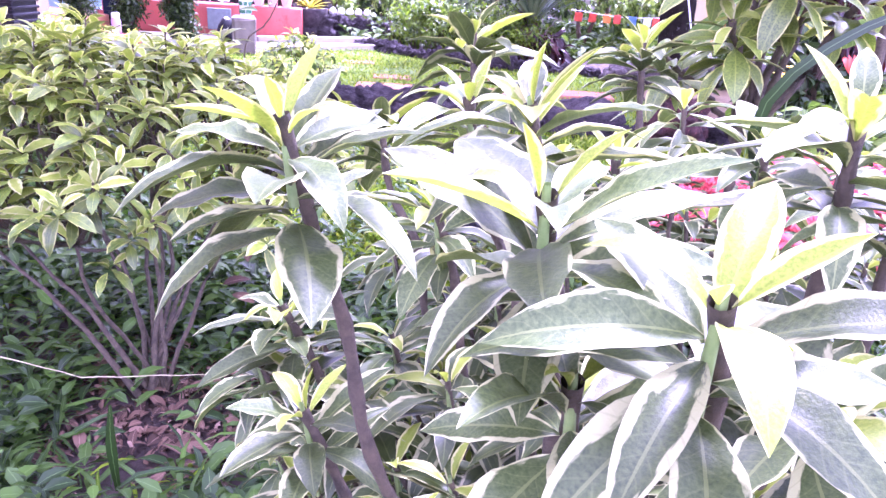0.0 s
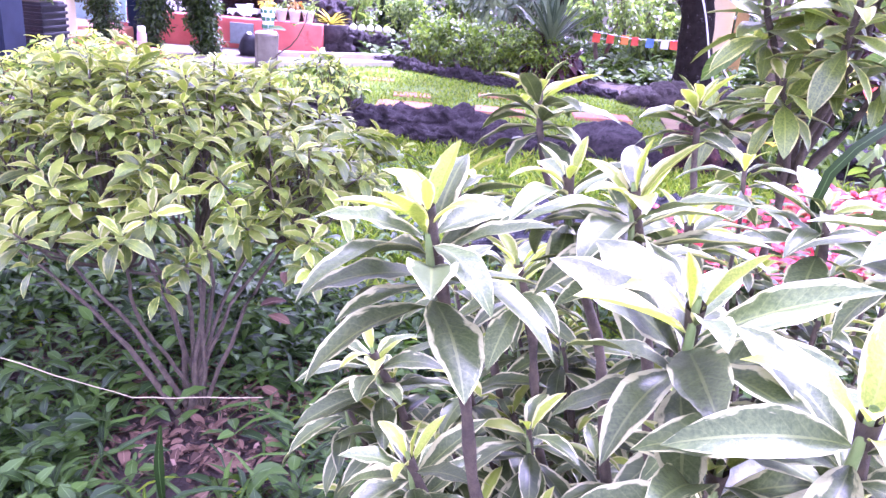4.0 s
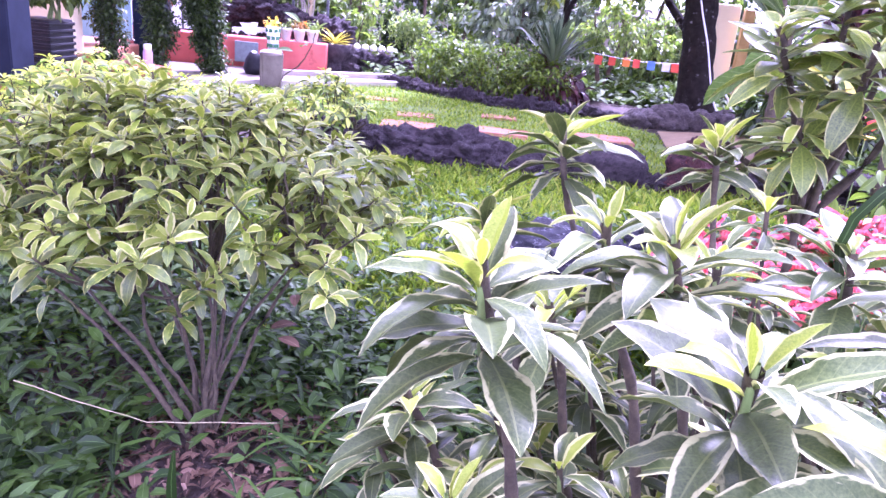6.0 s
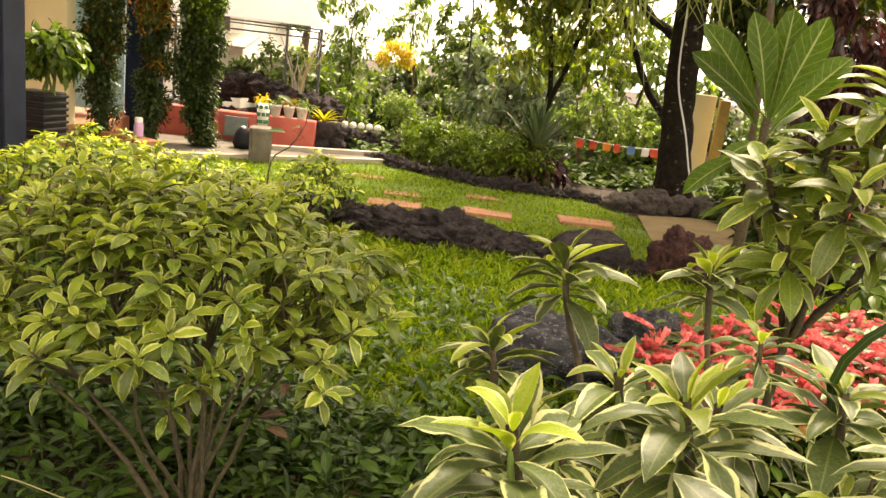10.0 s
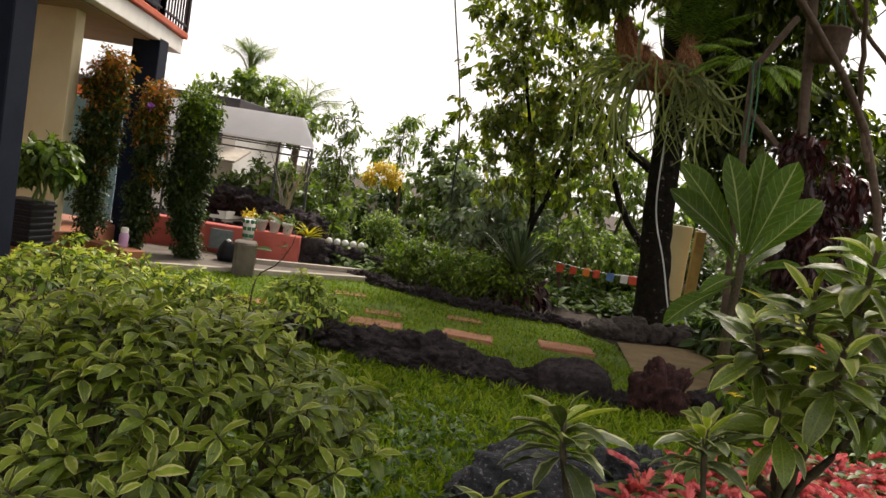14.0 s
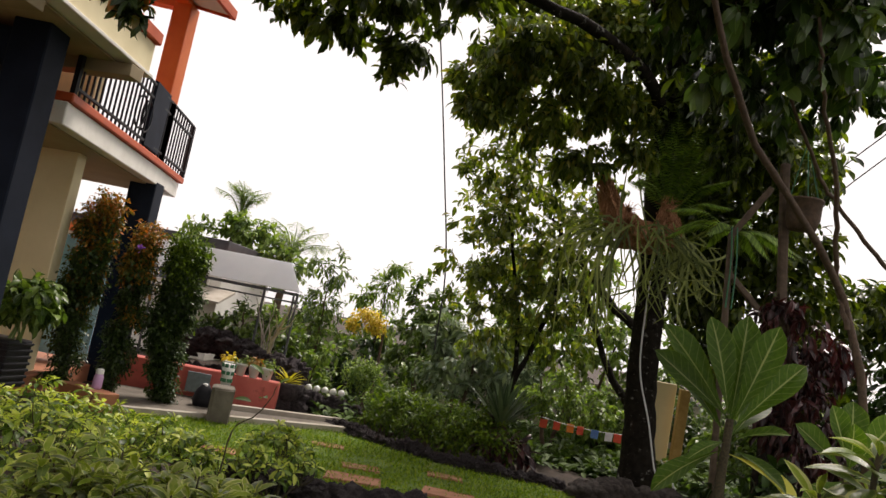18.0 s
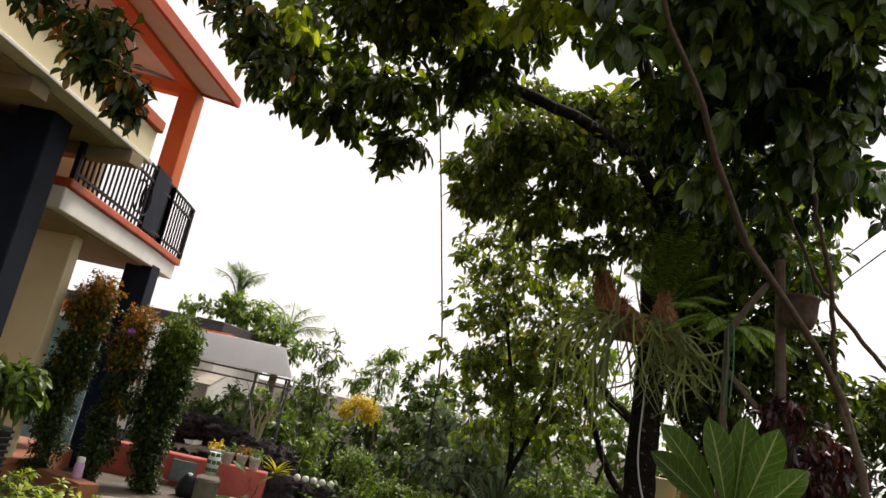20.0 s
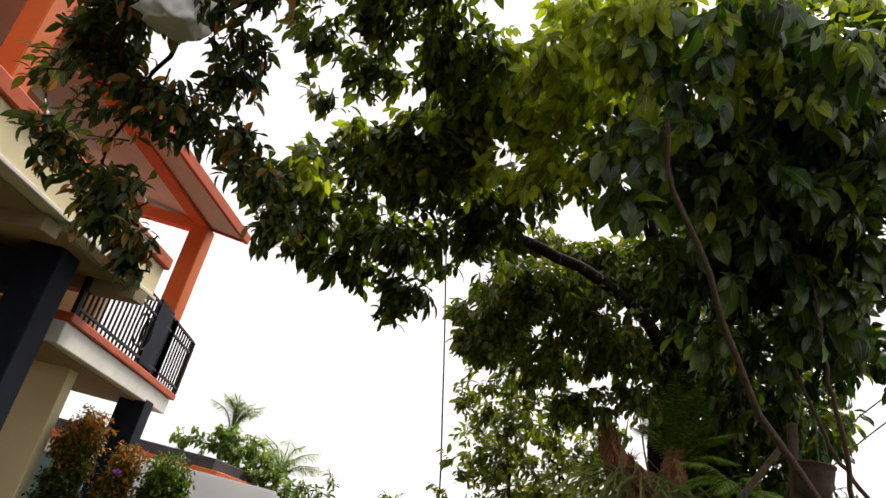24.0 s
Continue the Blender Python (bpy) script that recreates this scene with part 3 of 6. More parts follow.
def grass(name, outline, count, size, material, label):
    xs, ys = [p[0] for p in outline], [p[1] for p in outline]
    pos = []
    while len(pos) < count:
        x, y = R.uniform(min(xs), max(xs)), R.uniform(min(ys), max(ys))
        if inside(x, y, outline) and noise.noise(Vector((x * 1.7, y * 1.7, 0))) + R.rand() * 0.9 > 0.05:
            pos.append((x, y, lie(x, y) + 0.005))
    pos = np.array(pos)
    way = np.stack([R.normal(0, 0.5, count), R.normal(0, 0.5, count), np.ones(count)], -1)
    up = np.stack([R.normal(0, 1, count), R.normal(0, 1, count), np.full(count, 0.3)], -1)
    me = leaves_mesh(name, BLADE, pos, way, up, size * R.uniform(0.5, 1.5, count), material, R.uniform(1.2, 2.2, count))
    return tagged(new(name, me), label, "grass", "", "stuff")


grass("lawn_grass", LAWN, 40000, 0.05, M["grass"], "short bright green lawn grass")
grass("rough_grass", FRONT_LAWN, 42000, 0.085, M["grass"], "longer uneven green grass in the shade")

# stepping stones
stone_me = box_mesh("stepping_stone", (0.52, 0.34, 0.06), M["brick"], 0.015, 0.006)
for x, y, turn, s in [(-0.98, 7.0, 8, 1.0), (-0.1, 7.2, 0, 0.95), (0.88, 7.48, 6, 1.05), (-1.02, 7.6, 10, 0.75), (-0.2, 8.05, 6, 0.72), (-2.3, 7.0, 12, 0.8), (-1.55, 8.4, 12, 0.7)]:
    st = new("stepping_stone", stone_me)
    st.matrix_basis = spot((x, y, lie(x, y) + (0.008 if s > 0.9 else -0.004)), None, turn) @ Matrix.Diagonal((s, s, 1, 1))
    tagged(st, "flat terracotta stepping stone set into the lawn", "stepping stone", "stepping stones in the lawn")

# ---- rocks ----
rock_kinds = [rough_ball("lava_rock", (1, 1, 1), M["rock"], 0.34, 2.1, 5, k) for k in range(6)]


def rock(x, y, sx, sy, sz, turn, kind=None, name="lava_rock", label="black pitted lava rock edging the lawn", group="rocks edging the lawn", lift=0.0):
    me = rock_kinds[R.randint(6)] if kind is None else kind
    ob = new(name, me)
    ob.matrix_basis = spot((x, y, lie(x, y) - 0.02 + lift), None, turn) @ Matrix.Diagonal((sx, sy, sz, 1))
    return tagged(ob, label, "rock", group)


for i, (x, y, w, h) in enumerate([(-1.55, 6.0, 0.5, 0.3), (-1.2, 5.85, 0.45, 0.3), (-0.88, 5.72, 0.5, 0.28), (-0.62, 5.7, 0.55, 0.33), (-0.3, 5.68, 0.6, 0.36), (0.02, 5.7, 0.5, 0.25), (0.3, 5.66, 0.45, 0.22), (0.52, 5.62, 0.3, 0.22), (-1.05, 5.7, 0.4, 0.22), (-0.72, 5.55, 0.42, 0.2), (-0.45, 5.52, 0.45, 0.22), (-0.1, 5.52, 0.42, 0.2), (0.18, 5.5, 0.4, 0.18), (-0.5, 5.85, 0.5, 0.3), (1.1, 5.5, 0.3, 0.2)]):
    rock(x, y, w * 1.1, w * 0.8, h, i * 57)
rock(0.8, 5.62, 0.62, 0.5, 0.42, 20, rough_ball("boulder", (1, 1, 1), M["rock"], 0.14, 1.6, 4, 11), "boulder", "smooth dark purple-brown boulder beside the lawn")
rock(1.42, 5.5, 0.44, 0.4, 0.54, 20, rough_ball("red_rock", (1, 1, 1), M["rock_red"], 0.27, 2.3, 5, 2), "red_rock", "reddish-black craggy lava rock")
for x, y, w, h in [(1.85, 5.6, 0.42, 0.3), (2.2, 5.75, 0.5, 0.28), (2.6, 5.95, 0.5, 0.3), (3.0, 6.1, 0.45, 0.28)]:
    rock(x, y, w, w * 0.8, h, R.randint(360), label="dark reddish lava rock beside the path")
edge = smooth_line([(-1.9, 9.85, 0), (-1.58, 9.6, 0), (-1.07, 9.2, 0), (-0.32, 8.88, 0), (0.37, 8.76, 0), (1.05, 8.86, 0)], 24)
for i, q in enumerate(edge):
    rock(q[0], q[1] + 0.08, R.uniform(0.2, 0.3), R.uniform(0.18, 0.26), R.uniform(0.14, 0.24), i * 83, label="small black lava rock edging the flower bed", group="rocks edging the flower bed")
bed_stones = [rough_ball("bed_stone", (1, 1, 1), M["bed_stone"], 0.16, 1.5, 4, 70 + k) for k in range(4)]
for i, q in enumerate(smooth_line([(1.3, 8.62, 0), (1.6, 8.75, 0), (2.0, 8.8, 0), (2.6, 8.95, 0), (3.2, 9.1, 0), (4.2, 9.2, 0)], 11)):
    rock(q[0], q[1], R.uniform(0.36, 0.5), R.uniform(0.3, 0.4), R.uniform(0.26, 0.36), i * 61, bed_stones[i % 4], "bed_stone", label="grey-black rounded rock at the foot of the tree", group="rocks round the tree bed")
rock(0.45, 3.3, 0.72, 0.55, 0.40, 15, rough_ball("grey_boulder", (1, 1, 1), M["rock_grey"], 0.20, 1.9, 5, 21), "grey_boulder", "blue-grey speckled boulder behind the shrub")
rock(0.98, 3.75, 0.5, 0.4, 0.34, 75, rough_ball("grey_boulder", (1, 1, 1), M["rock_grey"], 0.32, 2.5, 5, 22), "grey_boulder", "low grey boulder among the pink flowers")

# ---- house ----
house = thing("house", "two-storey cream house with navy columns, orange posts and iron balcony", "house", (-5.6, 7.0, 0))
part("terrace", prism_mesh("terrace", [(-4.35, 4.2), (-4.55, 6.9), (-5.05, 9.6), (-9.5, 9.6), (-9.5, 2.0), (-4.2, 2.0)], -0.05, 0.22, M["tile"], 0.015), house, "brown-red tiled terrace")
part("wall", prism_mesh("wall", [(-4.83, 7.75), (-4.86, 7.97), (-9.4, 8.6), (-9.4, 8.3)], 0.2, 3.9, M["cream"], 0.008), house, "cream painted wall")
part("wall", prism_mesh("wall", [(-6.3, 2.2), (-6.6, 8.0), (-6.8, 8.0), (-6.5, 2.2)], 0.2, 4.9, M["cream"], 0.008), house, "cream painted wall")
part("column", prism_mesh("column", [(-4.0, 5.65), (-4.035, 5.98), (-4.36, 5.95), (-4.32, 5.62)], 0.2, 3.62, M["navy"], 0.012), house, "dark navy square column")
part("column", prism_mesh("column", [(-4.74, 9.44), (-4.8, 9.8), (-5.14, 9.74), (-5.08, 9.38)], 0.0, 2.72, M["navy"], 0.012), house, "dark navy square column")
part("capital", box_mesh("capital", (0.62, 0.42, 0.34), M["navy"], 0.012), house, "dark navy capital block", spot((-4.6, 5.85, 3.12)))
# far balcony
part("balcony_slab", prism_mesh("balcony_slab", [(-4.17, 6.36), (-4.72, 9.32), (-4.98, 10.55), (-8.8, 10.0), (-8.0, 6.2)], 2.68, 2.9, M["white"], 0.01), house, "white balcony slab with beige underside")
part("trim", prism_mesh("trim", [(-4.13, 6.36), (-4.68, 9.34), (-4.935, 10.6), (-8.7, 10.1), (-8.0, 6.2)], 2.903, 2.99, M["red_trim"], 0.012), house, "red-orange moulding")
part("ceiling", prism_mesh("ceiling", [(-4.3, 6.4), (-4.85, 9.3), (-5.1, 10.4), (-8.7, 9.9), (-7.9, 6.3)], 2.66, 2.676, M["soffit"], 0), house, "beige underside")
# near upper terrace
part("upper_slab", prism_mesh("upper_slab", [(-3.35, 1.2), (-3.78, 6.9), (-7.5, 7.2), (-7.0, 1.0)], 3.44, 3.74, M["cream"], 0.01), house, "cream upper slab")
part("lower_trim", prism_mesh("lower_trim", [(-3.32, 1.15), (-3.75, 6.93), (-7.5, 7.23), (-7.0, 0.95)], 3.40, 3.436, M["white"], 0.006), house, "white drip edge")
part("upper_trim", prism_mesh("upper_trim", [(-3.31, 1.15), (-3.74, 6.94), (-7.5, 7.24), (-7.0, 0.95)], 3.744, 3.87, M["red_trim"], 0.012), house, "red-orange moulding")
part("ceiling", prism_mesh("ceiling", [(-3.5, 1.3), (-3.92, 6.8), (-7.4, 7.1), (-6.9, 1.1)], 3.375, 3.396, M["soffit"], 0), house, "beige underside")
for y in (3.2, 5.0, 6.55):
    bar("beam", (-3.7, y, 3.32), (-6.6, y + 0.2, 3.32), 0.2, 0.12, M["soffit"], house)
# orange posts and eave
for x, y, z0, w in [(-4.94, 9.5, 2.95, 0.26), (-3.78, 4.05, 3.87, 0.2), (-3.6, 2.0, 3.87, 0.2)]:
    part("post", prism_mesh("post", [(x - w / 2, y - w / 2), (x + w / 2, y - w / 2), (x + w / 2, y + w / 2), (x - w / 2, y + w / 2)], z0, 5.2, M["orange"], 0.01), house, "orange painted post")
bar("eave_beam", (-4.94, 9.6, 5.26), (-4.3, 1.0, 5.26), 0.2, 0.16, M["orange"], house, "orange beam")
bar("eave_beam", (-4.84, 9.5, 5.2), (-7.5, 9.5, 5.4), 0.18, 0.16, M["orange"], house, "orange beam")
bar("eave_beam", (-3.8, 4.05, 5.2), (-7.5, 4.05, 5.4), 0.18, 0.16, M["orange"], house, "orange beam")


def slope_sheet(name, a, b, c, d, thick, material):
    n = (Vector(b) - Vector(a)).cross(Vector(d) - Vector(a)).normalized() * thick
    v = [Vector(p) for p in (a, b, c, d)]
    v += [p + n for p in v]
    return as_mesh(name, [tuple(p) for p in v], [(0, 1, 2, 3), (7, 6, 5, 4), (0, 4, 5, 1), (1, 5, 6, 2), (2, 6, 7, 3), (3, 7, 4, 0)], material, False)


part("eave", slope_sheet("eave", (-4.1, 0.0, 5.12), (-4.24, 9.4, 5.12), (-7.2, 10.1, 5.75), (-7.0, 0.0, 5.75), 0.05, M["eave"]), house, "pale eave underside")
bar("fascia", (-4.08, 0.0, 5.15), (-4.22, 9.45, 5.15), 0.05, 0.13, M["red_trim"], house, "red-orange fascia")
bar("fascia", (-4.22, 9.42, 5.15), (-7.2, 10.12, 5.78), 0.05, 0.13, M["red_trim"], house, "red-orange fascia")
part("upper_wall", prism_mesh("upper_wall", [(-5.9, 1.0), (-6.1, 8.3), (-6.3, 8.3), (-6.1, 1.0)], 2.9, 5.4, M["cream"], 0), house, "cream upper wall")
# balcony railing
rail_line = [(-4.2, 6.45, 2.99), (-4.70, 9.30, 2.99), (-4.93, 10.5, 2.99)]
for k, (a, b) in enumerate(zip(rail_line, rail_line[1:])):
    a, b = Vector(a), Vector(b)
    for h in (0.08, 0.62, 0.78):
        bar("rail", a + Vector((0, 0, h)), b + Vector((0, 0, h)), 0.03, 0.03, M["iron"], house, "black iron rail", 0.004)
    n = int((b - a).length / 0.125)
    for i in range(n + 1):
        q = a.lerp(b, i / n)
        thick = 0.05 if i in (0, n) else 0.018
        part("baluster", box_mesh("baluster", (thick, thick, 0.78), M["iron"], 0), house, "", spot((q.x, q.y, q.z + 0.39)))
    if k == 0:
        for c in (a.lerp(b, 0.62), a.lerp(b, 0.70)):
            ring = smooth_line([c + Vector((0.0, 0.12 * math.sin(u), 0.36 + 0.2 * math.cos(u))) for u in np.linspace(0, 6.28, 9)], 20)
            part("scroll", tubes_mesh("scroll", [(ring, [0.013])], M["iron"], 5), house, "curled iron ornament")
part("rail_panel", box_mesh("rail_panel", (0.04, 0.62, 0.8), M["navy"], 0.006, 0.006), house, "dark cloth hung over the rail", spot((-4.62, 8.82, 3.42), None, 10.8))

# ---- low salmon wall, steps and pots ----
low_wall = thing("garden_wall", "low salmon-red painted wall with a flat ledge for pots", "wall", (-3.9, 9.7, 0), "", "structure")
part("body", prism_mesh("body", [(-2.62, 9.75), (-2.66, 9.98), (-5.3, 9.6), (-5.2, 9.37)], -0.05, 0.43, M["pink_wall"], 0.012), low_wall)
part("grille", box_mesh("grille", (0.3, 0.03, 0.26), M["grille"], 0.006), low_wall, "grey metal grille", spot((-3.62, 9.55, 0.25), None, 8))
bar("curb", (-3.9, 7.6, 0.03), (-1.62, 9.62, 0.03), 0.1, 0.1, M["slab"], low_wall, "pale concrete curb")
bar("curb", (-3.0, 9.2, 0.08), (-1.7, 10.05, 0.08), 0.1, 0.08, M["slab"], low_wall, "pale concrete curb")
walk_slab = tagged(new("walkway", prism_mesh("walkway", [(-3.95, 7.75), (-1.7, 9.72), (-2.4, 10.0), (-4.6, 9.3), (-4.6, 7.6)], -0.03, 0.06, M["concrete"], 0.01)), "grey concrete walkway beside the house", "walkway", "", "structure")
step_block = tagged(new("concrete_block", box_mesh("concrete_block", (0.26, 0.3, 0.42), M["concrete"], 0.03, 0.012)), "weathered grey concrete block beside the walkway", "block")
step_block.matrix_basis = spot((-2.87, 8.45, 0.2), None, 20)


# ---- shrubs with whorled leaves ----
def leaf_set(prefix, material, specs):
    out = []
    for width, curl, fold, wave in specs:
        v, f, uv = leaf_shape(10, 2, width, curl, fold, 0.5, 0.95, wave)
        out.append(as_mesh(prefix, v, f, material, True, uv))
    return out


MATURE = leaf_set("leaf", M["varieg"], [(0.33, 0.35, 0.35, 0.09), (0.35, 0.6, 0.4, 0.11), (0.30, 0.25, 0.45, 0.08), (0.34, 0.8, 0.3, 0.12), (0.38, 0.45, 0.25, 0.14), (0.31, 0.65, 0.5, 0.07)])
YOUNG = leaf_set("young_leaf", M["varieg_young"], [(0.30, 0.2, 0.5, 0.02), (0.34, 0.5, 0.5, 0.04), (0.36, 0.9, 0.35, 0.04)])
BUSHY = leaf_set("leaf", M["varieg_bush"], [(0.34, 0.35, 0.25, 0.05), (0.37, 0.55, 0.28, 0.06), (0.33, 0.2, 0.32, 0.06)])
VARIEG_LOW = leaf_shape(5, 1, 0.37, 0.5, 0.25, 0.5, 0.9)


def whorl(tip, axis, count, length, gap=0.008, open0=24, open1=102, twist=None):
    """Leaves spiralling down from a shoot's tip: place, way, up, length, and how old each is (0 to 1)."""
    tip, axis = np.array(tip, float), np.array(axis, float) / np.linalg.norm(axis)
    side = np.cross(axis, [0.3, 0.8, 0.2])
    side /= np.linalg.norm(side)
    other = np.cross(axis, side)
    a0 = R.rand() * 6.28 if twist is None else twist
    rows = []
    for i in range(count):
        age = i / max(1, count - 1)
        a = a0 + i * 2.4 + R.normal(0, 0.15)
        o = side * np.cos(a) + other * np.sin(a)
        lean = np.radians(open0 + (open1 - open0) * age**0.66 + R.normal(0, 10))
        way = axis * np.cos(lean) + o * np.sin(lean)
        up = axis * np.sin(lean) - o * np.cos(lean) + R.normal(0, 0.15, 3)
        if lean > 1.2:
            up = np.array([0, 0, 1.0]) + R.normal(0, 0.2, 3)
        size = length * (0.45 + 0.55 * min(1, age * 2.6)) * R.uniform(0.82, 1.15) * (1 - 0.18 * max(0, age - 0.7))
        rows.append((tip - axis * gap * i + o * 0.004, way, up, size, age))
    return rows


def leaf_object(row, parent, young_to=0.28, plainer=False):
    pos, way, up, size, age = row
    pool = YOUNG if age < young_to and R.rand() < 0.85 else (BUSHY if plainer else MATURE)
    me = pool[R.randint(len(pool))]
    m = Matrix(frames_of(way[None], up[None])[0].tolist()).to_4x4()
    return part("leaf", me, parent, "", Matrix.Translation(pos) @ m @ Matrix.Diagonal((size * R.uniform(0.85, 1.15), size, size, 1)))


def stem_line(base, tip, bow=0.06, n=12):
    base, tip = np.array(base, float), np.array(tip, float)
    mid = base * 0.45 + tip * 0.55 + [0, 0, -bow] + np.r_[(base - tip)[:2] * 0.10, 0]
    return smooth_line([base, mid, tip], n, 0.004)


def ringed(points, radius, rings=26):
    """Radii of a stem with the scars of fallen leaves."""
    return [radius * (1.25 - 0.5 * i / rings) * (1.0 + (0.34 if i % 2 else 0.0)) for i in range(rings)]


front = thing("variegated_shrub", "variegated shrub with grey-green leaves edged in cream on ringed brown stems", "shrub", (0.42, 0.72, 0.0), "variegated shrubs")
# shoots: tip (x, y, z), count of leaves, their length
SHOOTS = [
    (0.238, 0.500, 1.100, 25, 0.103), (0.393, 0.388, 1.100, 20, 0.094), (0.382, 0.605, 1.100, 24, 0.103), (0.455, 0.322, 1.088, 18, 0.089),
    (0.570, 0.530, 1.120, 22, 0.108), (0.412, 0.355, 1.030, 15, 0.075), (0.298, 1.100, 1.100, 24, 0.112), (0.160, 0.722, 0.862, 20, 0.096),
    (0.530, 1.180, 1.095, 21, 0.108), (0.228, 0.570, 0.850, 18, 0.087), (0.334, 0.665, 1.090, 15, 0.091), (0.470, 0.800, 1.020, 19, 0.103),
    (0.620, 0.850, 1.040, 19, 0.103), (0.700, 0.720, 1.050, 19, 0.103), (0.300, 0.780, 0.960, 18, 0.098), (0.208, 0.950, 1.005, 20, 0.100), (0.545, 0.430, 0.990, 18, 0.101),
]
ROOT = np.array([0.60, 0.70, 0.0])
NAMED = len(SHOOTS)
low_rows = []
SHOOTS += [(0.75, 0.98, 0.99, 15, 0.088), (0.86, 0.82, 1.03, 15, 0.09), (0.56, 0.98, 1.05, 15, 0.088), (0.42, 0.95, 0.98, 14, 0.085), (0.68, 0.52, 1.06, 15, 0.09)]
# lower shoots that fill the shrub's body
for k in range(150):
    a, r = k * 2.4, 0.05 + 0.36 * math.sqrt((k + 0.5) / 150)
    SHOOTS.append((0.53 + 1.05 * r * math.cos(a), 0.76 + 1.1 * r * math.sin(a), 1.0 - 0.35 * r - 0.40 * R.rand(), 14, 0.088))
for k, (x, y, z, n, size) in enumerate(SHOOTS):
    if k >= NAMED + 5 and (y < 0.44 or (x < 0.24 and z > 0.84) or (y < 0.6 and z > 0.95)):
        continue
    tip = np.array([x, y, z])
    start = ROOT + [R.normal(0, 0.04), R.normal(0, 0.04), 0.02]
    line = stem_line(start, tip, 0.16, 18)
    if k < NAMED:
        close_line = smooth_line(line, 54)
        part("stem", tubes_mesh("stem", [(close_line, ringed(close_line, 0.0052, 54))], M["twig"], 9), front, "brown ringed stem")
    else:
        part("stem", tubes_mesh("stem", [(line, ringed(line, 0.003))], M["twig"], 8), front, "brown ringed stem")
    axis = line[-1] - line[-4]
    axis = axis / np.linalg.norm(axis) * 0.7 + [0, 0, 0.6]
    tipline = np.array([tip - axis * 0.045, tip + axis * 0.004])
    part("shoot", tubes_mesh("shoot", [(smooth_line(tipline, 5), [0.0036, 0.002])], M["green_stem"], 7), front, "green young shoot")
    if k < NAMED:
        for row in whorl(tip, axis, n, size * 0.94, 0.0031, 26, 90):
            leaf_object(row, front, 0.27)
        for w in (13, 11, 9, 7):
            q = line[w] + R.normal(0, 0.015, 3)
            low_rows += [row for row in whorl(q + [0, 0, 0.02], np.array([R.normal(0, 0.6), R.normal(0, 0.6), 1.0]), 8, size * 0.8, 0.005, 24, 100) if np.linalg.norm(row[0][:2] - [0.37, 0.03]) > 0.26]
    else:
        low_rows += whorl(tip, axis, n, size, 0.0035, 26, 98)
for young in (False, True):
    p, w, u, s, _ = map(np.array, zip(*[row for row in low_rows if (row[4] < 0.2) == young]))
    part("young_foliage" if young else "foliage", leaves_mesh("foliage", leaf_shape(7, 2, 0.30, 0.65, 0.35, 0.5, 0.95, 0.08), p, w, u, s, M["varieg_young" if young else "varieg"]), front, "", None, "stuff")

# the taller shrub beside it
tall = thing("variegated_shrub", "tall variegated shrub with a leaning ringed stem beside the pink flowers", "shrub", (0.76, 1.42, 0.0), "variegated shrubs")
TALL = [(0.840, 1.42, 1.33, 20, 0.118), (0.620, 1.34, 1.26, 22, 0.115), (0.717, 1.35, 1.33, 22, 0.118), (0.795, 1.32, 1.42, 20, 0.115), (0.590, 1.38, 1.06, 18, 0.100), (0.730, 1.22, 1.25, 20, 0.112), (0.860, 1.30, 1.20, 18, 0.105), (0.740, 1.45, 1.16, 18, 0.105), (0.660, 1.25, 1.13, 18, 0.100), (0.900, 1.22, 1.36, 18, 0.110)]
crotch = np.array([0.735, 1.37, 0.92])
line = smooth_line(stem_line((0.76, 1.42, 0.0), crotch, 0.02, 18), 60)
part("stem", tubes_mesh("stem", [(line, ringed(line, 0.0085, 60))], M["twig"], 8), tall, "brown ringed main stem")
for x, y, z, n, size in TALL:
    line = smooth_line([crotch, crotch * 0.45 + np.array([x, y, z]) * 0.55 + [0.02, 0.02, 0.0], (x, y, z)], 14, 0.003)
    part("stem", tubes_mesh("stem", [(line, ringed(line, 0.0050))], M["twig"], 8), tall, "brown ringed stem")
    axis = line[-1] - line[-4]
    axis = axis / np.linalg.norm(axis) * 0.8 + [0, 0, 0.4]
    for row in whorl((x, y, z), axis, n, size * 0.95, 0.0045, 24, 98):
        leaf_object(row, tall, 0.2, True)
    for row in whorl(line[10], axis, 6, size * 0.7, 0.006, 40, 95):
        leaf_object(row, tall, 0.0, True)

# the umbrella-shaped shrub with a bare, many-stemmed foot
SHRUB_BASE = (-0.58, 1.78, 0.0)


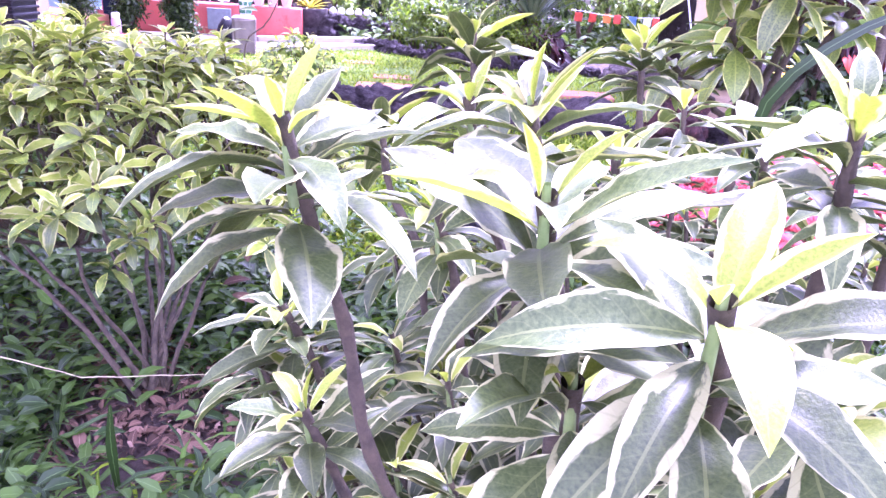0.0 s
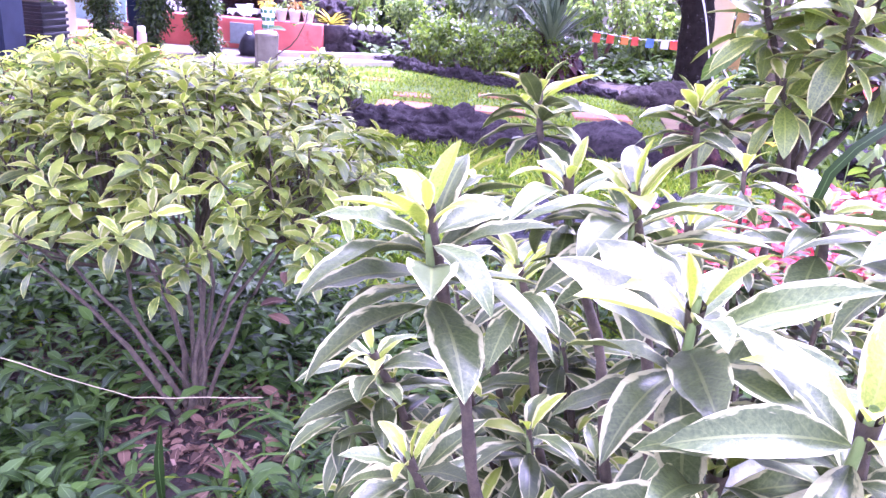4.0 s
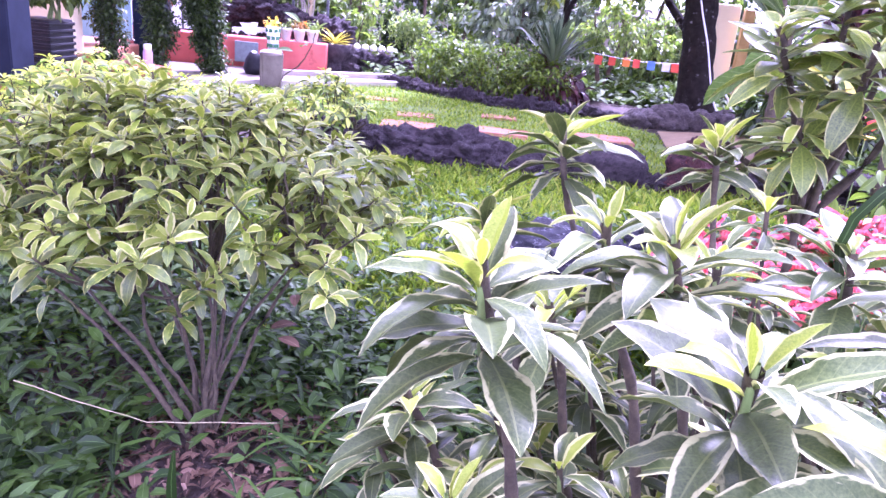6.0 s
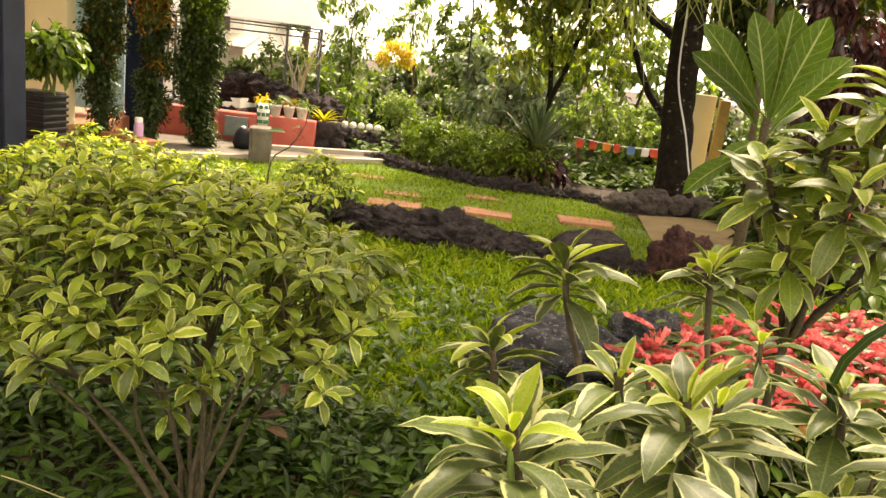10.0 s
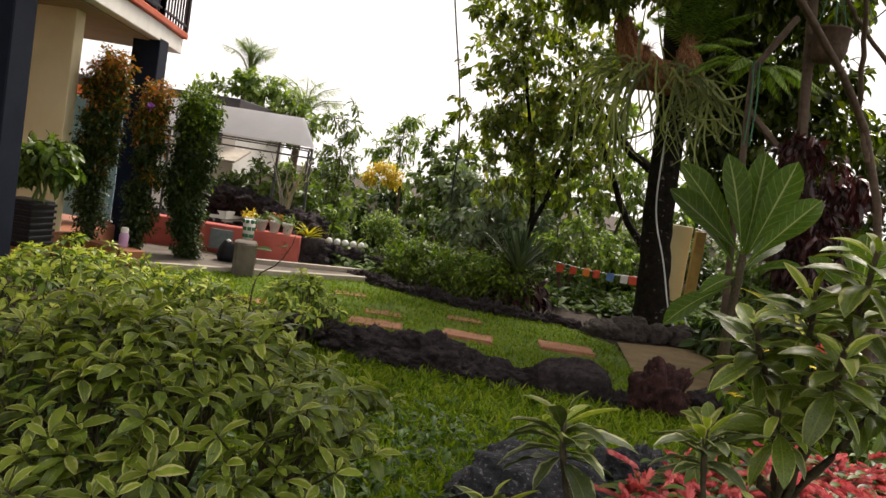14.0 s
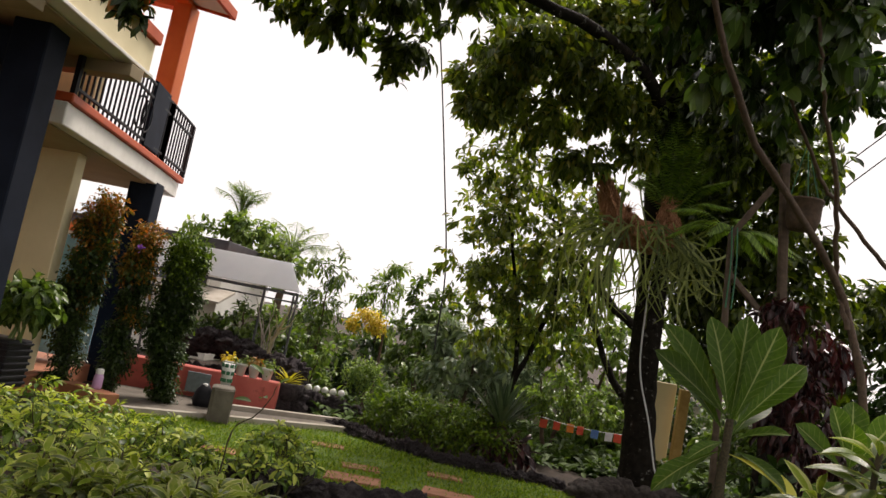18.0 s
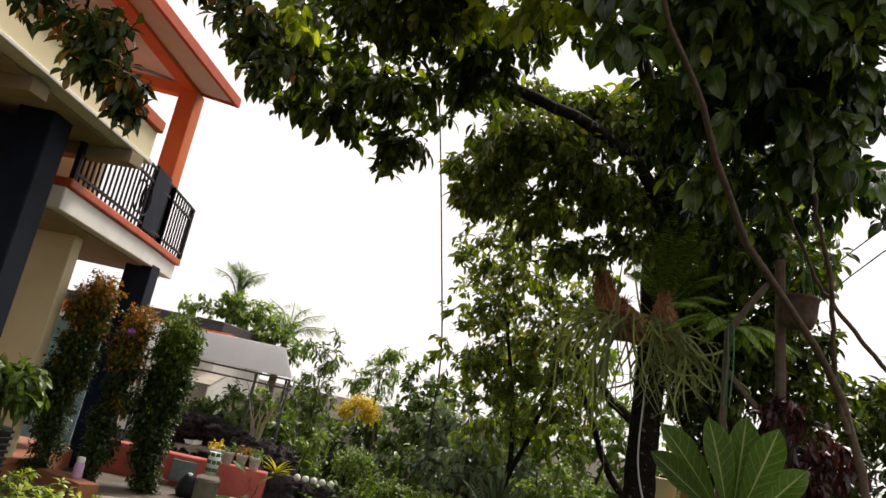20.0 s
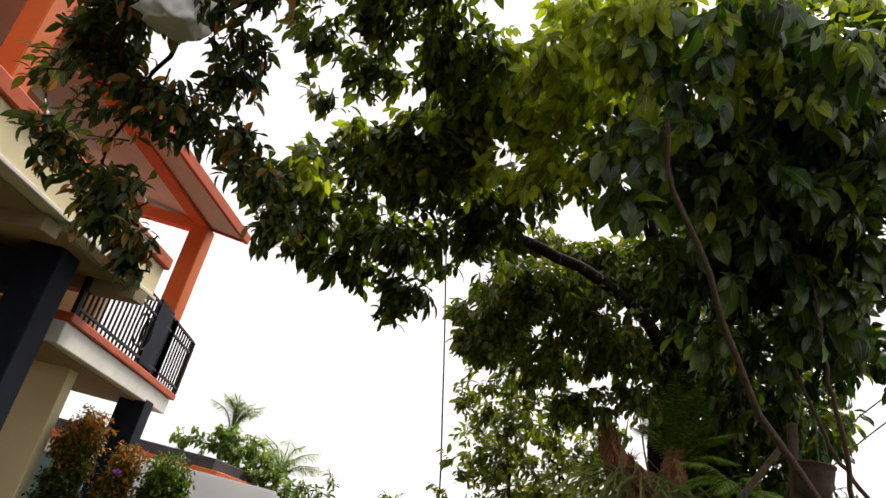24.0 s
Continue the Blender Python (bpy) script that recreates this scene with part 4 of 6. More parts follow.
def round_shrub(base, centre, rx, ry, z_low, z_top, tips, size, label, near=0, leaves=9, material=None, stems=True):
    """A many-stemmed shrub: shoots under a domed crown, each with a whorl of leaves."""
    ob = thing("round_shrub", label, "shrub", base, "variegated shrubs")
    lines, rows, close = [], [], []
    mains = max(7, tips // 15)
    forks = []
    for j in range(mains):
        r, a = 0.78 * np.sqrt((j + 0.6) / mains), j * 2.39996 + 0.7
        q = np.array([centre[0] + rx * r * np.cos(a), centre[1] + ry * r * np.sin(a), z_low * R.uniform(0.62, 0.86)])
        forks.append(q)
        lines.append((smooth_line([np.array(base) + [R.normal(0, 0.025), R.normal(0, 0.025), 0], np.array(base) * 0.55 + q * 0.45 + [R.normal(0, 0.03), R.normal(0, 0.03), 0.06], q], 10, 0.004), [0.0088 * R.uniform(0.6, 1.25), 0.006, 0.004]))
    forks = np.array(forks)
    for i in range(tips):
        r, a = np.sqrt((i + 0.5) / tips), i * 2.39996
        x, y = centre[0] + rx * r * np.cos(a), centre[1] + ry * r * np.sin(a)
        z = z_low + (z_top - z_low) * (1 - r**2.2) + R.normal(0, 0.035)
        tip = np.array([x + R.normal(0, 0.03), y + R.normal(0, 0.03), z])
        start = forks[np.argmin(((forks - tip)[:, :2] ** 2).sum(1) + R.rand(mains) * 0.03)]
        line = smooth_line([start, start * 0.5 + tip * 0.5 + [R.normal(0, 0.03), R.normal(0, 0.03), -0.02], tip], 7, 0.004)
        lines.append((line, [0.005, 0.0025]))
        axis = line[-1] - line[-3]
        axis = axis / np.linalg.norm(axis) + [0, 0, 0.5]
        for _ in range(2 if i % 2 else 1):
            q = tip + R.normal(0, 0.045, 3) * [1, 1, 0.7] if _ else tip
            got = whorl(q, axis + R.normal(0, 0.2, 3), leaves + R.randint(-2, 3), size, 0.0035, 24, 98)
            (close if y < near else rows).extend(got)
        if i % 2 and line[4][2] > z_low * 0.88:
            rows.extend(whorl(line[4] + R.normal(0, 0.03, 3), axis + R.normal(0, 0.4, 3), 6, size * 0.85, 0.006, 35, 105))
    step = 3
    for k in range(0, len(lines), step):
        part("stem", tubes_mesh("stem", lines[k : k + 1], M["twig"], 6), ob)
    rest = [l for k, l in enumerate(lines) if k % step]
    part("stemwork", tubes_mesh("stemwork", rest, M["twig"], 5), ob, "thin grey-brown stems", None, "stuff")
    R.shuffle(close)
    for row in close[:290]:
        leaf_object(row, ob, 0.32, True)
    rows += close[290:]
    for young in (False, True):
        some = [w for w in rows if (w[4] < 0.48) == young]
        if some:
            p, w, u, s, _ = map(np.array, zip(*some))
            mat = (M["varieg_young"] if young else M["varieg_bush"]) if material is None else (M["shrub_young"] if young else material)
            part("young_foliage" if young else "foliage", leaves_mesh("foliage", VARIEG_LOW, p, w, u, s, mat), ob, "", None, "stuff")
    return ob


round_shrub(SHRUB_BASE, (-0.79, 2.08), 0.67, 0.64, 0.60, 0.91, 185, 0.086, "umbrella-shaped variegated shrub with many bare stems at its foot", 1.95, 11)
round_shrub((-1.3, 5.4, 0), (-1.3, 5.4), 0.30, 0.3, 0.30, 0.57, 46, 0.085, "small rounded light green shrub before the lawn", 0, 8, M["varieg_far"])
round_shrub((-2.05, 5.4, 0), (-2.05, 5.4), 0.5, 0.3, 0.22, 0.42, 55, 0.085, "low spreading light green shrub before the lawn", 0, 8, M["varieg_far"])
round_shrub((-2.9, 5.3, 0), (-2.9, 5.3), 0.8, 0.5, 0.26, 0.52, 75, 0.085, "low light green shrub beside the terrace", 0, 8, M["varieg_far"])
round_shrub((-2.3, 4.0, 0), (-2.3, 4.0), 0.62, 0.5, 0.36, 0.66, 85, 0.09, "low variegated shrub behind the umbrella-shaped one", 0, 8, M["varieg_far"])

sapling = thing("sapling", "thin bent sapling with a few yellow-green leaves", "plant", (-1.60, 5.15, 0.0))
part("stem", tubes_mesh("stem", [(smooth_line([(-1.60, 5.15, 0.0), (-1.585, 5.15, 0.518), (-1.442, 5.15, 0.674), (-1.358, 5.15, 0.816), (-1.336, 5.15, 0.898)], 20, 0.002), [0.007, 0.005, 0.003])], M["twig"], 6), sapling)
for q, way in [((-1.443, 5.15, 0.955), (-0.5, -0.2, 0.5)), ((-1.336, 5.15, 0.898), (0.4, -0.3, 0.6)), ((-1.49, 5.15, 0.76), (-0.7, -0.2, 0.2)), ((-1.431, 5.15, 0.795), (0.3, -0.5, 0.3))]:
    part("leaf", leaves_mesh("leaf", leaf_shape(6, 2, 0.42, 0.4, 0.25), [q], [way], [(0.0, -0.5, 1.0)], [0.13], M["light_leaf"]), sapling)

# straw stalk, grass blades and weeds under the shrubs
straw = thing("straw_stalk", "bent dry straw stalk lying across the soil", "straw", (-0.55, 1.35, 0.0))
for a, b in [((-0.82, 1.36, 0.36), (-0.53, 1.40, 0.28)), ((-0.53, 1.40, 0.28), (-0.24, 1.45, 0.30))]:
    part("stalk", tubes_mesh("stalk", [(smooth_line([a, b], 8, 0.002), [0.0013, 0.0009])], M["straw"], 5), straw)


def scatter_low(name, xr, yr, count, size, material, shape, label, category, rise=0.06, flat=False, clear=()):
    pos, way, up = [], [], []
    while len(pos) < count:
        x, y = R.uniform(*xr), R.uniform(*yr)
        rim = min(x - xr[0], xr[1] - x, y - yr[0], yr[1] - y) + 0.5 * noise.noise(Vector((x * 0.9, y * 0.9, 11)))
        if rim < R.rand() * 0.7:
            continue
        if inside(x, y, FRONT_LAWN) and R.rand() < 0.75 or noise.noise(Vector((x * 1.3, y * 1.3, 5))) < R.uniform(-0.9, 0.0):
            continue
        if any((x - cx) ** 2 + (y - cy) ** 2 < r * r and R.rand() < 0.93 for cx, cy, r in clear):
            continue
        a = R.rand() * 6.28
        if flat:
            pos.append((x, y, lie(x, y) + 0.012 + R.rand() * 0.02))
            way.append((np.cos(a), np.sin(a), R.normal(0, 0.15)))
            up.append((R.normal(0, 0.2), R.normal(0, 0.2), 1))
        else:
            h = R.uniform(0, rise)
            for k in range(R.randint(3, 7)):
                b = a + k * 2.4
                pos.append((x + 0.01 * np.cos(b), y + 0.01 * np.sin(b), lie(x, y) + h * (0.4 + 0.1 * k)))
                way.append((np.cos(b), np.sin(b), R.uniform(-0.1, 1.5)))
                up.append((R.normal(0, 0.3), R.normal(0, 0.3), 1))
    pos, way, up = map(np.array, (pos, way, up))
    me = leaves_mesh(name, shape, pos, way, up, size * R.uniform(0.4, 1.7, len(pos)), material)
    return tagged(new(name, me), label, category, "", "stuff")


scatter_low("weeds", (-3.1, 1.7), (0.3, 4.7), 33000, 0.055, M["weed_leaf"], LOW, "low dark green weeds on the soil", "weeds", 0.16, clear=[(-0.42, 1.60, 0.36), (-0.1, 1.9, 0.18)])
scatter_low("rough_weeds", (-4.3, 4.2), (-3.2, 5.8), 13000, 0.06, M["weed_leaf"], LOW, "scattered low weeds round the shrubs", "weeds", 0.10, clear=[(-0.46, 1.62, 0.27)])
scatter_low("wild_grass", (-4.4, 4.4), (-3.6, 5.6), 11000, 0.11, M["grass"], BLADE, "thin uneven grass tufts on the soil", "grass", 0.03, clear=[(-0.46, 1.62, 0.22)])
scatter_low("weed_grass", (-2.6, 1.8), (0.5, 4.6), 12000, 0.14, M["weed_leaf"], BLADE, "loose grass blades among the weeds", "grass", 0.03, clear=[(-0.46, 1.62, 0.22)])
scatter_low("dead_leaves", (-4.2, 4.0), (-3.0, 5.6), 4200, 0.05, M["litter"], OVAL, "curled brown dead leaves on the soil", "leaf litter", flat=True)
scatter_low("debris", (-1.2, 0.3), (1.0, 2.2), 900, 0.03, M["litter"], LANCE, "crumbled brown leaf bits and twigs on the soil", "leaf litter", flat=True)
scatter_low("fallen_leaves", (-1.0, 0.1), (1.1, 2.1), 260, 0.05, M["litter"], OVAL, "brown dead leaves and twigs round the shrub's foot", "leaf litter", flat=True)
scatter_low("low_plants", (-2.2, 4.7), (9.9, 14.3), 16000, 0.12, M["bed_leaf"], OVAL, "mixed low green plants in the flower bed", "plants", 0.3)
scatter_low("bed_plants", (2.3, 5.8), (4.2, 9.3), 8000, 0.12, M["bed_leaf"], OVAL, "dark green ground cover beside the path", "plants", 0.25)

# ---- pink flowers ----
flowers = thing("pink_flower_bed", "mass of coral-pink drooping flower spikes among dark green leaves", "flowers", (1.6, 3.1, 0.0))
fp, fw, fu, gp, gw, gu, stalks = [], [], [], [], [], [], []
for _ in range(820):
    x, y = 0.75 + 1.75 * R.rand(), 2.45 + 1.5 * R.rand()
    if y > 2.75 + (x - 0.7) * 0.62 + 0.35 or y < 2.3 + (x - 0.85) * 0.45 or noise.noise(Vector((x * 3.1, y * 3.1, 2))) < -0.42:
        continue
    h = 0.25 + 0.11 * R.rand() + 0.06 * noise.noise(Vector((x * 3, y * 3, 0)))
    lean = np.array([R.normal(0, 0.75), R.normal(0, 0.75), 0.8])
    q = np.array([x, y, h])
    stalks.append((smooth_line([(x, y, 0), q], 4), [0.003]))
    bend, spike = np.array([lean[0], lean[1], -0.5]) * 0.35, R.uniform(0.06, 0.11)
    for k in range(26):
        a, s = k * 2.4, k / 26
        way = lean + bend * 2 * s
        side = np.array([np.cos(a), np.sin(a), 0.0])
        fp.append(q + (lean * s + bend * s * s) * spike + side * 0.004)
        fw.append(way * 0.9 + side * (0.75 - 0.3 * s))
        fu.append(-side + way * 0.5)
    for k in range(12):
        a = k * 2.4 + R.rand()
        gp.append(q - [0, 0, -0.03 + 0.026 * k])
        gw.append((np.cos(a), np.sin(a), 0.5 if k < 4 else 0.15))
        gu.append((0, 0, 1.0))
part("blossom", leaves_mesh("blossom", leaf_shape(3, 1, 0.62, -0.35, 0.5, 0.45, 0.8), fp, fw, fu, R.uniform(0.028, 0.044, len(fp)), M["petal"]), flowers, "coral-pink petals", None, "stuff")
part("foliage", leaves_mesh("foliage", OVAL, gp, gw, gu, R.uniform(0.07, 0.12, len(gp)), M["flower_leaf"]), flowers, "", None, "stuff")
part("stalkwork", tubes_mesh("stalkwork", stalks, M["green_stem"], 4), flowers, "", None, "stuff")


# ---- trees ----
def limb(points, radii, n=18, wob=0.01):
    return (smooth_line(points, n, wob), radii)


mango = thing("tree", "large dark-barked tree with a dense leafy canopy", "tree", (2.15, 9.75, 0.0))
part("trunk", tubes_mesh("trunk", [limb([(2.10, 9.75, -0.05), (2.03, 9.72, 0.6), (1.92, 9.65, 1.6), (1.84, 9.55, 2.8), (1.70, 9.45, 4.1), (1.66, 9.2, 5.2), (1.6, 8.8, 6.4)], [0.27, 0.2, 0.185, 0.18, 0.17, 0.15, 0.1], 40, 0.008)], M["bark"], 18), mango, "dark lichen-spotted trunk")
for pts, rad in [
    ([(1.72, 9.25, 4.35), (1.34, 8.6, 4.74), (0.9, 8.0, 4.86), (0.46, 7.5, 4.88), (-0.03, 7.0, 4.8), (-0.43, 6.6, 4.75), (-0.8, 6.0, 4.6), (-1.2, 5.5, 4.5), (-1.7, 5.2, 4.45)], [0.085, 0.07, 0.06, 0.05, 0.025]),
    ([(1.7, 9.0, 5.0), (0.6, 7.0, 6.0), (-0.2, 5.2, 6.35), (-1.0, 3.9, 5.9)], [0.1, 0.05, 0.018]),
    ([(-0.98, 3.94, 5.92), (-1.35, 3.3, 4.8), (-1.5, 2.6, 3.8), (-1.83, 2.75, 3.46), (-1.99, 2.9, 3.0)], [0.018, 0.014, 0.006]),
    ([(1.9, 9.5, 1.9), (1.55, 10.0, 2.2), (1.1, 10.4, 2.7), (0.5, 10.2, 3.3)], [0.07, 0.05, 0.02]),
    ([(2.0, 9.8, 0.9), (1.65, 10.1, 1.3), (1.35, 10.3, 1.9), (1.0, 10.3, 2.6)], [0.06, 0.045, 0.02]),
    ([(1.7, 8.9, 5.4), (1.6, 7.0, 5.9), (1.2, 5.2, 5.6)], [0.09, 0.04]),
]:
    part("limb", tubes_mesh("limb", [limb(pts, rad)], M["bark"], 9), mango, "dark bare limb")
CANOPY = [
    (-2.37, 5.41, 4.24, 0.26), (-1.94, 5.53, 4.07, 0.33), (-1.63, 5.78, 3.85, 0.31), (-1.22, 5.45, 4.04, 0.39),
    (-1.02, 5.84, 3.69, 0.21), (-1.56, 5.05, 4.37, 0.35), (-1.01, 4.91, 4.41, 0.43), (-0.63, 4.84, 4.74, 0.43),
    (-0.35, 4.98, 5.14, 0.35), (-0.52, 5.60, 4.52, 0.40), (-0.14, 5.91, 4.99, 0.40),
    (-1.10, 5.70, 3.43, 0.10), (-2.10, 5.55, 4.54, 0.24),
    (-0.77, 6.08, 4.26, 0.38), (-1.63, 5.95, 4.28, 0.35), (0.23, 5.52, 5.58, 0.44), (-0.91, 4.57, 4.76, 0.33), (-2.15, 5.80, 3.88, 0.15),
    (-2.42, 5.71, 4.00, 0.17),
]
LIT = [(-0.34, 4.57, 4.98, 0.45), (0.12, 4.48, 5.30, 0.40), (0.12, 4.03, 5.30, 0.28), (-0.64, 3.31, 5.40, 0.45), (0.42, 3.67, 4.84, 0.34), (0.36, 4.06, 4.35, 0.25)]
CANOPY_TOP = [
    (-1.53, 3.68, 4.57, 0.28), (-1.13, 3.70, 4.67, 0.32), (-0.80, 3.94, 4.75, 0.29), (-1.28, 4.13, 4.62, 0.27),
    (-1.73, 4.15, 4.39, 0.11), (-1.41, 3.37, 4.84, 0.40), (-0.88, 3.44, 4.89, 0.30),
    (-1.25, 3.06, 5.17, 0.48), (-1.62, 4.36, 4.43, 0.12),
]
BRANCH_LEFT = [
    (-2.22, 2.75, 3.36, 0.16), (-1.95, 2.82, 3.25, 0.17), (-2.00, 2.92, 2.99, 0.14), (-1.89, 3.01, 2.80, 0.12),
    (-1.80, 3.07, 2.68, 0.06), (-1.73, 2.80, 3.41, 0.17), (-1.56, 2.88, 3.56, 0.13), (-1.87, 2.50, 3.55, 0.17),
    (-1.49, 2.62, 3.67, 0.15), (-1.65, 2.40, 3.63, 0.14), (-1.31, 2.50, 3.79, 0.15), (-1.41, 2.76, 3.63, 0.08),
    (-1.75, 2.89, 3.18, 0.10), (-2.36, 2.91, 3.16, 0.08), (-1.48, 2.98, 3.32, 0.08), (-1.91, 2.25, 3.63, 0.21),
    (-1.49, 2.26, 3.78, 0.25), (-2.13, 2.62, 3.49, 0.16), (-2.01, 2.67, 3.39, 0.17), (-1.87, 2.88, 2.90, 0.13), (-1.88, 2.92, 2.78, 0.11),
    (-1.73, 2.96, 2.71, 0.09), (-1.72, 3.01, 2.59, 0.06), (-2.13, 2.79, 3.01, 0.1), (-2.25, 2.75, 3.08, 0.06), (-2.23, 2.81, 2.94, 0.06),
    (-1.62, 2.78, 3.25, 0.12), (-1.58, 2.84, 3.12, 0.07), (-1.33, 2.83, 3.24, 0.11), (-1.25, 2.91, 3.07, 0.13), (-1.14, 2.97, 2.93, 0.1),
]
CROWN_BACK = [
    (-0.46, 7.85, 4.32, 0.47), (-0.05, 7.76, 4.71, 0.50), (0.50, 8.11, 4.62, 0.51), (-0.56, 7.77, 3.94, 0.27), (0.24, 8.28, 4.07, 0.38),
    (1.02, 8.87, 4.55, 0.48), (0.55, 8.30, 5.26, 0.47),
    (0.06, 8.60, 3.98, 0.35), (0.47, 8.60, 4.35, 0.40), (0.98, 8.60, 4.45, 0.35), (0.63, 8.60, 3.76, 0.35), (1.19, 8.60, 3.94, 0.30), (-0.48, 8.60, 4.30, 0.35), (0.03, 8.60, 4.92, 0.40),
    (-0.68, 8.20, 5.39, 0.30), (-0.13, 8.20, 5.36, 0.32), (0.46, 8.20, 5.42, 0.30), (0.90, 8.20, 5.15, 0.35), (-0.40, 8.20, 4.72, 0.35), (1.27, 9.7, 3.78, 0.22),
]
RIGHT_TREE = [
    (0.36, 4.06, 4.35, 0.32), (0.70, 3.97, 4.74, 0.40), (1.13, 3.93, 5.05, 0.44), (1.59, 4.06, 4.90, 0.42), (0.91, 4.36, 4.39, 0.35),
    (1.40, 4.39, 4.52, 0.42), (1.91, 4.52, 4.40, 0.38), (1.42, 4.78, 4.08, 0.38), (1.94, 4.91, 3.99, 0.30), (0.88, 4.89, 4.13, 0.28),
    (1.32, 5.53, 3.80, 0.26), (1.86, 5.56, 3.93, 0.34), (0.42, 3.67, 4.84, 0.34), (0.82, 3.51, 5.15, 0.39), (1.36, 3.62, 5.11, 0.39),
    (0.44, 4.02, 3.95, 0.15), (1.83, 4.94, 4.41, 0.36), (2.46, 5.67, 3.92, 0.26), (1.13, 4.94, 5.24, 0.43), (1.83, 5.19, 5.44, 0.49),
    (0.79, 5.30, 5.28, 0.41), (1.48, 5.63, 4.72, 0.46), (1.22, 4.5, 5.95, 0.26), (1.62, 4.5, 5.95, 0.3), (1.98, 4.5, 5.9, 0.3),
]
MID_TREE = [
    (-0.37, 9.24, 3.81, 0.43), (0.17, 9.35, 3.64, 0.51), (-0.15, 9.49, 3.02, 0.58), (0.47, 9.61, 2.87, 0.58), (-0.32, 9.95, 2.44, 0.60),
    (0.32, 10.09, 2.22, 0.67), (0.86, 9.85, 3.28, 0.45), (-0.11, 10.40, 1.70, 0.61), (0.85, 10.47, 1.90, 0.61), (-0.68, 9.27, 3.53, 0.18),
    (0.75, 10.40, 3.55, 0.50), (0.08, 10.40, 3.81, 0.45), (-0.31, 10.40, 3.33, 0.45), (2.37, 10.40, 4.62, 0.50), (2.53, 10.40, 3.86, 0.50), (2.89, 10.40, 3.19, 0.45), (0.08, 10.40, 2.56, 0.50), (0.73, 10.40, 2.78, 0.45),
]
# yellow-green leaves on the outside of the crown, sunlight put into their colour
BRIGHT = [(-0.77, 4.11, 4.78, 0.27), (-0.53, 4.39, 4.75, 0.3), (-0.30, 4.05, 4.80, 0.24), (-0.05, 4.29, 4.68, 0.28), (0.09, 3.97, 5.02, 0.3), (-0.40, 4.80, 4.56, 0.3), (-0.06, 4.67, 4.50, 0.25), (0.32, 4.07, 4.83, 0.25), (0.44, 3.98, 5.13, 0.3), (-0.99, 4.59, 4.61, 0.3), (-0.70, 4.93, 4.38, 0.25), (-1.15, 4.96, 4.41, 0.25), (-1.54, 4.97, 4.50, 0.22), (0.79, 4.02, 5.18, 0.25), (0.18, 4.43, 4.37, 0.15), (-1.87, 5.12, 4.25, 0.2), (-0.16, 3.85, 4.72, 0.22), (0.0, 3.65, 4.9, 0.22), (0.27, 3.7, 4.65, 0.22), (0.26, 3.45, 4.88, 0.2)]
foliage("young_canopy", BRIGHT + LIT, 640, 0.115, M["canopy_lit"], mango, OVAL, 1.0, 0.0, "bright yellow-green leaves with sunlight put into their colour", 0.25, 3.2, 0.8, (0.1, -1.0, 0.15))
tw = []
for nm, cl, per, size, mat in [("canopy", CANOPY, 900, 0.125, "canopy"), ("upper_canopy", CANOPY_TOP, 1050, 0.11, "canopy"), ("inner_canopy", CROWN_BACK, 1050, 0.12, "canopy_warm")]:
    tw += foliage(nm, cl, per, size, M[mat], mango, OVAL, 0.6, -0.1, "", 0.25, 3.2, 0.6)[1]
tw += foliage("hanging_branch_leaves", BRANCH_LEFT, 2300, 0.078, M["branch_leaf"], mango, leaf_shape(4, 1, 0.40, 0.5, 0.3), 0.5, 0.02, "", 0.25, 5.0)[1]
foliage("rusty_leaves", BRANCH_LEFT[:9] + BRANCH_LEFT[17:22], 330, 0.075, M["red_leaf"], mango, OVAL, 0.5, 0.0, "orange-brown ageing leaves", 0.25, 5.0)
part("twigwork", tubes_mesh("twigwork", [(np.array(t), [0.005, 0.003]) for t in tw[::2]], M["bark"], 4), mango, "", None, "stuff")

right_tree = thing("tree", "slender brown-stemmed tree with very broad dark leaves", "tree", (3.3, 6.15, 0.0))
for pts, rad in [
    ([(3.1, 6.15, 0.0), (3.02, 6.05, 0.9), (2.88, 6.0, 1.67), (2.62, 6.0, 2.4), (2.08, 5.50, 2.80), (1.57, 5.00, 3.09), (1.19, 4.50, 3.41), (0.93, 4.10, 3.68), (0.64, 3.80, 3.95), (0.54, 3.55, 4.21)], [0.036, 0.031, 0.026, 0.019, 0.012]),
    ([(2.72, 6.0, 2.1), (2.58, 6.0, 2.5), (2.34, 5.60, 3.05), (1.99, 5.10, 3.52), (1.74, 4.70, 3.90)], [0.022, 0.018, 0.011]),
    ([(3.3, 6.5, 2.6), (2.45, 6.06, 3.19), (1.88, 5.61, 3.81)], [0.02, 0.012]),
]:
    part("trunk", tubes_mesh("trunk", [limb(pts, rad, 26, 0.006)], M["pale_bark"], 9), right_tree, "slender brown trunk")
tw = foliage("crown", RIGHT_TREE, 150, 0.17, M["bigleaf"], right_tree, leaf_shape(6, 2, 0.5, 0.5, 0.25, 0.48, 0.85, 0.08), 0.9, -0.15, "", 0.4, 3.2, 0.9, (0.0, -0.8, 0.7))[1]
# darker leaves at the back: the crown's inner shade as leaf colour
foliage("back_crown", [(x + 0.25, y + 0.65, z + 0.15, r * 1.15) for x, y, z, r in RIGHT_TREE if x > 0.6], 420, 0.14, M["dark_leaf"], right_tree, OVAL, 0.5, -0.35)
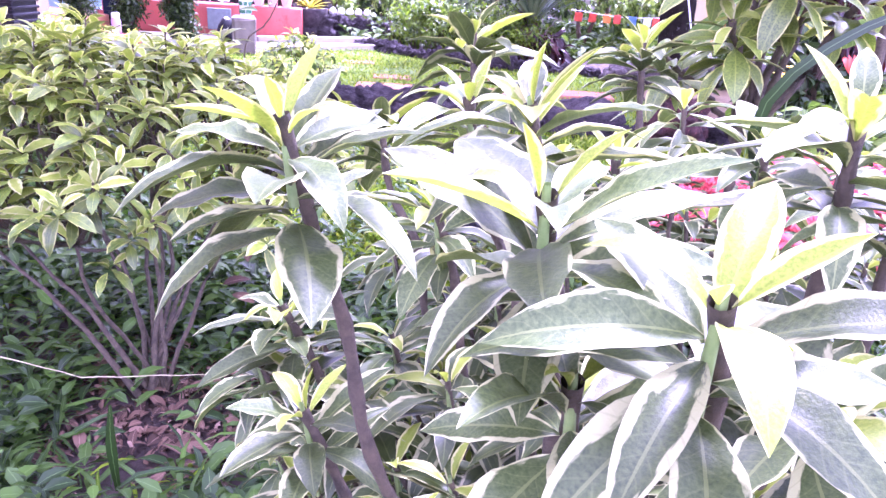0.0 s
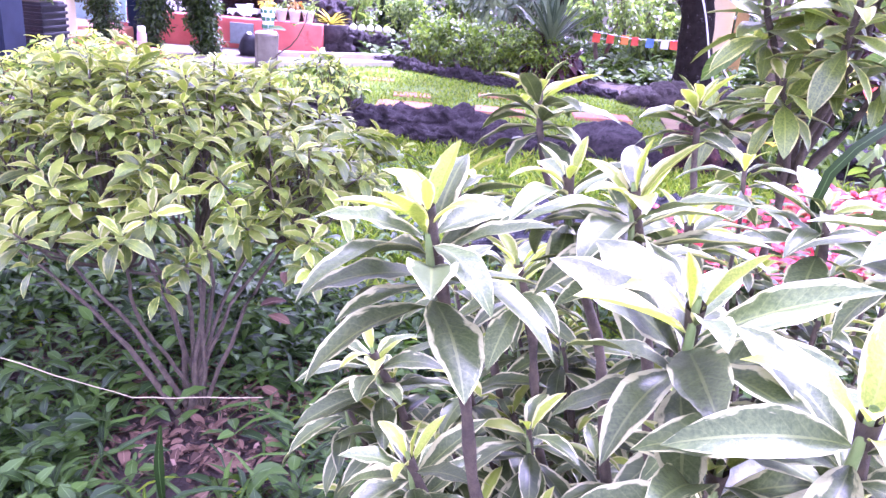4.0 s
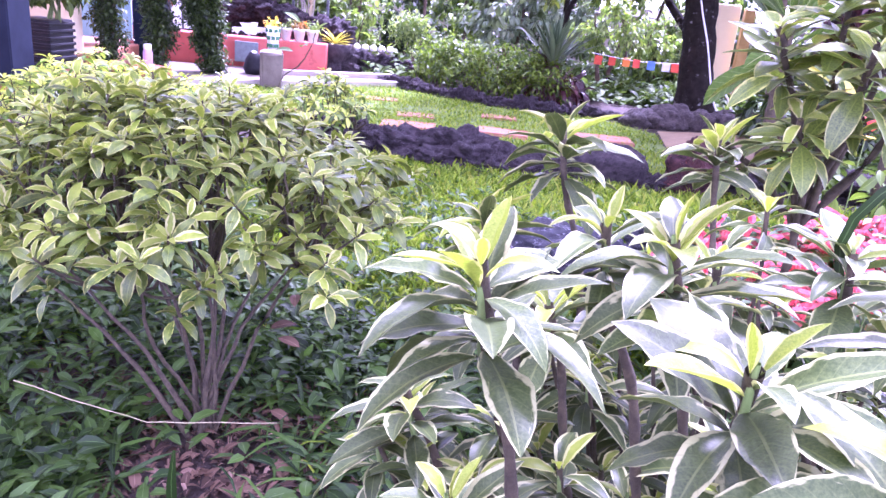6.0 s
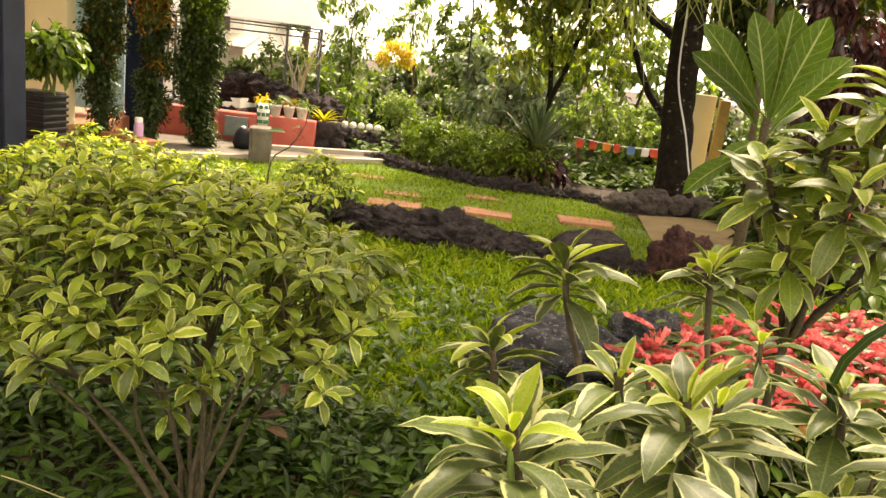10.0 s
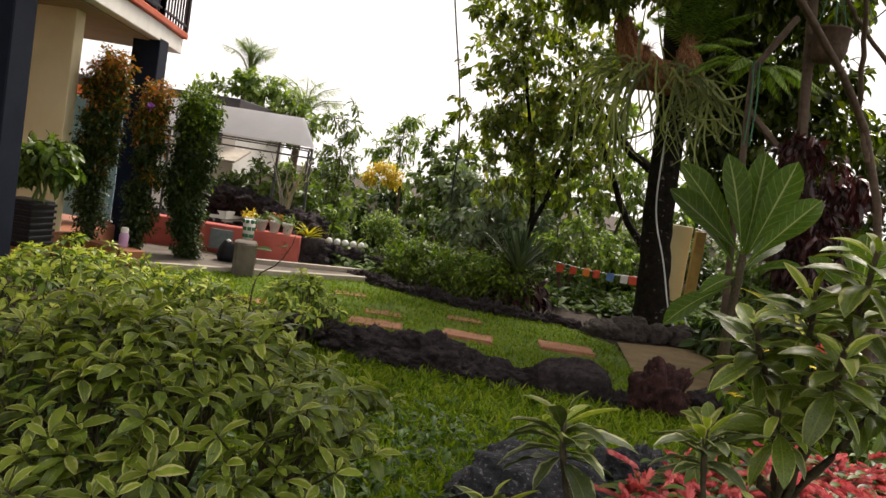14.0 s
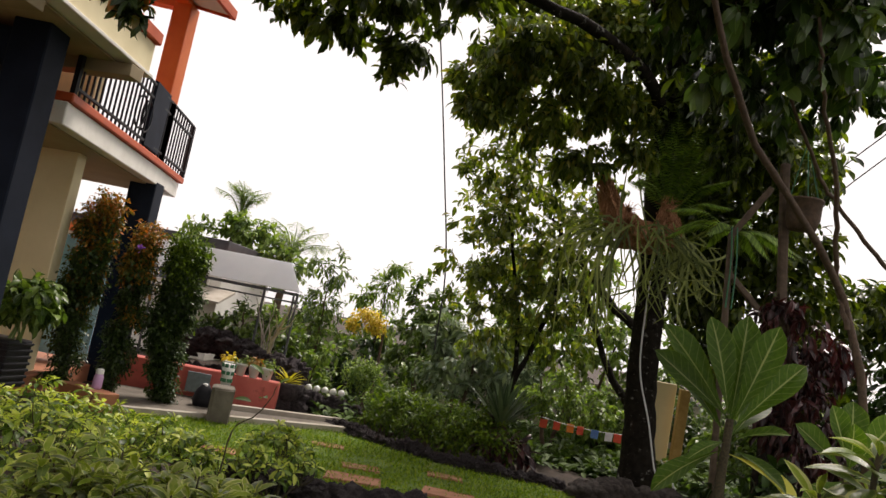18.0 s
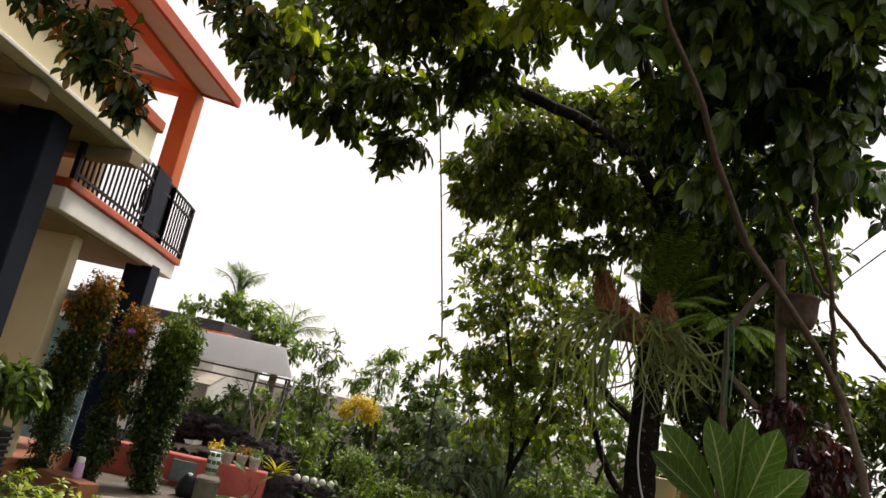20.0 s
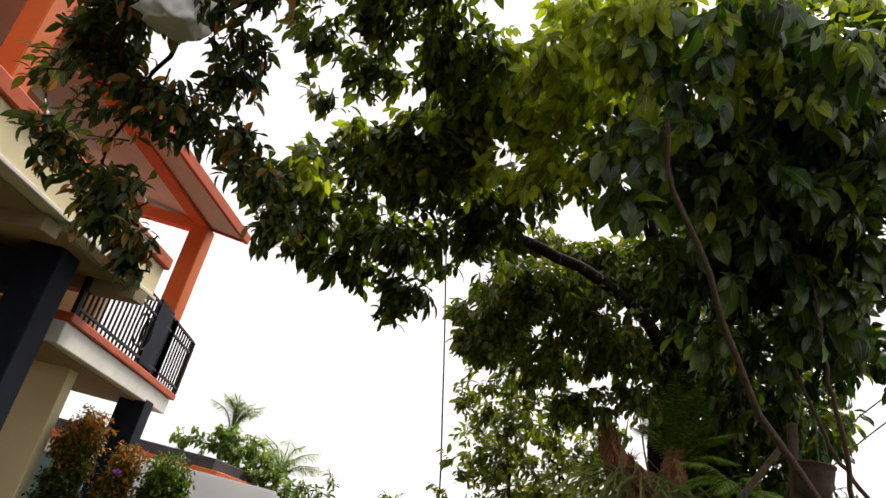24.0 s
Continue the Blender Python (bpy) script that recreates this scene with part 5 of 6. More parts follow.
# upper rounds get the sunlit leaf colour, lower ones the dark one
foliage("young_leaves", [c for c in RIGHT_TREE if c[2] > 4.6], 240, 0.12, M["canopy_lit"], right_tree, OVAL, 1.0, -0.1, "", 0.25, 3.2, 0.9, (0.0, -1.0, 0.15))
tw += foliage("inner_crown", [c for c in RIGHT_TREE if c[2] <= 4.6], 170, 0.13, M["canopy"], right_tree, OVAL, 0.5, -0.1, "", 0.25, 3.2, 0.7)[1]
part("twigwork", tubes_mesh("twigwork", [(np.array(t), [0.006, 0.004]) for t in tw[::2]], M["pale_bark"], 4), right_tree, "", None, "stuff")

mid_tree = thing("tree", "olive-leaved tree with open sprays beside the dark trunk", "tree", (0.4, 10.4, 0.0))
for pts in ([(0.4, 10.4, 0.0), (0.35, 10.3, 1.4), (0.1, 9.9, 2.6), (-0.2, 9.5, 3.6)], [(0.38, 10.3, 1.0), (0.7, 10.1, 2.2), (0.6, 9.7, 3.2)]):
    part("trunk", tubes_mesh("trunk", [limb(pts, [0.04, 0.028, 0.012])], M["bark"], 8), mid_tree)
tw = foliage("crown", MID_TREE, 850, 0.11, M["canopy_warm"], mid_tree, OVAL, 0.4, 0.12)[1]
part("twigwork", tubes_mesh("twigwork", [(np.array(t), [0.006, 0.003]) for t in tw[::2]], M["bark"], 4), mid_tree, "", None, "stuff")


def small_tree(base, clumps, per, size, material, label, shape=OVAL, trunk=0.04, droop=0.3, gaps=-0.05, stems=2):
    ob = thing("tree", label, "tree", base)
    for k in range(stems):
        c = clumps[k % len(clumps)]
        part("trunk", tubes_mesh("trunk", [limb([base, ((base[0] + c[0]) / 2 + R.normal(0, 0.06), (base[1] + c[1]) / 2, c[2] * 0.5), (c[0], c[1], c[2] + c[3] * 0.6)], [trunk, trunk * 0.7, trunk * 0.25])], M["pale_bark"], 7), ob)
    tw = foliage("crown", clumps, per * 4.2, size, material, ob, shape, droop, gaps)[1]
    part("twigwork", tubes_mesh("twigwork", [(np.array(t), [0.005, 0.003]) for t in tw[::2]], M["pale_bark"], 4), ob, "", None, "stuff")
    return ob


small_tree((-3.3, 13.6, 0), [(-3.35, 13.6, 1.0, 0.45), (-3.2, 13.6, 1.6, 0.4), (-3.0, 13.6, 2.1, 0.28), (-3.4, 13.6, 2.3, 0.22), (-3.1, 13.6, 2.55, 0.12)], 150, 0.13, M["mid_leaf"], "tall loose green tree against the sky", LANCE)
small_tree((-2.3, 14.2, 0), [(-2.3, 14.2, 1.4, 0.5), (-2.2, 14.2, 2.1, 0.35), (-2.1, 14.2, 2.55, 0.2), (-2.6, 14.2, 1.9, 0.25)], 150, 0.13, M["light_leaf"], "light green slender tree against the sky", LANCE)
small_tree((-1.3, 14.0, 0), [(-1.4, 14.0, 1.2, 0.6), (-1.2, 14.0, 1.9, 0.45), (-1.5, 13.8, 2.3, 0.25), (-0.8, 14.0, 1.7, 0.4)], 170, 0.14, M["mid_leaf"], "bushy green tree behind the flower bed")
small_tree((-0.4, 12.6, 0), [(-0.7, 12.6, 0.9, 0.5), (-0.2, 12.6, 1.3, 0.5), (0.4, 12.5, 1.0, 0.5), (-0.9, 12.6, 1.5, 0.35)], 170, 0.16, M["grey_leaf"], "grey-green variegated small tree")
small_tree((1.6, 13.4, 0), [(1.2, 13.4, 1.6, 0.7), (2.2, 13.4, 1.9, 0.7), (0.4, 13.4, 2.0, 0.6), (1.5, 13.4, 2.8, 0.6), (2.8, 13.2, 1.2, 0.5), (0.3, 13.4, 3.0, 0.4)], 130, 0.15, M["light_leaf"], "light green leafy tree along the boundary")
small_tree((1.0, 11.4, 0), [(0.8, 11.4, 0.9, 0.35), (1.3, 11.4, 0.8, 0.4), (1.7, 11.4, 0.75, 0.35), (1.1, 11.3, 1.1, 0.3)], 240, 0.09, M["light_leaf"], "bright green bush behind the dark trunk")
small_tree((4.8, 10.5, 0), [(4.6, 10.5, 1.3, 0.6), (5.4, 10.3, 1.8, 0.7), (4.2, 10.8, 2.2, 0.5), (5.2, 10.0, 2.9, 0.6), (6.0, 9.5, 2.2, 0.8)], 120, 0.17, M["dark_leaf"], "dark green tree beyond the path")
small_tree((-6.3, 17.4, 0), [(-6.75, 17.4, 2.75, 0.45), (-6.1, 17.4, 2.95, 0.5), (-5.5, 17.4, 2.65, 0.5), (-4.9, 17.4, 2.35, 0.45), (-7.5, 17.4, 2.85, 0.35), (-5.7, 17.4, 2.1, 0.6), (-6.5, 17.4, 3.05, 0.4), (-6.8, 17.5, 3.1, 0.3)], 110, 0.15, M["light_leaf"], "broad pale green tree behind the tent")
small_tree((-3.9, 11.5, 0), [(-4.3, 11.5, 0.95, 0.3), (-3.9, 11.4, 1.1, 0.3), (-3.5, 11.4, 1.0, 0.32), (-3.15, 11.5, 0.8, 0.3)], 230, 0.12, M["mid_leaf"], "dark leafy shrub under the tent")


for x, y, z, r, mat, label in [(-3.9, 14.6, 0.8, 0.7, "mid_leaf", "leafy green shrub along the boundary wall"), (-2.8, 12.4, 0.5, 0.45, "light_leaf", "light green shrub behind the rocks"), (-2.2, 13.0, 0.7, 0.5, "dark_leaf", "dark green shrub along the boundary wall"), (-1.2, 12.8, 0.55, 0.5, "mid_leaf", "leafy green shrub along the boundary wall"), (0.2, 14.4, 0.9, 0.8, "dark_leaf", "dark green shrub along the boundary wall"), (1.9, 12.4, 0.6, 0.55, "mid_leaf", "leafy green shrub along the boundary wall"), (3.0, 13.2, 0.9, 0.7, "dark_leaf", "dark green shrub along the boundary wall"), (4.2, 12.6, 1.0, 0.8, "mid_leaf", "leafy green shrub along the boundary wall"), (5.8, 11.8, 1.1, 0.9, "dark_leaf", "dark green shrub along the boundary wall"), (5.2, 8.2, 0.8, 0.7, "dark_leaf", "dark green shrub beside the path"), (3.9, 6.9, 0.5, 0.5, "mid_leaf", "leafy green shrub beside the path"), (2.55, 7.0, 0.5, 0.5, "dark_leaf", "dark green shrub behind the broad-leaved plant")]:
    small_tree((x, y, 0), [(x, y, z, r * 0.75), (x - 0.6 * r, y, z * 0.7, r * 0.55), (x + 0.6 * r, y, z * 0.75, r * 0.55), (x + 0.1 * r, y - 0.2, z * 0.35, r * 0.6), (x + 0.25 * r, y, z * 1.55, r * 0.4)], 85, 0.14, M[mat], label, OVAL, 0.025, 0.3, -0.1, 3)


belt = thing("shrubbery", "dense mixed green shrubbery hiding the boundary wall", "shrubs", (1.0, 15.0, 0), "", "stuff")
BELT = [(-4.8 + 0.75 * i, 15.0 + 0.3 * math.sin(i * 2.2), 0.65 + 0.3 * math.sin(i * 1.3), 0.62) for i in range(17)]
for nm, rows, mat in [("foliage", BELT[::2], "mid_leaf"), ("foliage", BELT[1::2], "dark_leaf"), ("light_foliage", [(x + 0.3, y, z + 0.5, 0.35) for x, y, z, r in BELT[::3]], "light_leaf")]:
    foliage(nm, rows, 260, 0.13, M[mat], belt, OVAL, 0.3, -0.12)


def clipped_shrub(base, clumps, per, size, material, label, name="clipped_shrub", stem=None, shape=OVAL):
    ob = thing(name, label, "shrub", base)
    part("stem", tubes_mesh("stem", [limb(stem or [base, (base[0], base[1], clumps[0][2])], [0.03, 0.02], 8, 0.004)], M["pale_bark"], 7), ob)
    foliage("foliage", clumps, per, size, material, ob, shape, 0.1, -0.4)
    return ob


clipped_shrub((-1.75, 12.0, 0), [(-2.22, 12.0, 1.40, 0.17), (-2.04, 12.0, 1.44, 0.2), (-1.87, 12.0, 1.40, 0.15), (-2.09, 12.0, 1.34, 0.16)], 3600, 0.06, M["yellow_leaf"], "bright yellow-leaved clipped shrub on a bare stem")
clipped_shrub((-1.75, 11.3, 0), [(-1.86, 11.1, 0.66, 0.24), (-1.72, 11.1, 0.7, 0.2)], 2600, 0.055, M["light_leaf"], "round clipped green shrub")
hedge = thing("hedge", "knee-high clipped green hedge behind the rock edging", "hedge", (-0.5, 9.7, 0.0))
hedge_clumps = [(-1.35 + 0.27 * k, 9.95 - 0.10 * k + 0.1 * (k % 2), 0.28 + 0.1 * (k % 2), 0.26) for k in range(7)] + [(-1.3 + 0.3 * k, 10.2 - 0.1 * k, 0.46, 0.23) for k in range(6)]
foliage("foliage", hedge_clumps, 2200, 0.062, M["hedge_leaf"], hedge, OVAL, 0.1, -0.2)
part("stemwork", tubes_mesh("stemwork", [(smooth_line([(c[0] + R.normal(0, 0.1), c[1] - 0.05, 0), (c[0] + R.normal(0, 0.15), c[1], 0.45)], 5), [0.006, 0.003]) for c in hedge_clumps for _ in range(5)], M["pale_bark"], 4), hedge, "", None, "stuff")

# three columnar shrubs beside the house
for x, y, h, w, mat, label in [(-4.57, 8.06, 2.28, 0.195, "red_leaf", "tall columnar shrub with coppery new leaves"), (-4.13, 8.30, 2.05, 0.155, "red_leaf", "slim columnar shrub with coppery tips and a violet bloom"), (-3.74, 8.66, 2.0, 0.22, "hedge_leaf", "columnar dark green clipped shrub")]:
    ob = thing("columnar_shrub", label, "shrub", (x, y, 0), "columnar shrubs beside the house")
    part("stem", tubes_mesh("stem", [limb([(x, y, 0), (x, y, h * 0.9)], [0.035, 0.015], 8)], M["pale_bark"], 7), ob)
    cl = [(x + R.normal(0, 0.045), y + R.normal(0, 0.04), 0.2 + k * (h - 0.32) / 9, w * (0.55 + 0.50 * math.sin(min(1.9, 0.4 + k / 6)) + 0.09 * R.randn())) for k in range(10)]
    cl += [(x + w * 0.7 * math.cos(k * 2.4), y + w * 0.7 * math.sin(k * 2.4), h * (0.5 + 0.045 * k), w * 0.45) for k in range(9)]
    foliage("foliage", cl[:8] + cl[10:], 7000, 0.05, M["column_leaf"], ob, OVAL, 0.1, -0.6, "", 0.25, 6.0)
    foliage("tip_foliage", cl[7:10] + cl[15:], 5200, 0.052, M[mat], ob, OVAL, 0.0, -0.5, "", 0.25, 6.0)
    foliage("new_leaves", [(c[0], c[1], c[2], c[3] * 1.1) for c in cl[4:]], 1300 if mat == "red_leaf" else 600, 0.052, M[mat], ob, OVAL, 0.0, 0.05)

# sword-leaved plant, maroon plant
spiky = thing("yucca", "grey-green yucca with stiff sword leaves over a maroon skirt", "plant", (0.30, 9.6, 0.0))
for k in range(46):
    a, e = k * 2.4, 0.55 + 0.85 * (k / 46)
    d = np.array([np.cos(a) * np.sin(1.45 - e), np.sin(a) * np.sin(1.45 - e), np.cos(1.45 - e)])
    me = leaves_mesh("sword_leaf", leaf_shape(5, 1, 0.09, 0.18, 0.4, 0.4, 0.7), [(0.30, 9.6, 0.46)], [d], [[0, 0, 1.0]], [0.56 + 0.16 * R.rand()], M["sword"])
    part("sword_leaf", me, spiky)
foliage("skirt", [(0.32, 9.55, 0.26, 0.24), (0.46, 9.5, 0.2, 0.2), (0.2, 9.5, 0.16, 0.15)], 420, 0.22, M["maroon_leaf"], spiky, LANCE, 0.5, -0.6, "maroon leaves")
for nm, c, s in [("maroon_plant", [(2.75, 7.2, 2.0, 0.3), (2.9, 7.2, 1.6, 0.32), (2.85, 7.2, 1.2, 0.3), (3.1, 7.2, 0.8, 0.3), (2.6, 7.2, 2.3, 0.2), (3.2, 7.4, 1.9, 0.25), (3.3, 7.4, 1.3, 0.3)], 0.15)]:
    ob = thing(nm, "tall plant with drooping dark maroon leaves", "plant", (2.9, 7.2, 0))
    part("stem", tubes_mesh("stem", [limb([(2.9, 7.2, 0), (2.85, 7.2, 1.2), (2.7, 7.2, 2.3)], [0.03, 0.015])], M["pale_bark"], 6), ob)
    foliage("foliage", c, 620, s, M["maroon_leaf"], ob, LANCE, 0.9, -0.2)


# big rosette plants
def rosette(base, height, tips, material, label, width=0.34, extra=()):
    ob = thing("broad_leaved_plant", label, "plant", base)
    part("stem", tubes_mesh("stem", [limb([base, (base[0], base[1], height)], [0.05, 0.03], 8, 0.004)], M["twig"], 9), ob)
    for k, (dx, dy, dz, ln, mat) in enumerate(list(tips) + list(extra)):
        d = np.array([dx, dy, dz], float)
        shape = leaf_shape(14, 3, width, 0.08 + 0.10 * (k % 3) if dz > 0.3 else 0.5, 0.42, 0.66, 0.8, 0.05)
        up = np.array([-dx * 0.5, -1.0, 0.3 + 0.15 * (k % 2)]) if dz > 0.3 else np.array([-dx * 0.3, -0.5, 0.8])
        part("leaf", leaves_mesh("leaf", shape, [(base[0] + 0.02 * dx, base[1] + 0.02 * dy, height - 0.02 * k)], [d], [up], [ln], mat or material), ob, "yellowing leaf" if mat else "")
    return ob


rosette((1.954, 6.0, 0), 1.26, [(-0.62, -0.1, 0.42, 0.76, None), (-0.51, 0.05, 0.69, 0.88, None), (-0.2, -0.12, 0.79, 0.84, None), (0.07, 0.1, 0.87, 0.9, None), (0.25, -0.1, 0.85, 0.9, None), (0.47, -0.05, 0.65, 0.83, None), (0.14, 0.3, 0.8, 0.8, None), (-0.38, 0.4, 0.6, 0.7, None), (0.45, 0.4, 0.5, 0.72, None), (-0.3, -0.3, -0.02, 0.42, None), (0.2, -0.3, 0.3, 0.5, None), (0.3, -0.1, -0.05, 0.55, None), (-0.5, -0.12, -0.22, 0.66, None), (0.66, -0.15, -0.12, 0.7, M["yellowing"])], M["broad"], "large rosette plant with broad upright glossy green leaves", 0.30)
rosette((2.72, 5.7, 0), 1.12, [(-0.35, 0, 1, 0.42, None), (0.1, 0.2, 1, 0.5, None), (0.5, -0.1, 0.8, 0.55, None), (-0.75, 0.1, 0.6, 0.45, None), (-0.1, -0.4, 0.8, 0.4, None), (0.9, 0.1, 0.3, 0.5, None), (-0.5, -0.3, -0.2, 0.4, None)], M["broad"], "smaller broad-leaved green plant", 0.44)

dark_tree = thing("tree", "dense dark green tree behind the hanging pots", "tree", (3.6, 9.9, 0.0))
for pts in ([(3.6, 9.9, 0.0), (3.5, 9.8, 2.0), (3.3, 9.6, 4.0)], [(3.6, 9.9, 0.8), (4.1, 9.7, 2.4)]):
    part("trunk", tubes_mesh("trunk", [limb(pts, [0.09, 0.06, 0.03])], M["bark"], 8), dark_tree)
DARK = [(2.46, 9.9, 3.5, 0.5), (2.9, 9.8, 2.8, 0.5), (1.95, 9.2, 4.85, 0.6), (2.5, 8.9, 4.5, 0.6), (3.3, 9.6, 3.4, 0.6), (3.7, 9.5, 2.7, 0.5), (4.6, 9.8, 2.7, 0.5), (2.5, 9.9, 2.7, 0.4), (3.2, 9.3, 4.4, 0.6), (1.5, 8.6, 5.6, 0.7), (2.6, 8.4, 5.4, 0.6), (3.2, 10.2, 1.9, 0.45), (2.8, 10.3, 2.2, 0.5), (3.9, 9.8, 1.9, 0.55), (2.35, 10.2, 4.1, 0.5)] + [(2.13, 10.3, 4.18, 0.45), (2.71, 10.3, 3.83, 0.45), (2.7, 10.3, 4.71, 0.45), (3.35, 10.3, 4.36, 0.45), (3.86, 10.3, 4.71, 0.4), (3.34, 10.3, 3.5, 0.45), (2.8, 10.3, 3.0, 0.4), (2.32, 10.3, 3.27, 0.35)]
foliage("crown", DARK, 750, 0.15, M["canopy"], dark_tree, OVAL, 0.5, -0.2)


# ---- things on and round the big tree ----
def strap(points, w0, w1, n=9):
    """A ribbon-like frond along points: corners, faces, uv."""
    p = smooth_line(points, n)
    d = np.gradient(p, axis=0)
    side = np.cross(d, [0.2, -1.0, 0.3])
    side /= np.linalg.norm(side, axis=1)[:, None] + 1e-9
    w = np.interp(np.linspace(0, 1, n), [0, 0.5, 1], [w0, w1, w1 * 0.25])[:, None]
    v = np.stack([p - side * w, p + side * w], 1).reshape(-1, 3)
    f = np.array([[2 * i, 2 * i + 1, 2 * i + 3, 2 * i + 2] for i in range(n - 1)])
    uv = np.stack([np.tile([0.0, 1.0], n), np.repeat(np.linspace(0, 1, n), 2)], -1)
    return v, f, uv


staghorn = thing("staghorn_fern", "staghorn fern with brown root mass and long drooping fronds", "fern", (1.55, 9.15, 3.2))
part("root_mass", rough_ball("root_mass", (0.66, 0.42, 0.40), M["root"], 0.34, 2.4, 5, 31), staghorn, "fibrous brown root mass", spot((1.52, 8.9, 2.90)))
for pts, rad in [([(1.27, 8.86, 2.98), (1.15, 8.84, 3.25), (1.04, 8.84, 3.48), (0.96, 8.85, 3.70)], [0.15, 0.12, 0.09, 0.04]), ([(1.40, 8.84, 3.0), (1.36, 8.8, 3.18), (1.30, 8.8, 3.30)], [0.12, 0.08, 0.02]), ([(1.74, 8.85, 2.98), (1.78, 8.82, 3.2), (1.76, 8.84, 3.44)], [0.15, 0.12, 0.05])]:
    v, f = tube_arrays(smooth_line(pts, 26), rad, 22)
    mid = np.repeat(smooth_line(pts, 26), 22, axis=0)
    wave = np.array([1.0 + 0.6 * noise.noise(Vector((math.cos(k % 22 * 0.2856) * 3.5, math.sin(k % 22 * 0.2856) * 3.5, p[2] * 5.0))) + 0.25 * noise.noise(Vector(p) * 18) for k, p in enumerate(v)])
    part("shield_frond", as_mesh("shield_frond", mid + (v - mid) * wave[:, None], f, M["root"]), staghorn, "upright fibrous brown shield frond")
    strands = []
    for k in range(60):
        a, h = R.rand() * 6.28, R.uniform(0.0, 0.6)
        line = smooth_line(pts, 12)[int(h * 11) :]
        r = np.interp(np.linspace(h, 1, len(line)), np.linspace(0, 1, len(rad)), rad)[:, None] * R.uniform(0.95, 1.35)
        line = line + r * [math.cos(a), math.sin(a), 0] + R.normal(0, 0.014, line.shape)
        strands.append((np.vstack([line, line[-1] + [R.normal(0, 0.06), R.normal(0, 0.04), R.uniform(-0.03, 0.12)]]), [0.012, 0.009, 0.003]))
    part("root_fibre", tubes_mesh("root_fibre", strands, M["root"], 5), staghorn, "", None, "stuff")
for k in range(96):
    a = R.uniform(-3.0, -0.1) if k % 4 else R.uniform(0, 3.1)
    reach, drop = R.uniform(0.15, 0.62) * (1.2 if math.cos(a) < 0 else 0.8), R.uniform(0.2, 1.2) ** 1.1 * (1.1 if math.cos(a) < 0 else 0.7)
    s0 = np.array([1.52 + 0.30 * np.cos(a), 8.9 + 0.2 * np.sin(a), 2.97 + R.normal(0, 0.07)])
    dx, dy = np.cos(a) * reach, np.sin(a) * reach * 0.6
    wob, wob2 = R.normal(0, 0.17, 3), R.normal(0, 0.14, 3)
    pts = [s0, s0 + [dx * 0.55, dy * 0.55, 0.02 + 0.13 * R.rand()], s0 + [dx * 1.0, dy * 0.9, -drop * 0.3] + wob * 0.5, s0 + [dx * 1.1, dy, -drop * 0.7] + wob, s0 + [dx * 1.1, dy, -drop] + wob + wob2]
    v, f, uv = strap(pts, 0.006, R.uniform(0.009, 0.018), 14)
    fr = part("frond", as_mesh("frond", v, f, M["stag"], True, uv), staghorn)
    if k % 2:
        fork = [np.array(pts[2]), np.array(pts[3]) + wob2 + [0.05, 0, 0.05], np.array(pts[4]) + 1.8 * wob2 + [0.08, 0, 0.1 * drop]]
        v, f, uv = strap(fork, 0.010, R.uniform(0.009, 0.016), 8)
        part("frond", as_mesh("frond", v, f, M["stag"], True, uv), staghorn)


def fern_frond(base, tip, arch, width, material, parent, pairs=26, thin=0.22):
    """A feathered frond: a rib with leaflets on both sides."""
    base, tip = np.array(base, float), np.array(tip, float)
    line = smooth_line([base, (base + tip) / 2 + [0, 0, arch], tip], pairs)
    d = np.gradient(line, axis=0)
    side = np.cross(d, [0, 0, 1.0])
    side /= np.linalg.norm(side, axis=1)[:, None] + 1e-9
    w = width * np.sin(np.linspace(0.25, 3.05, pairs))
    pos = np.vstack([line, line])
    d /= np.linalg.norm(d, axis=1)[:, None] + 1e-9
    way = np.vstack([side + d * 0.8 + [0, 0, -0.25], -side + d * 0.8 + [0, 0, -0.25]])
    rib = part("frond", tubes_mesh("frond", [(line, [0.006, 0.002])], M["green_stem"], 4), parent)
    part("pinna", leaves_mesh("pinna", leaf_shape(2, 1, thin, 0.4, 0.1), pos, way, np.tile([0, 0, 1.0], (len(pos), 1)), np.r_[w, w], material), parent, "", None, "stuff")
    return rib


fern = thing("sword_fern", "feathery green fern growing from the fork of the trunk", "fern", (1.7, 9.15, 3.5))
for k in range(20):
    a, r = 0.25 + 2.6 * k / 19 + R.normal(0, 0.1), R.uniform(0.65, 1.05)
    fern_frond((1.80, 9.0, 3.35), (1.80 + r * math.cos(a) * 0.7, 8.6 + R.normal(0, 0.12), 3.4 + 1.1 * r * math.sin(a)), 0.12, 0.15, M["fern"], fern, 30, 0.3)
fern2 = thing("sword_fern", "fern hanging over the pole beside the trunk", "fern", (2.3, 8.2, 3.1))
for k in range(12):
    a = k * 2.4
    fern_frond((2.35, 8.2, 3.15), (2.35 + 0.75 * math.cos(a), 8.2 + 0.4 * math.sin(a), 3.0 + R.uniform(-0.2, 0.25)), 0.12, 0.16, M["fern"], fern2)

cable = thing("white_cable", "thin white cable running down the dark trunk", "cable", (1.95, 9.3, 0.0))
part("cord", tubes_mesh("cord", [(smooth_line([(1.75, 9.15, 3.0), (1.78, 9.3, 2.2), (1.85, 9.42, 1.5), (2.05, 9.42, 0.9), (2.2, 9.36, 0.35), (2.36, 9.3, 0.05)], 24), [0.011])], M["wire_white"], 5), cable)
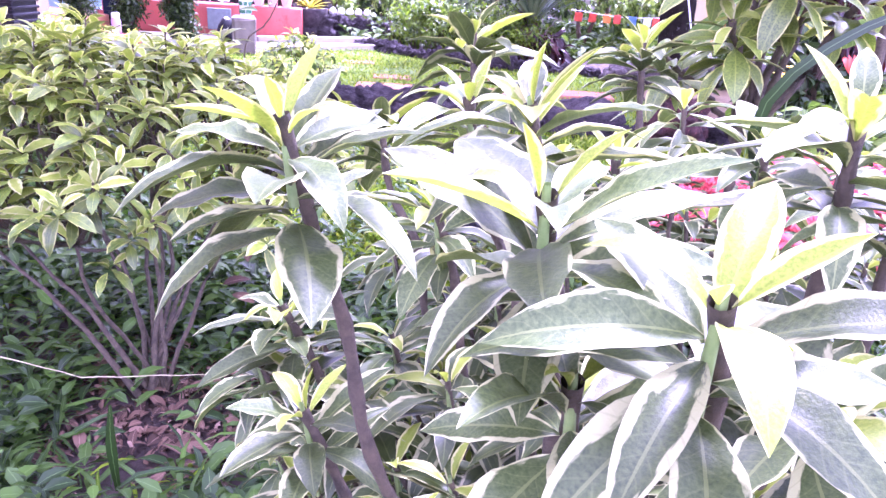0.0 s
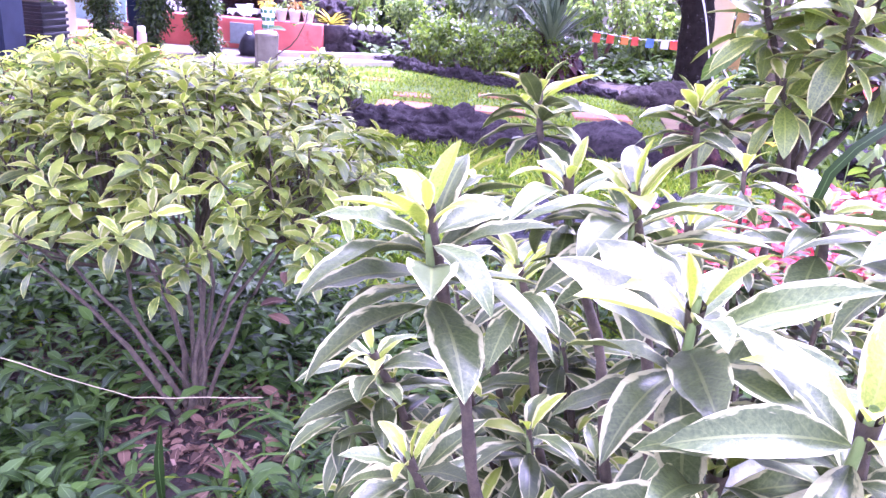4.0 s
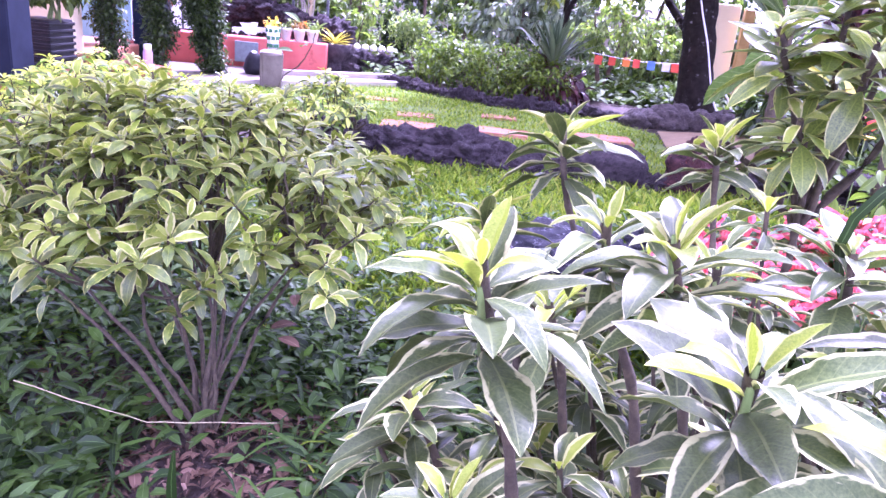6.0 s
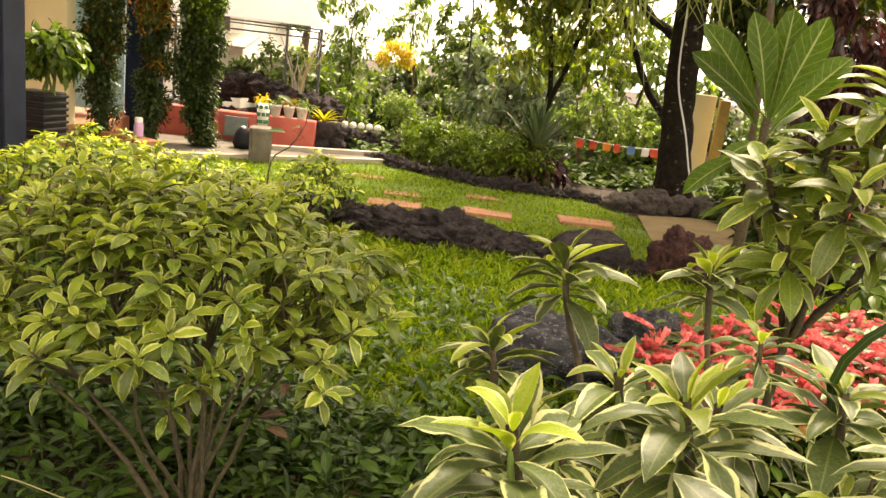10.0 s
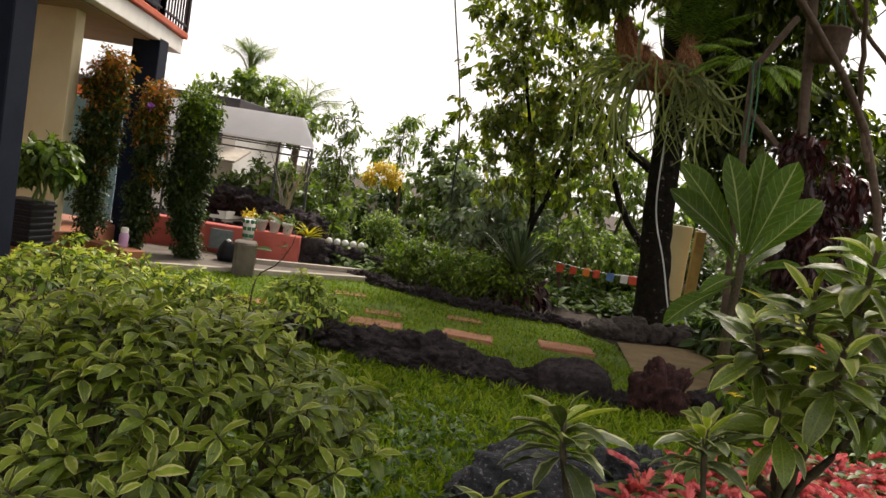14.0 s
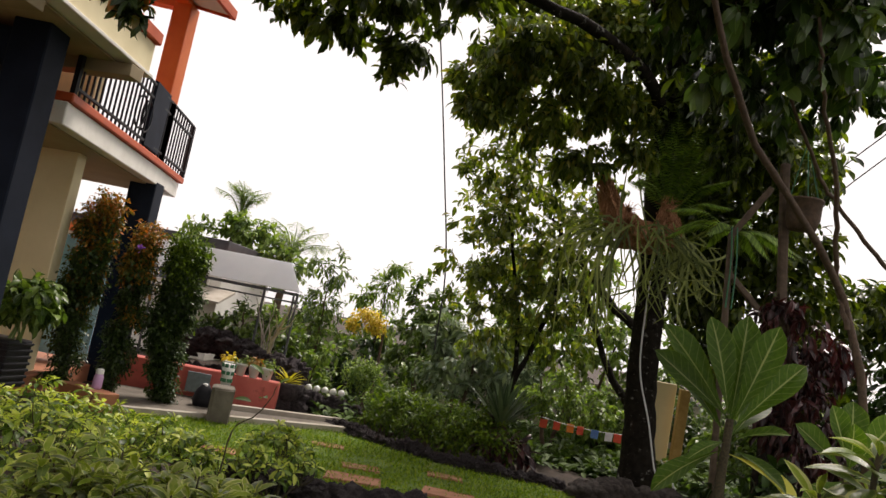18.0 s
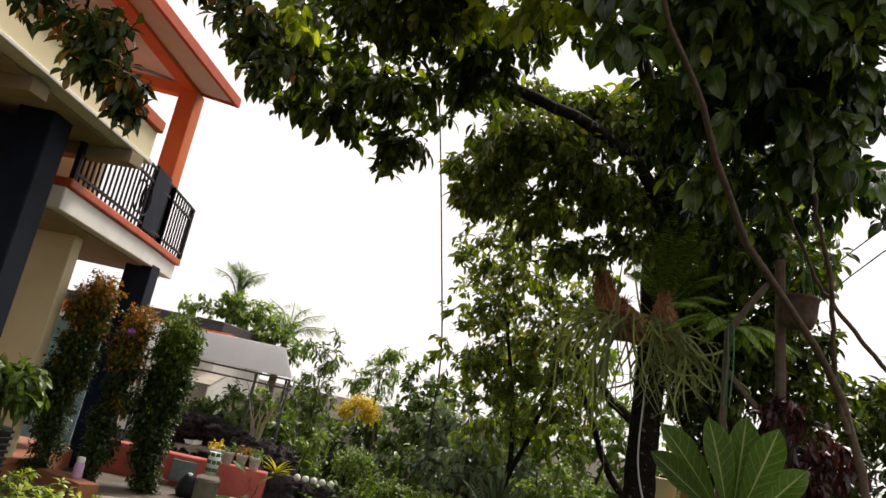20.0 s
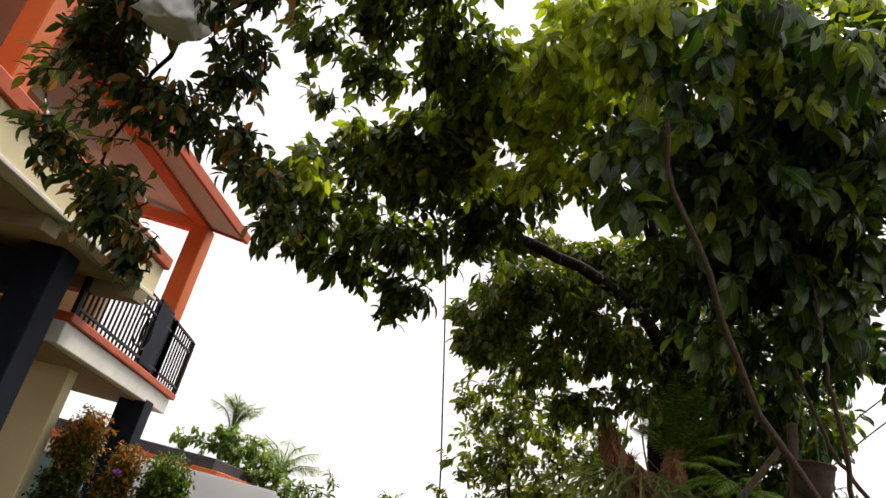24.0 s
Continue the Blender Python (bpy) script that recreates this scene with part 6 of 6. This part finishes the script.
part("cord", tubes_mesh("cord", [(smooth_line([(2.25, 9.38, 0.5), (2.4, 9.34, 0.3), (2.48, 9.28, 0.02)], 10), [0.011])], M["wire_white"], 5), cable)

# poles and hanging pots
frame_poles = thing("pole_frame", "frame of weathered wooden poles with green rope", "frame", (2.1, 6.35, 0.0))
bar("pole", (2.24, 7.05, 0.0), (2.04, 7.05, 2.90), 0.06, 0.06, M["grey_wood"], frame_poles, "", 0.025)
bar("pole", (2.03, 7.05, 2.86), (2.34, 7.05, 3.39), 0.06, 0.06, M["grey_wood"], frame_poles, "", 0.025)
bar("pole", (2.92, 7.3, 0.0), (2.49, 7.25, 3.7), 0.08, 0.08, M["grey_wood"], frame_poles, "", 0.025)
bar("pole", (2.07, 7.12, 2.55), (2.74, 7.28, 2.0), 0.05, 0.055, M["grey_wood"], frame_poles, "", 0.015)
for dx in (-0.02, 0.03):
    part("rope", tubes_mesh("rope", [(smooth_line([(2.04 + dx, 7.0, 2.95), (2.08 + dx, 7.0, 2.6), (2.09 + dx, 7.0, 2.2)], 8), [0.008])], M["rope_green"], 5), frame_poles, "green rope")


def lathe(name, profile, material, sides=20):
    """A turned body: (radius, height) from foot to rim."""
    a = np.linspace(0, 2 * np.pi, sides, endpoint=False)
    v = np.array([(r * np.cos(t), r * np.sin(t), z) for r, z in profile for t in a])
    f = np.array([[i * sides + j, i * sides + (j + 1) % sides, (i + 1) * sides + (j + 1) % sides, (i + 1) * sides + j] for i in range(len(profile) - 1) for j in range(sides)])
    return as_mesh(name, v, f, material)


hang = thing("hanging_pot", "round bark-covered hanging pot on green ropes", "pot", (2.65, 7.05, 3.04))
part("pot_body", lathe("pot_body", [(0.0, 0.0), (0.12, 0.0), (0.15, 0.1), (0.155, 0.26), (0.165, 0.265), (0.165, 0.285), (0.14, 0.285), (0.125, 0.22), (0.0, 0.2)], M["pale_bark"]), hang, "", spot((2.65, 7.05, 3.04)))
for a in (0.3, 2.4, 4.5):
    part("rope", tubes_mesh("rope", [(smooth_line([(2.65 + 0.152 * math.cos(a), 7.05 + 0.152 * math.sin(a), 3.31), (2.62, 7.1, 3.9)], 6), [0.006])], M["rope_green"], 5), hang, "green rope")

# overhead cables
lines_ob = thing("overhead_cable", "black cable hanging across the white sky", "cable", (-1.2, 12.0, 5.0))
part("cord", tubes_mesh("cord", [(smooth_line([(-2.1, 11.9, 7.6), (-1.67, 12.0, 5.75), (-1.3, 12.0, 4.1), (-0.97, 12.0, 2.5), (-0.9, 12.0, 1.2)], 40), [0.014])], M["wire_black"], 6), lines_ob)
lines2 = thing("overhead_cable", "pair of thin cables beyond the trees", "cable", (6, 10, 4.5))
for z in (0.0, -0.35):
    part("cord", tubes_mesh("cord", [(smooth_line([(3.6, 10.2, 4.0 + z), (4.0, 10.0, 4.48 + z), (4.58, 10.0, 5.14 + z), (8.0, 9.6, 8.8 + z)], 16), [0.009])], M["wire_black"], 5), lines2)

bag = thing("plastic_bag", "white plastic bag tied in the branches", "bag", (-1.6, 2.38, 3.45))
part("body", rough_ball("body", (0.30, 0.24, 0.26), M["bag"], 0.22, 3.4, 4, 41), bag, "", spot((-1.6, 2.38, 3.46)))
part("knot", rough_ball("knot", (0.07, 0.07, 0.12), M["bag"], 0.2, 3.0, 3, 42), bag, "", spot((-1.6, 2.38, 3.68)))

# ---- beside the house ----
planter = thing("planter", "black ribbed plastic planter box on the terrace", "planter", (-4.38, 6.62, 0.22))
part("box", box_mesh("box", (0.36, 0.36, 0.44), M["black_plastic"], 0.02), planter, "", spot((-4.38, 6.62, 0.45)))
for k in range(7):
    part("rib", box_mesh("rib", (0.385, 0.385, 0.028), M["black_plastic"], 0.008), planter, "", spot((-4.38, 6.62, 0.27 + 0.06 * k)))
pot_plant = thing("potted_plant", "bushy broad-leaved green plant growing from the black planter", "plant", (-4.3, 6.62, 0.66))
for k in range(5):
    part("stem", tubes_mesh("stem", [limb([(-4.33 + 0.03 * k, 6.62, 0.62), (-4.3 + 0.03 * k, 6.6, 0.9), (-4.35 + 0.1 * k, 6.55, 1.12)], [0.012, 0.006], 8)], M["green_stem"], 6), pot_plant)
foliage("foliage", [(-4.32, 6.6, 1.12, 0.17), (-4.12, 6.6, 1.1, 0.16), (-4.22, 6.55, 1.0, 0.16), (-4.05, 6.55, 1.0, 0.12), (-4.42, 6.6, 1.0, 0.13), (-4.2, 6.58, 0.9, 0.14)], 2200, 0.12, M["mid_leaf"], pot_plant, OVAL, 0.7, -0.3)

bottle = thing("bottle", "lilac plastic bottle standing on the terrace edge", "bottle", (-4.0, 7.75, 0.24))
part("body", lathe("body", [(0.0, 0.0), (0.045, 0.0), (0.05, 0.02), (0.05, 0.13), (0.038, 0.16)], M["lilac"]), bottle, "", spot((-3.99, 7.75, 0.2)))
part("cap", lathe("cap", [(0.042, 0.0), (0.042, 0.045), (0.03, 0.055), (0.0, 0.056)], M["pot_white"]), bottle, "pale cap", spot((-3.99, 7.75, 0.36)))
bar("ledge", (-4.4, 7.9, 0.1), (-3.75, 7.6, 0.1), 0.24, 0.2, M["tile"], low_wall, "grey concrete ledge")
for k in range(2):
    sl = thing("slipper", "worn dark rubber slipper on the terrace edge", "slipper", (-4.05 + 0.1 * k, 5.98, 0.2), "pair of slippers")
    part("sole", prism_mesh("sole", [(-0.12, -0.035), (-0.04, -0.045), (0.08, -0.05), (0.125, -0.02), (0.12, 0.03), (0.06, 0.05), (-0.05, 0.035), (-0.12, 0.03)], 0, 0.022, M["black_plastic"], 0.005), sl, "", spot((-4.42 + 0.12 * k, 5.75 + 0.1 * k, 0.222), None, 30))
    part("strap", tubes_mesh("strap", [(smooth_line([(-0.02, -0.04, 0.02), (0.06, 0.0, 0.06), (-0.02, 0.04, 0.02)], 8), [0.008])], M["grille"], 5), sl, "", spot((-4.42 + 0.12 * k, 5.75 + 0.1 * k, 0.222), None, 30))

door_sheet = thing("blue_screen", "pale blue sheet hung in the gap beside the cream wall", "sheet", (-5.3, 8.9, 0.6))
part("sheet", box_mesh("sheet", (0.9, 0.02, 1.5), M["blue"], 0.004), door_sheet, "", spot((-5.35, 9.0, 1.05), None, 8))

# rockery under the tent
for i in range(26):
    u = (i % 13) / 12
    up = i // 13
    x = -4.55 + 1.85 * u + R.normal(0, 0.05)
    crest = 0.42 + 0.32 * math.sin(min(1.0, u * 1.25 + 0.1) * 3.0)
    rock(x, 10.28 + 0.22 * up + R.normal(0, 0.06), R.uniform(0.42, 0.66), R.uniform(0.38, 0.5), R.uniform(0.34, 0.44) + 0.16 * (1 - up), i * 47, label="black lava rock piled in the rockery", group="rocks of the rockery", lift=0.34 * up * (crest / 0.4) if up else 0.0)
for i in range(12):
    rock(-2.75 + 0.1 * i, 10.75 + R.normal(0, 0.1), R.uniform(0.3, 0.45), R.uniform(0.3, 0.4), 0.42 - 0.01 * i, i * 71, label="black lava rock beside the walkway", group="rocks beside the walkway")
for i in range(5):
    sb = new("stone_ball", rough_ball("stone_ball", (0.1, 0.1, 0.1), M["pot_white"], 0.03, 1.5, 3, 50))
    sb.matrix_basis = spot((-2.42 + 0.115 * i, 10.55 + 0.02 * i, 0.36))
    tagged(sb, "white painted round stone on the rocks", "stone", "white stones in a row")

pot_plants = [("yellow_leaf", "orange-yellow"), ("mid_leaf", "green"), ("red_leaf", "coppery"), ("light_leaf", "light green")]
for k, (mat, word) in enumerate(pot_plants):
    x, y = -3.34 + 0.175 * k, 9.72 + 0.02 * k
    pt = thing("flower_pot", "small white pot with " + word + " leaves on the salmon wall", "flower pot", (x, y, 0.43), "flower pots on the wall")
    part("pot_body", lathe("pot_body", [(0.0, 0.0), (0.05, 0.0), (0.075, 0.13), (0.083, 0.13), (0.083, 0.16), (0.07, 0.16), (0.06, 0.12), (0.0, 0.12)], M["pot_white"], 20), pt, "", spot((x, y, 0.43)))
    foliage("foliage", [(x, y, 0.62, 0.07), (x - 0.05, y, 0.61, 0.05), (x + 0.05, y - 0.02, 0.64, 0.05)], 1500, 0.06, M[mat], pt, LANCE, 0.3, -0.6)
# spiky plant in a dark bowl, a dry branch and a dark ornament
brom = thing("bromeliad", "yellow-green spiky bromeliad in a black stone bowl", "plant", (-2.62, 10.15, 0.2))
part("bowl", lathe("bowl", [(0.0, 0.0), (0.12, 0.0), (0.2, 0.1), (0.24, 0.26), (0.21, 0.27), (0.17, 0.2), (0.0, 0.18)], M["rock"], 22), brom, "black stone bowl", spot((-2.62, 10.15, 0.16)))
for k in range(22):
    a, e = k * 2.4, 0.35 + 1.0 * (k / 22)
    d = np.array([math.cos(a) * math.cos(e), math.sin(a) * math.cos(e), math.sin(e)])
    part("blade", leaves_mesh("blade", leaf_shape(6, 1, 0.13, 0.45, 0.4, 0.35, 0.7), [(-2.62, 10.15, 0.40)], [d], [[0, 0, 1.0]], [R.uniform(0.24, 0.32)], M["yellowing"]), brom)
dry = thing("dry_branch", "bare pale branch standing among the black rocks", "branch", (-3.14, 10.6, 0.0))
for pts, rad in [([(-3.14, 10.6, 0.0), (-3.12, 10.6, 0.8), (-3.02, 10.6, 1.1), (-2.94, 10.6, 1.45)], [0.03, 0.022, 0.01]), ([(-3.1, 10.6, 0.85), (-3.14, 10.58, 1.0), (-3.08, 10.56, 1.15)], [0.018, 0.008]), ([(-3.03, 10.6, 1.08), (-2.9, 10.6, 1.16), (-2.84, 10.6, 1.3)], [0.014, 0.006]), ([(-3.05, 10.6, 1.05), (-3.12, 10.6, 1.28)], [0.012, 0.006])]:
    part("limb", tubes_mesh("limb", [limb(pts, rad, 12, 0.006)], M["straw"], 7), dry)
orn = thing("garden_ornament", "dark rounded garden ornament with a white tip", "ornament", (-3.3, 9.0, 0.05))
part("body", lathe("body", [(0.0, 0.0), (0.10, 0.0), (0.13, 0.08), (0.10, 0.19), (0.05, 0.27), (0.0, 0.29)], M["iron"], 18), orn, "", spot((-3.3, 9.0, 0.05)))
part("tip", rough_ball("tip", (0.07, 0.05, 0.06), M["pot_white"], 0.1, 2.0, 3, 61), orn, "white tip", spot((-3.29, 8.97, 0.31)))
ck = thing("checked_pot", "white pot with green checks beside the wall", "flower pot", (-3.45, 9.2, 0.0))
part("pot_body", lathe("pot_body", [(0.0, 0.0), (0.06, 0.0), (0.08, 0.26), (0.07, 0.26), (0.0, 0.23)], M["pot_white"], 18), ck, "", spot((-3.1, 9.1, 0.35)))
for i in range(24):
    a, z = (i % 8) * 0.785, 0.06 + 0.09 * (i // 8)
    part("check", box_mesh("check", (0.012, 0.045, 0.045), M["rope_green"], 0.002), ck, "green check", Matrix.Translation((-3.1, 9.1, 0.35)) @ Matrix.Rotation(a + (0.39 if (i // 8) % 2 else 0), 4, "Z") @ Matrix.Translation((0.062 + 0.077 * z, 0, z)))
part("stand", box_mesh("stand", (0.16, 0.16, 0.36), M["rock_grey"], 0.02), ck, "grey concrete stand", spot((-3.1, 9.1, 0.17)))

# tent
tent = thing("tent", "white sheet tent on a grey steel frame", "tent", (-3.8, 11.4, 0.0))
T = {"a": (-2.93, 10.8), "b": (-5.3, 10.8), "c": (-6.0, 12.6), "d": (-3.5, 12.6)}
for k, (x, y) in T.items():
    bar("post", (x, y, 0), (x, y, 1.64), 0.034, 0.034, M["tent_steel"], tent, "grey steel post", 0.006)
bar("post", (-3.45, 10.8, 0), (-3.43, 10.8, 1.62), 0.034, 0.034, M["tent_steel"], tent, "grey steel post", 0.006)
for a, b, z in [("a", "b", 1.50), ("a", "b", 1.63), ("b", "c", 1.63), ("c", "d", 1.63), ("d", "a", 1.63), ("d", "a", 1.50)]:
    bar("beam", (*T[a], z), (*T[b], z), 0.024, 0.024, M["tent_steel"], tent, "grey steel beam", 0.004)
part("roof_sheet", slope_sheet("roof_sheet", (-2.9, 10.75, 1.66), (-3.48, 12.65, 1.66), (-3.7, 12.4, 2.07), (-3.2, 11.08, 2.07), 0.012, M["tent"]), tent)
part("roof_sheet", slope_sheet("roof_sheet", (-5.4, 10.75, 1.66), (-2.9, 10.75, 1.66), (-3.2, 11.08, 2.07), (-5.4, 11.08, 2.07), 0.012, M["tent"]), tent)
part("roof_sheet", slope_sheet("roof_sheet", (-5.4, 11.08, 2.07), (-3.2, 11.08, 2.07), (-3.7, 12.4, 2.07), (-6.0, 12.4, 2.07), 0.012, M["tent"]), tent)
bare = thing("bare_shrub", "pale leafless shrub in the rockery", "shrub", (-3.2, 10.9, 0.3))
for k in range(9):
    a = k * 2.4
    part("twig", tubes_mesh("twig", [(smooth_line([(-3.2, 10.7, 0.3), (-3.2 + 0.1 * math.cos(a), 10.7, 0.9), (-3.2 + 0.3 * math.cos(a), 10.7 + 0.1 * math.sin(a), 1.2 + 0.3 * R.rand())], 8, 0.02), [0.014, 0.005])], M["slab"], 5), bare)

# neighbouring house and boundary
nb = thing("neighbour_house", "pale neighbouring house with orange cornice and dark flat roof", "house", (-7.0, 15.8, 0.0))
part("wall", prism_mesh("wall", [(-10.5, 15.0), (-5.75, 15.0), (-5.75, 18.0), (-10.5, 18.0)], 0, 2.1, M["white"], 0.01), nb, "pale wall")
part("cornice", prism_mesh("cornice", [(-10.6, 14.85), (-5.6, 14.85), (-5.6, 18.1), (-10.6, 18.1)], 2.1, 2.28, M["orange"], 0.01), nb, "orange cornice")
part("roof", prism_mesh("roof", [(-10.5, 14.95), (-5.75, 14.95), (-5.75, 18.0), (-10.5, 18.0)], 2.282, 2.5, M["roof"], 0.01), nb, "dark flat roof")
part("awning", slope_sheet("awning", (-7.4, 14.2, 1.2), (-5.4, 14.2, 1.2), (-5.4, 15.0, 1.45), (-7.4, 15.0, 1.45), 0.04, M["slab"]), nb, "pale awning")
for x in (-6.9, -6.2):
    w = part("window", box_mesh("window", (0.42, 0.05, 0.5), M["white"], 0.01), nb, "white window frame", spot((x, 14.98, 1.72)))
    part("pane", box_mesh("pane", (0.34, 0.02, 0.42), M["glass"], 0.003), w, "dark glass pane", spot((x, 14.945, 1.72)))
bw = thing("boundary_wall", "pale rendered boundary wall behind the planting", "wall", (0, 16.2, 0), "", "structure")
part("body", prism_mesh("body", [(-5.7, 16.1), (8.5, 16.1), (8.5, 16.3), (-5.7, 16.3)], -0.1, 1.0, M["slab"], 0.01), bw)
part("coping", prism_mesh("coping", [(-5.7, 16.05), (8.55, 16.05), (8.55, 16.35), (-5.7, 16.35)], 1.003, 1.07, M["concrete"], 0.01), bw, "grey coping")
cw = thing("cream_shed", "cream shed wall with a yellow-brown wooden post", "shed", (2.6, 11.6, 0.0))
part("wall", prism_mesh("wall", [(2.3, 11.5), (2.80, 11.5), (2.80, 11.65), (2.3, 11.65)], 0, 1.4, M["cream"], 0.01), cw)
bar("post", (2.87, 11.3, 0), (2.87, 11.3, 1.35), 0.14, 0.14, M["wood"], cw, "yellow-brown wooden post", 0.012)


def palm(base, height, fronds, size, label, low=0.3):
    """A coconut palm: arching fronds with long hanging leaflets."""
    ob = thing("palm", label, "palm", base)
    top = np.array([base[0] + 0.1, base[1], height])
    part("trunk", tubes_mesh("trunk", [limb([base, (base[0], base[1], height * 0.5), tuple(top)], [0.12, 0.08], 14)], M["pale_bark"], 9), ob)
    for k in range(fronds):
        a, e = k * 2.4 + R.normal(0, 0.2), R.uniform(low, 1.5)
        out = np.array([math.cos(a), math.sin(a) * 0.7, 0.0])
        ln = size * R.uniform(0.8, 1.15)
        line = smooth_line([top, top + out * ln * math.cos(e) * 0.45 + [0, 0, ln * math.sin(e) * 0.6], top + out * ln * (0.25 + 0.75 * math.cos(e)) + [0, 0, ln * (math.sin(e) * 0.98 - 0.12)]], 40)
        d = np.gradient(line, axis=0)
        d /= np.linalg.norm(d, axis=1)[:, None]
        side = np.cross(d, [0, 0, 1.0])
        side /= np.linalg.norm(side, axis=1)[:, None] + 1e-6
        part("frond", tubes_mesh("frond", [(line, [0.02, 0.006])], M["green_stem"], 5), ob)
        pos = np.vstack([line[5:], line[5:]])
        way = np.vstack([side[5:] * 0.75 + d[5:] * 0.75, -side[5:] * 0.75 + d[5:] * 0.75]) + R.normal(0, 0.12, (70, 3)) - [0, 0, 0.25]
        ws = ln * 0.34 * np.tile(np.sin(np.linspace(0.5, 2.9, 35)), 2)
        part("pinna", leaves_mesh("pinna", leaf_shape(3, 1, 0.055, 0.5, 0.3), pos, way, np.tile([0.0, 0.0, 1.0], (70, 1)), ws, M["light_leaf"]), ob, "", None, "stuff")
    return ob


palm((-7.0, 18.2, 0), 3.35, 15, 0.95, "coconut palm rising behind the neighbouring roof", 0.8)
palm((-5.5, 18.2, 0), 2.6, 14, 1.1, "lower palm with arching fronds")

# bunting
bunting = thing("bunting", "string of small red, orange and blue flags between the shrubs", "bunting", (1.5, 10.9, 0.5))
part("cord", tubes_mesh("cord", [(smooth_line([(0.8, 10.6, 0.62), (1.5, 10.75, 0.56), (2.3, 10.6, 0.62)], 12), [0.004])], M["wire_white"], 4), bunting)
for k, mat in enumerate(["flag_red", "flag_red", "flag_orange", "flag_red", "flag_blue", "flag_white", "flag_red", "flag_red"]):
    x = 0.9 + 0.17 * k + 0.02 * (k % 3)
    v, f, uv = leaf_shape(3, 1, 0.9, 0.3, 0.1, 0.5, 0.2)
    part("flag", box_mesh("flag", (0.10, 0.006, 0.11), M[mat], 0.002, 0.004), bunting, mat.split("_")[1] + " flag", spot((x, 10.66 + 0.08 * math.sin(k), 0.53), None, R.uniform(-25, 25)))

# yellow blooms and a red one beside the path
yl = thing("yellow_flowers", "yellow blooms on a leafy green plant beside the path", "flowers", (1.9, 5.2, 0.0))
foliage("foliage", [(1.85, 5.1, 0.28, 0.2), (2.2, 5.2, 0.3, 0.2), (2.5, 5.1, 0.25, 0.2), (2.9, 4.9, 0.25, 0.25), (2.75, 4.3, 0.2, 0.25)], 330, 0.13, M["mid_leaf"], yl, OVAL, 0.3, -0.3)
for x, y, z in [(1.78, 5.0, 0.35), (1.9, 5.0, 0.62), (1.98, 5.05, 0.66), (2.3, 5.1, 0.6), (2.62, 4.6, 0.4), (2.7, 4.7, 0.28), (2.85, 4.8, 0.45)]:
    me = leaves_mesh("bloom", OVAL, [(x, y, z)] * 7, [(math.cos(i * 0.9), math.sin(i * 0.9), 0.8) for i in range(7)], [(0, 0, 1.0)] * 7, [0.075] * 7, M["yellow_petal"])
    part("bloom", me, yl, "yellow bloom")
    part("stalk", tubes_mesh("stalk", [(smooth_line([(x, y, 0.0), (x, y, z)], 5), [0.004])], M["green_stem"], 4), yl)
me = leaves_mesh("bloom", LANCE, [(2.45, 5.4, 0.62)] * 14, [(math.cos(i * 2.4) * 0.4, math.sin(i * 2.4) * 0.4, 1) for i in range(14)], [(0, -1.0, 0.3)] * 14, [0.14] * 14, M["flag_red"])
part("bloom", me, yl, "red bloom")

# single curved grass blade and the long leaf by the near shrub, a violet bloom, orange dead leaves
wb = thing("grass_blade", "upright broad green grass blade before the shrub's foot", "grass", (-0.47, 1.38, 0.0))
v, f, uv = strap([(-0.46, 1.38, 0.0), (-0.465, 1.38, 0.12), (-0.45, 1.37, 0.24)], 0.006, 0.013, 10)
part("blade", as_mesh("blade", v, f, M["weed_leaf"], True, uv), wb)
bl = thing("grass_blade", "single long arching green grass blade", "grass", (0.68, 1.0, 0.6))
v, f, uv = strap([(0.70, 0.95, 0.55), (0.66, 0.9, 0.9), (0.61, 0.86, 1.06), (0.70, 0.86, 1.16), (0.86, 0.9, 1.2)], 0.004, 0.007, 16)
part("blade", as_mesh("blade", v, f, M["dark_leaf"], True, uv), bl)
vb = thing("violet_bloom", "small violet bloom at the tip of the columnar shrub", "flower", (-4.05, 8.1, 1.75))
part("blossom", leaves_mesh("blossom", OVAL, [(-4.05, 8.08, 1.75)] * 9, unit(9) + [0, -0.5, 0.3], unit(9), [0.07] * 9, M["violet"]), vb, "", None, "stuff")
for x, y, z, a in [(-0.50, 2.1, 0.20, 0.4), (-0.44, 2.16, 0.26, 1.9), (-0.40, 2.1, 0.15, 3.0)]:
    dl = new("dead_leaf", leaves_mesh("dead_leaf", leaf_shape(6, 2, 0.4, 0.5, 0.3), [(x, y, z)], [(math.cos(a), math.sin(a), 0.5)], [(0, -0.4, 1.0)], [0.09], M["litter"]))
    tagged(dl, "curled orange-brown dead leaf caught at the shrub's foot", "dead leaf", "orange dead leaves")
